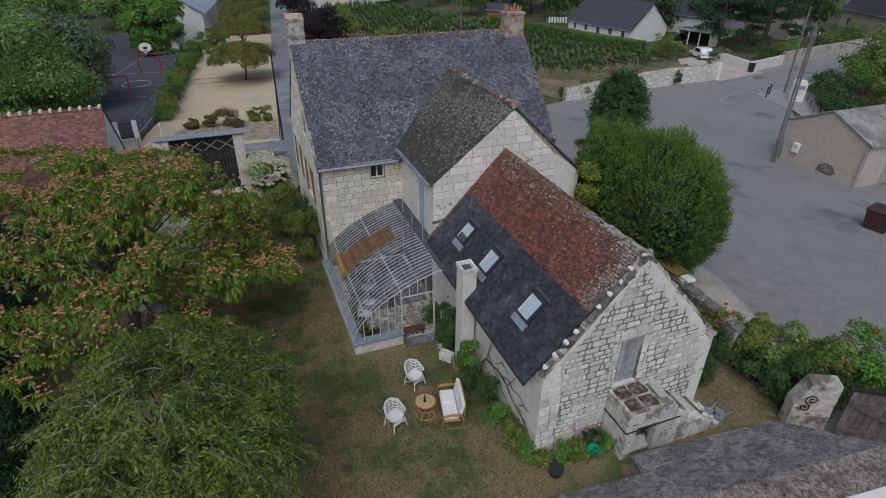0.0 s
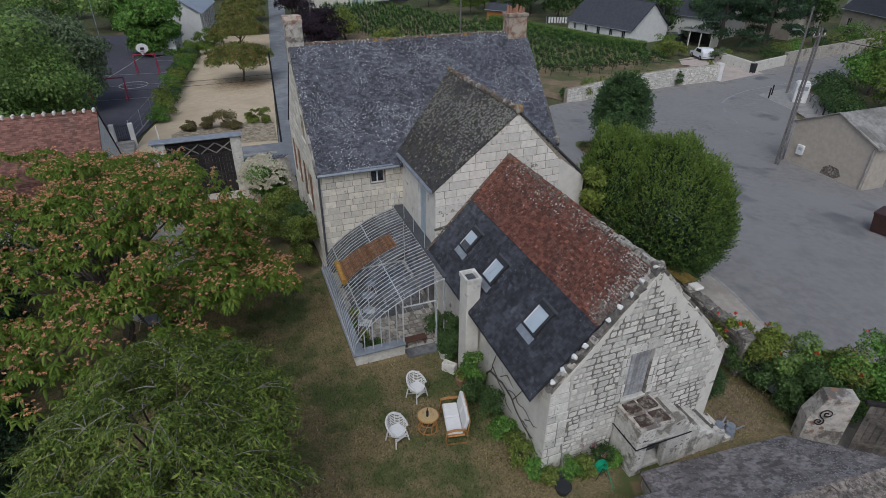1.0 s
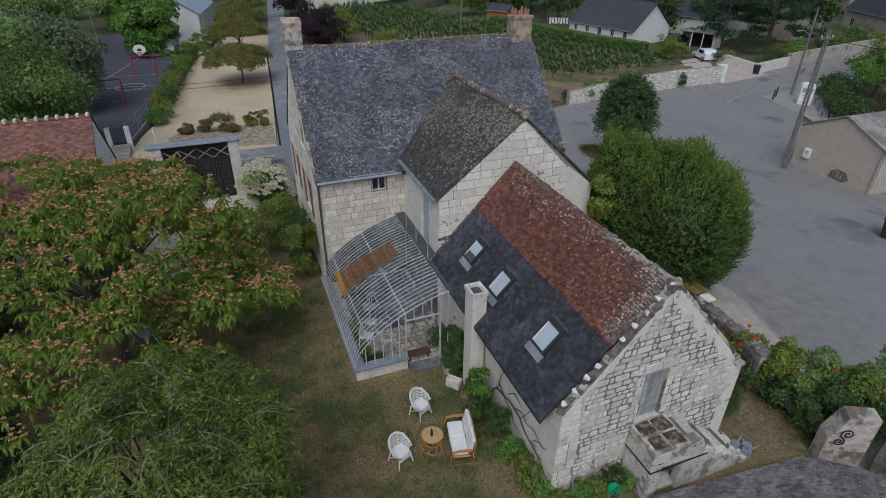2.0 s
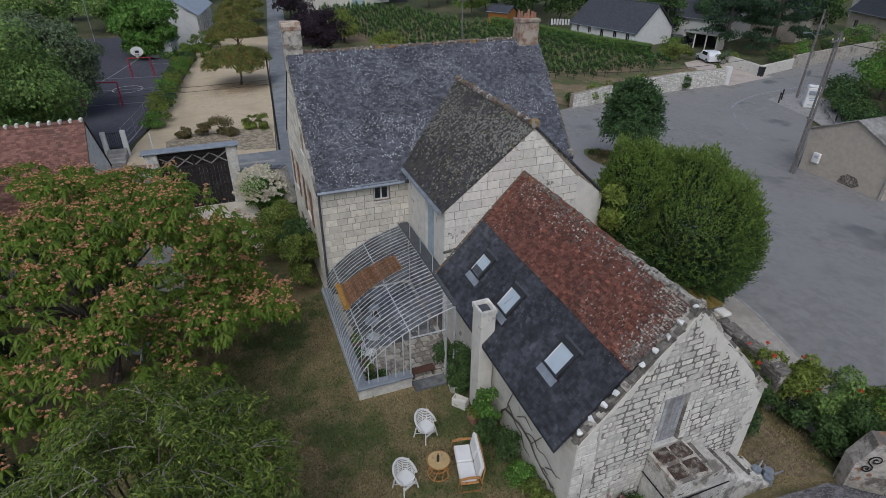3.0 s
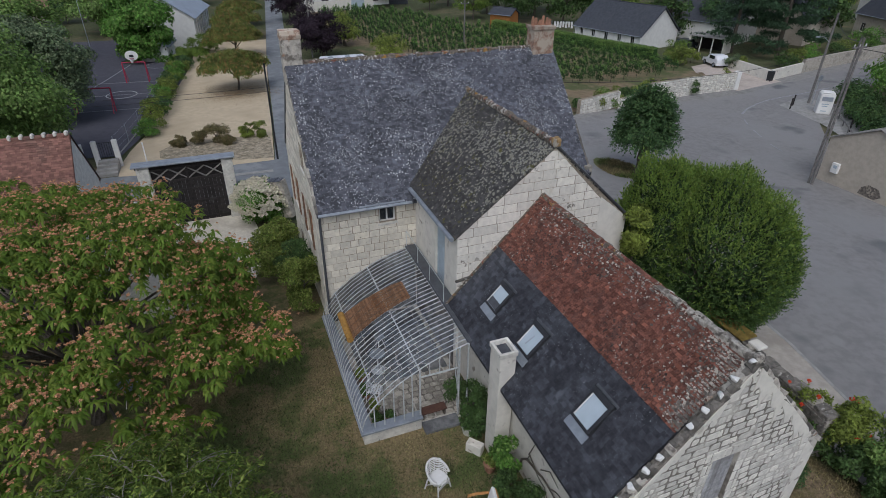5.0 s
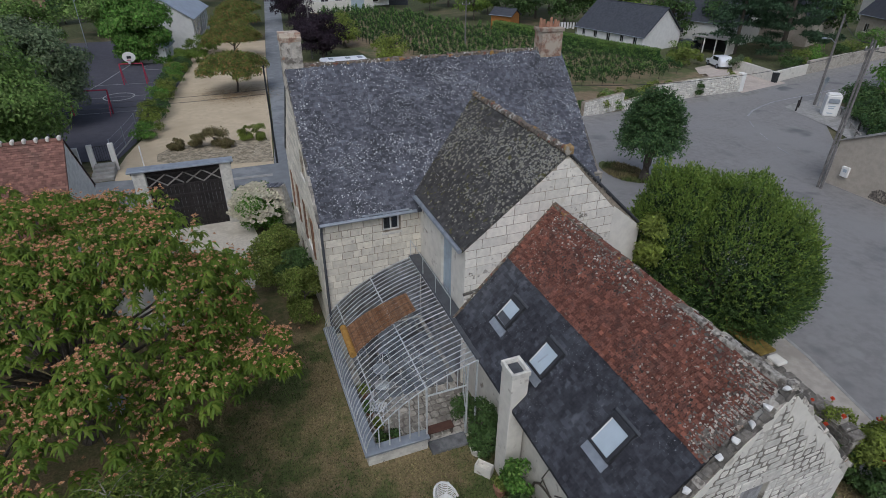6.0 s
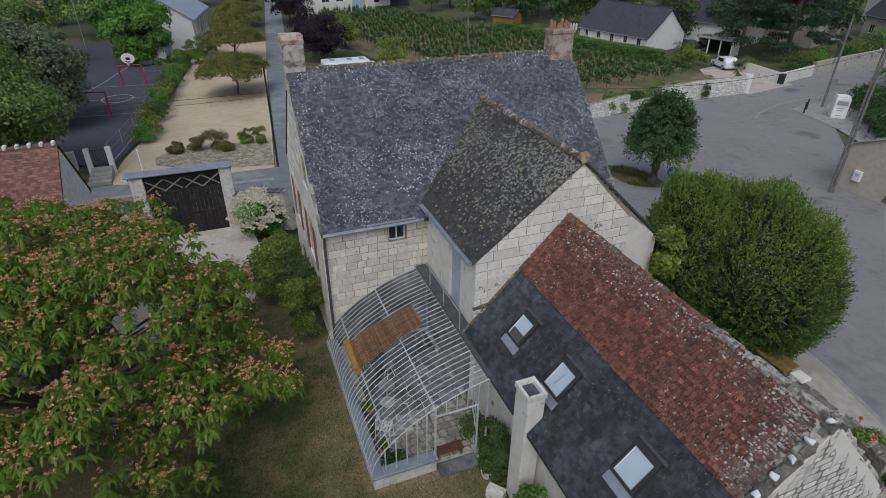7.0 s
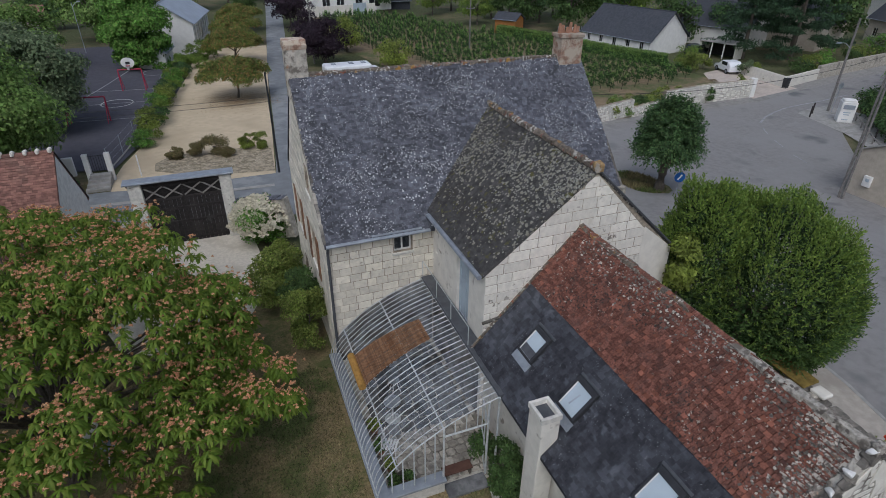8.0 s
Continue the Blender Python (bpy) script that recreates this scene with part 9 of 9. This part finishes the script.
def conifer(x, y, h, r, seed, count):
    """A dark conifer: drooping layered boughs round a straight trunk."""
    rng = np.random.default_rng(seed)
    t = thing("cedar_tree", at(x, y), "large dark green cedar with layered boughs", "tree")
    part("trunk", rod(bmesh.new(), (0, 0, -0.2), (0, 0, h), 0.32, 9, 0.05), M_BARK, t)
    blobs = []
    for k in range(70):
        s = rng.random() ** 0.8
        z = h * (0.16 + 0.82 * s)
        q = r * (1.05 - s) * rng.uniform(0.35, 1.0)
        a = k * 2.399
        blobs.append((math.cos(a) * q, math.sin(a) * q, z - 0.15 * q, 1.25 * (1.1 - 0.6 * s), 1.25 * (1.1 - 0.6 * s), 0.42))
    p, nr = blob_points(blobs, count, rng)
    v, f = leaf_cloud(p, nr, 0.42, rng, 0.3, 0.8)
    part("crown", leaf_mesh("crown", v, f, L_PINE), L_PINE, t)


conifer(74.5, 63.5, 15, 7.0, 601, 15000)
conifer(80, 68, 14, 6.5, 602, 12000)
conifer(69, 66.5, 11, 5.0, 603, 9000)
for i in range(13):
    s = i / 12
    shrub("roadside_hedge_bush", at(60.5 - 13.5 * s, 42.2 - 14.2 * s), 2.0, 1.7, 0.24, L_DARK if i % 2 else L_ROUND, 620 + i, 1500, "dense dark hedge beside the square", "hedge", "hedge beside the square", n=12)
for i, (x, y, h, r) in enumerate(((64, 40, 5, 3.0), (59, 34, 5.5, 3.4), (54, 29, 4.2, 2.6), (70, 42, 6, 4), (62, 27, 5, 3.4))):
    big("orchard_tree", x, y, h, r, L_BAY if i % 2 else L_BRIGHT, 640 + i, 6000, 0.28, "leafy orchard tree behind the hedge", h * 0.42, 26)
for i, (x, y, h, r) in enumerate(((68, 56.5, 2.0, 1.4), (71, 57.5, 1.8, 1.4), (74, 58, 2.2, 1.5), (79, 58.5, 2.0, 1.6), (83, 59.5, 2.6, 1.8), (88, 61, 3.2, 2.2), (92, 63, 3.6, 2.4))):
    shrub("wall_shrub", at(x, y), h, r, 0.26, (L_DARK, L_CHERRY, L_BRIGHT)[i % 3], 660 + i, 900, "shrub showing above the stone wall", group="shrubs behind the wall", n=10)

# woods and gardens in the background: three kinds, repeated
protos = [tree("background_tree", at(30, 150), 9, (4.5, 4.5, 4.0), 0.5, mt, 700 + i, 3400, "green tree in the village gardens", "tree", group="background trees", trunk_r=0.25, n_clumps=34, clump=1.5) for i, mt in enumerate((L_ROUND, L_BAY, L_DARK))]
bg = random.Random(31)
spots_ = [(36, 128), (44, 121), (52, 113), (58, 106), (50, 126), (60, 118), (66, 112), (72, 104), (78, 108), (40, 140), (28, 146), (14, 146), (6, 140), (-2, 134), (-10, 124), (-20, 118), (-28, 104), (-34, 96), (-28, 84), (-30, 70), (-36, 60), (-26, 130), (-40, 120), (-46, 100), (-52, 84), (70, 94),
          (64, 92), (84, 100), (92, 96), (88, 86), (98, 90), (108, 96), (116, 104), (100, 108), (124, 92), (130, 80), (112, 74), (84, 74), (90, 70), (104, 64), (116, 64), (66, 78), (74, 76), (63, 84), (8, 128), (20, 140), (46, 106), (54, 100), (-14, 112), (-24, 94), (58, 94)]
for i, (x, y) in enumerate(spots_):
    t = copy_thing(protos[i % 3], pose(*at(x + bg.uniform(-1, 1), y + bg.uniform(-1, 1)), 0, 0, bg.uniform(0, 360)))
    k = bg.uniform(0.55, 1.05)
    t.scale = (k, k, k * bg.uniform(0.85, 1.1))

# pale kerb of the lane and grass round the street tree
flat_line("lane_kerb", [(-8.5, 41.55), (-4.4, 41.35), (0.3, 41.2), (2.9, 41.1)], 0.4, M_CONCRETE, "pale flush kerb of the lane", 0.06)
vg = np.random.default_rng(515)
vn = 2600
va, vd = vg.uniform(0, 2 * math.pi, vn), np.sqrt(vg.random(vn))
vx, vy = 25.4 + vd * np.cos(va) * 1.35, 33.4 + vd * np.sin(va) * 2.0
vb = np.stack([vx, vy, np.array([gz(p, q) for p, q in zip(vx, vy)]) + 0.03], 1)
vs_ = np.stack([-np.sin(va), np.cos(va), np.zeros(vn)], 1) * 0.03
vt = vb + np.stack([vg.normal(0, 0.10, vn), vg.normal(0, 0.10, vn), vg.uniform(0.08, 0.28, vn)], 1)
tuft = thing("verge_grass", (0, 0, 0), "long dry grass round the street tree", "grass", kind="stuff")
tagged(part("blade_layer", leaf_mesh("blade_layer", np.stack([vb - vs_, vb + vs_, vt], 1).reshape(-1, 3), np.arange(3 * vn).reshape(-1, 3), L_STRAW), L_STRAW, tuft), kind="stuff")

# brown leaf litter under the first spreading tree
lt = np.random.default_rng(818)
ln_ = 5000
lp = np.stack([2.0 + lt.normal(0, 1.6, ln_), 63.2 + lt.normal(0, 1.7, ln_), np.zeros(ln_)], 1)
lp[:, 2] = [gz(p, q) + 0.06 for p, q, _ in lp]
lv, lf_ = leaf_cloud(lp, np.tile([0, 0, 1.0], (ln_, 1)), 0.085, lt, 0.6, 0, 0.1, 0.15)
litter = thing("leaf_litter", (0, 0, 0), "fallen brown leaves under the spreading tree", "leaves", kind="stuff")
tagged(part("litter_layer", leaf_mesh("litter_layer", lv, lf_, M_LITTER), M_LITTER, litter), kind="stuff")


# ---- stones and tiles of the near walls and roofs ----
RS = random.Random(17)
stone_face(wall_s, [(0, -0.1), (WX0 - X0, -0.1), (WX0 - X0, EAVE - 0.05), (0, EAVE - 0.05)], (X0, Y0, 0), (1, 0, 0), UP, 0.275, (0.3, 0.38, 0.46, 0.56), M_STONE, RS, joint=0.010, proud=0.010, chamfer=0.008, holes=[(WIN[0] - 0.03, WIN[1] + 0.03, WIN[2] - 0.1, WIN[3] + 0.06)])
stone_face(wall_w, [(0, -1.2), (Y1 - Y0 + 0.0, -1.2), (Y1 - Y0 + 0.0, EAVE - 0.1), (Y1 - RY, RZ - 0.12), (0, EAVE - 0.1)], (X0, Y1, 0), (0, -1, 0), UP, 0.33, (0.45, 0.55, 0.7), M_STONE, RS, W_OPEN)
stone_face(wall_g, [(0, -0.1), (5.05, -0.1), (5.05, 5.6), (WRX - WX0, WRZ - 0.12), (0, WE0 - 0.1)], (WX0, WY, 0), (1, 0, 0), UP, 0.31, (0.45, 0.55, 0.65, 0.8), M_STONE_WING, RS, joint=0.008, proud=0.008, chamfer=0.007)
# barn gable: dressed quoins, door jambs and rough infill
stone_face(bwall_s, [(0, -0.1), (0.62, -0.1), (0.62, 3.55), (0, 2.95)], (BX0, BY0, 0), (1, 0, 0), UP, 0.34, (0.42, 0.62), M_STONE_GREY, RS)
stone_face(bwall_s, [(0.62, -0.1), (5.36, -0.1), (5.36, 3.15), (BRX - BX0, BRZ - 0.05), (0.62, 3.6)], (BX0, BY0, 0), (1, 0, 0), UP, 0.185, (0.15, 0.22, 0.29, 0.36, 0.46), M_STONE_GREY, RS,
           [(ATTIC[0] - 0.26, ATTIC[1] + 0.26, ATTIC[2] - 0.05, ATTIC[3] + 0.3), (SLOT[0] - .02, SLOT[1] + .02, SLOT[2] - .02, SLOT[3] + .02)], rough=0.19, proud=0.008, chamfer=0.006, joint=0.023)
for a0, a1 in ((ATTIC[0] - 0.25, ATTIC[0] - 0.005), (ATTIC[1] + 0.005, ATTIC[1] + 0.25)):
    stone_face(bwall_s, [(a0, ATTIC[2]), (a1, ATTIC[2]), (a1, ATTIC[3]), (a0, ATTIC[3])], (BX0, BY0, 0), (1, 0, 0), UP, 0.33, (0.25, 0.25), M_STONE_GREY, RS, proud=0.012)
for b0, b1 in ((ATTIC[3] + 0.01, ATTIC[3] + 0.29),):
    stone_face(bwall_s, [(ATTIC[0] - 0.25, b0), (ATTIC[1] + 0.25, b0), (ATTIC[1] + 0.25, b1), (ATTIC[0] - 0.25, b1)], (BX0, BY0, 0), (1, 0, 0), UP, 0.34, (0.55, 0.6), M_STONE_GREY, RS, proud=0.012)


def below_wing(u, v):
    """True where the wing's roof covers the main slope."""
    k = 1 / math.hypot(1, SL)
    x, y, z = X0 - 0.04 + u, EY + v * k, EZ + v * k * SL
    zw = WE0 + (x - WX0) * WSL if x < WRX else WRZ - (x - WRX) * ESL
    return not (x > WX0 - 0.15 and x < WX1 + 0.1 and z < zw - 0.03)


tile_field(roof_s, "slate", M_SLATE, (X0 - 0.04, EY, EZ), (1, 0, 0), (0, 1, SL), X1 - X0 + 0.08, math.hypot(RY - EY, RZ - EZ), 0.19, 0.105, 0.007, RS, below_wing, lift=0.007)


def west_wing(u, v):
    k = 1 / math.hypot(1, WSL)
    x, y = WX0 - 0.12 + v * k, WY - 0.02 + u
    z = WE0 - 0.12 * WSL + v * k * WSL
    return z > EZ + (y - EY) * SL - 0.05


tile_field(roof_w, "slate", M_SLATE_OLD, (WX0 - 0.12, WY - 0.02, WE0 - 0.12 * WSL), (0, 1, 0), (1, 0, WSL), 6.9, math.hypot(WRX - WX0 + 0.12, (WRX - WX0 + 0.12) * WSL), 0.19, 0.11, 0.008, RS, west_wing, lift=0.007)
BL = BY1 - BY0 - 0.22
bk = math.hypot(1, BSL)
HOLES = [(a, b, c - 0.27, d + 0.05) for a, b, c, d in SKYLIGHTS] + [(13.5, 14.17, -1, 0.58)]


def free(u, d):
    y = BY0 + 0.22 + u
    return not any(a - 0.03 < y < b + 0.03 and c < d < e for a, b, c, e in HOLES)


SEAM = (7.76 - BEX) * bk
tile_field(broof_w, "slate", M_SLATE_NEW, (BEX, BY0 + 0.22, BEZ), (0, 1, 0), (1, 0, BSL), BL, SEAM, 0.165, 0.105, 0.014, RS, free, lambda u, v: 1.2 < u < 4.2 and v > 0.3)
tile_field(broof_w, "roof_tile", M_TILE, (BEX + SEAM / bk, BY0 + 0.22, BEZ + SEAM * BSL / bk + 0.012), (0, 1, 0), (1, 0, BSL), BL, (BRX - BEX) * bk - SEAM, 0.135, 0.088, 0.018, RS, None, lambda u, v: u < 4.2, lift=0.02, gap=0.006)
tile_field(lroof, "slate", M_SLATE_LOW, LO - 2.8 * LU, LU, LV, 9.1, 2.33, 0.2, 0.12, 0.01, RS, lambda u, v: (v > 0.9 or u > 2.8) and u - 2.8 < 4.9 + max(0, v - 0.1) * 0.62)


# lichen crust over the tiles along the south verge and under the ridge
rc = random.Random(44)
for nm, mt, cnt_, lab in (("dark_crust", M_RUBBLE_DARK, 1000, "dark lichen crust on the tiles"), ("pale_crust", M_LIMEWASH, 620, "pale lichen crust on the tiles")):
    rv, rf = [], []
    for i in range(cnt_):
        if rc.random() < 0.55:
            y, d = BY0 + 0.22 + abs(rc.gauss(0, 0.33)), rc.uniform(2.6, 4.55)
        else:
            y, d = BY0 + 0.3 + rc.random() ** 1.3 * 7.4, 4.56 - abs(rc.gauss(0, 0.34))
        if d > 4.58 or d < 0.4 or not free(y - BY0 - 0.22, d):
            continue
        c = on_barn(y, d, 0.035)
        r = rc.uniform(0.018, 0.05)
        k = len(rv)
        n_ = 6
        for q in range(n_):
            a = q * 2 * math.pi / n_ + rc.uniform(-.3, .3)
            rr_ = r * rc.uniform(0.6, 1.3)
            rv.append(on_barn(y + rr_ * math.cos(a), d + rr_ * math.sin(a), 0.02))
        for q in range(n_):
            rv.append(c + (rv[k + q] - c) * 0.6)
            rv[-1] = rv[-1] + (on_barn(y, d, 0.014) - on_barn(y, d, 0.0))
        rf += [tuple(k + n_ + q for q in range(n_))] + [(k + q, k + (q + 1) % n_, k + n_ + (q + 1) % n_, k + n_ + q) for q in range(n_)]
    tagged(part(nm, raw(nm, rv, rf, mt), mt, barn, lab), kind="stuff")
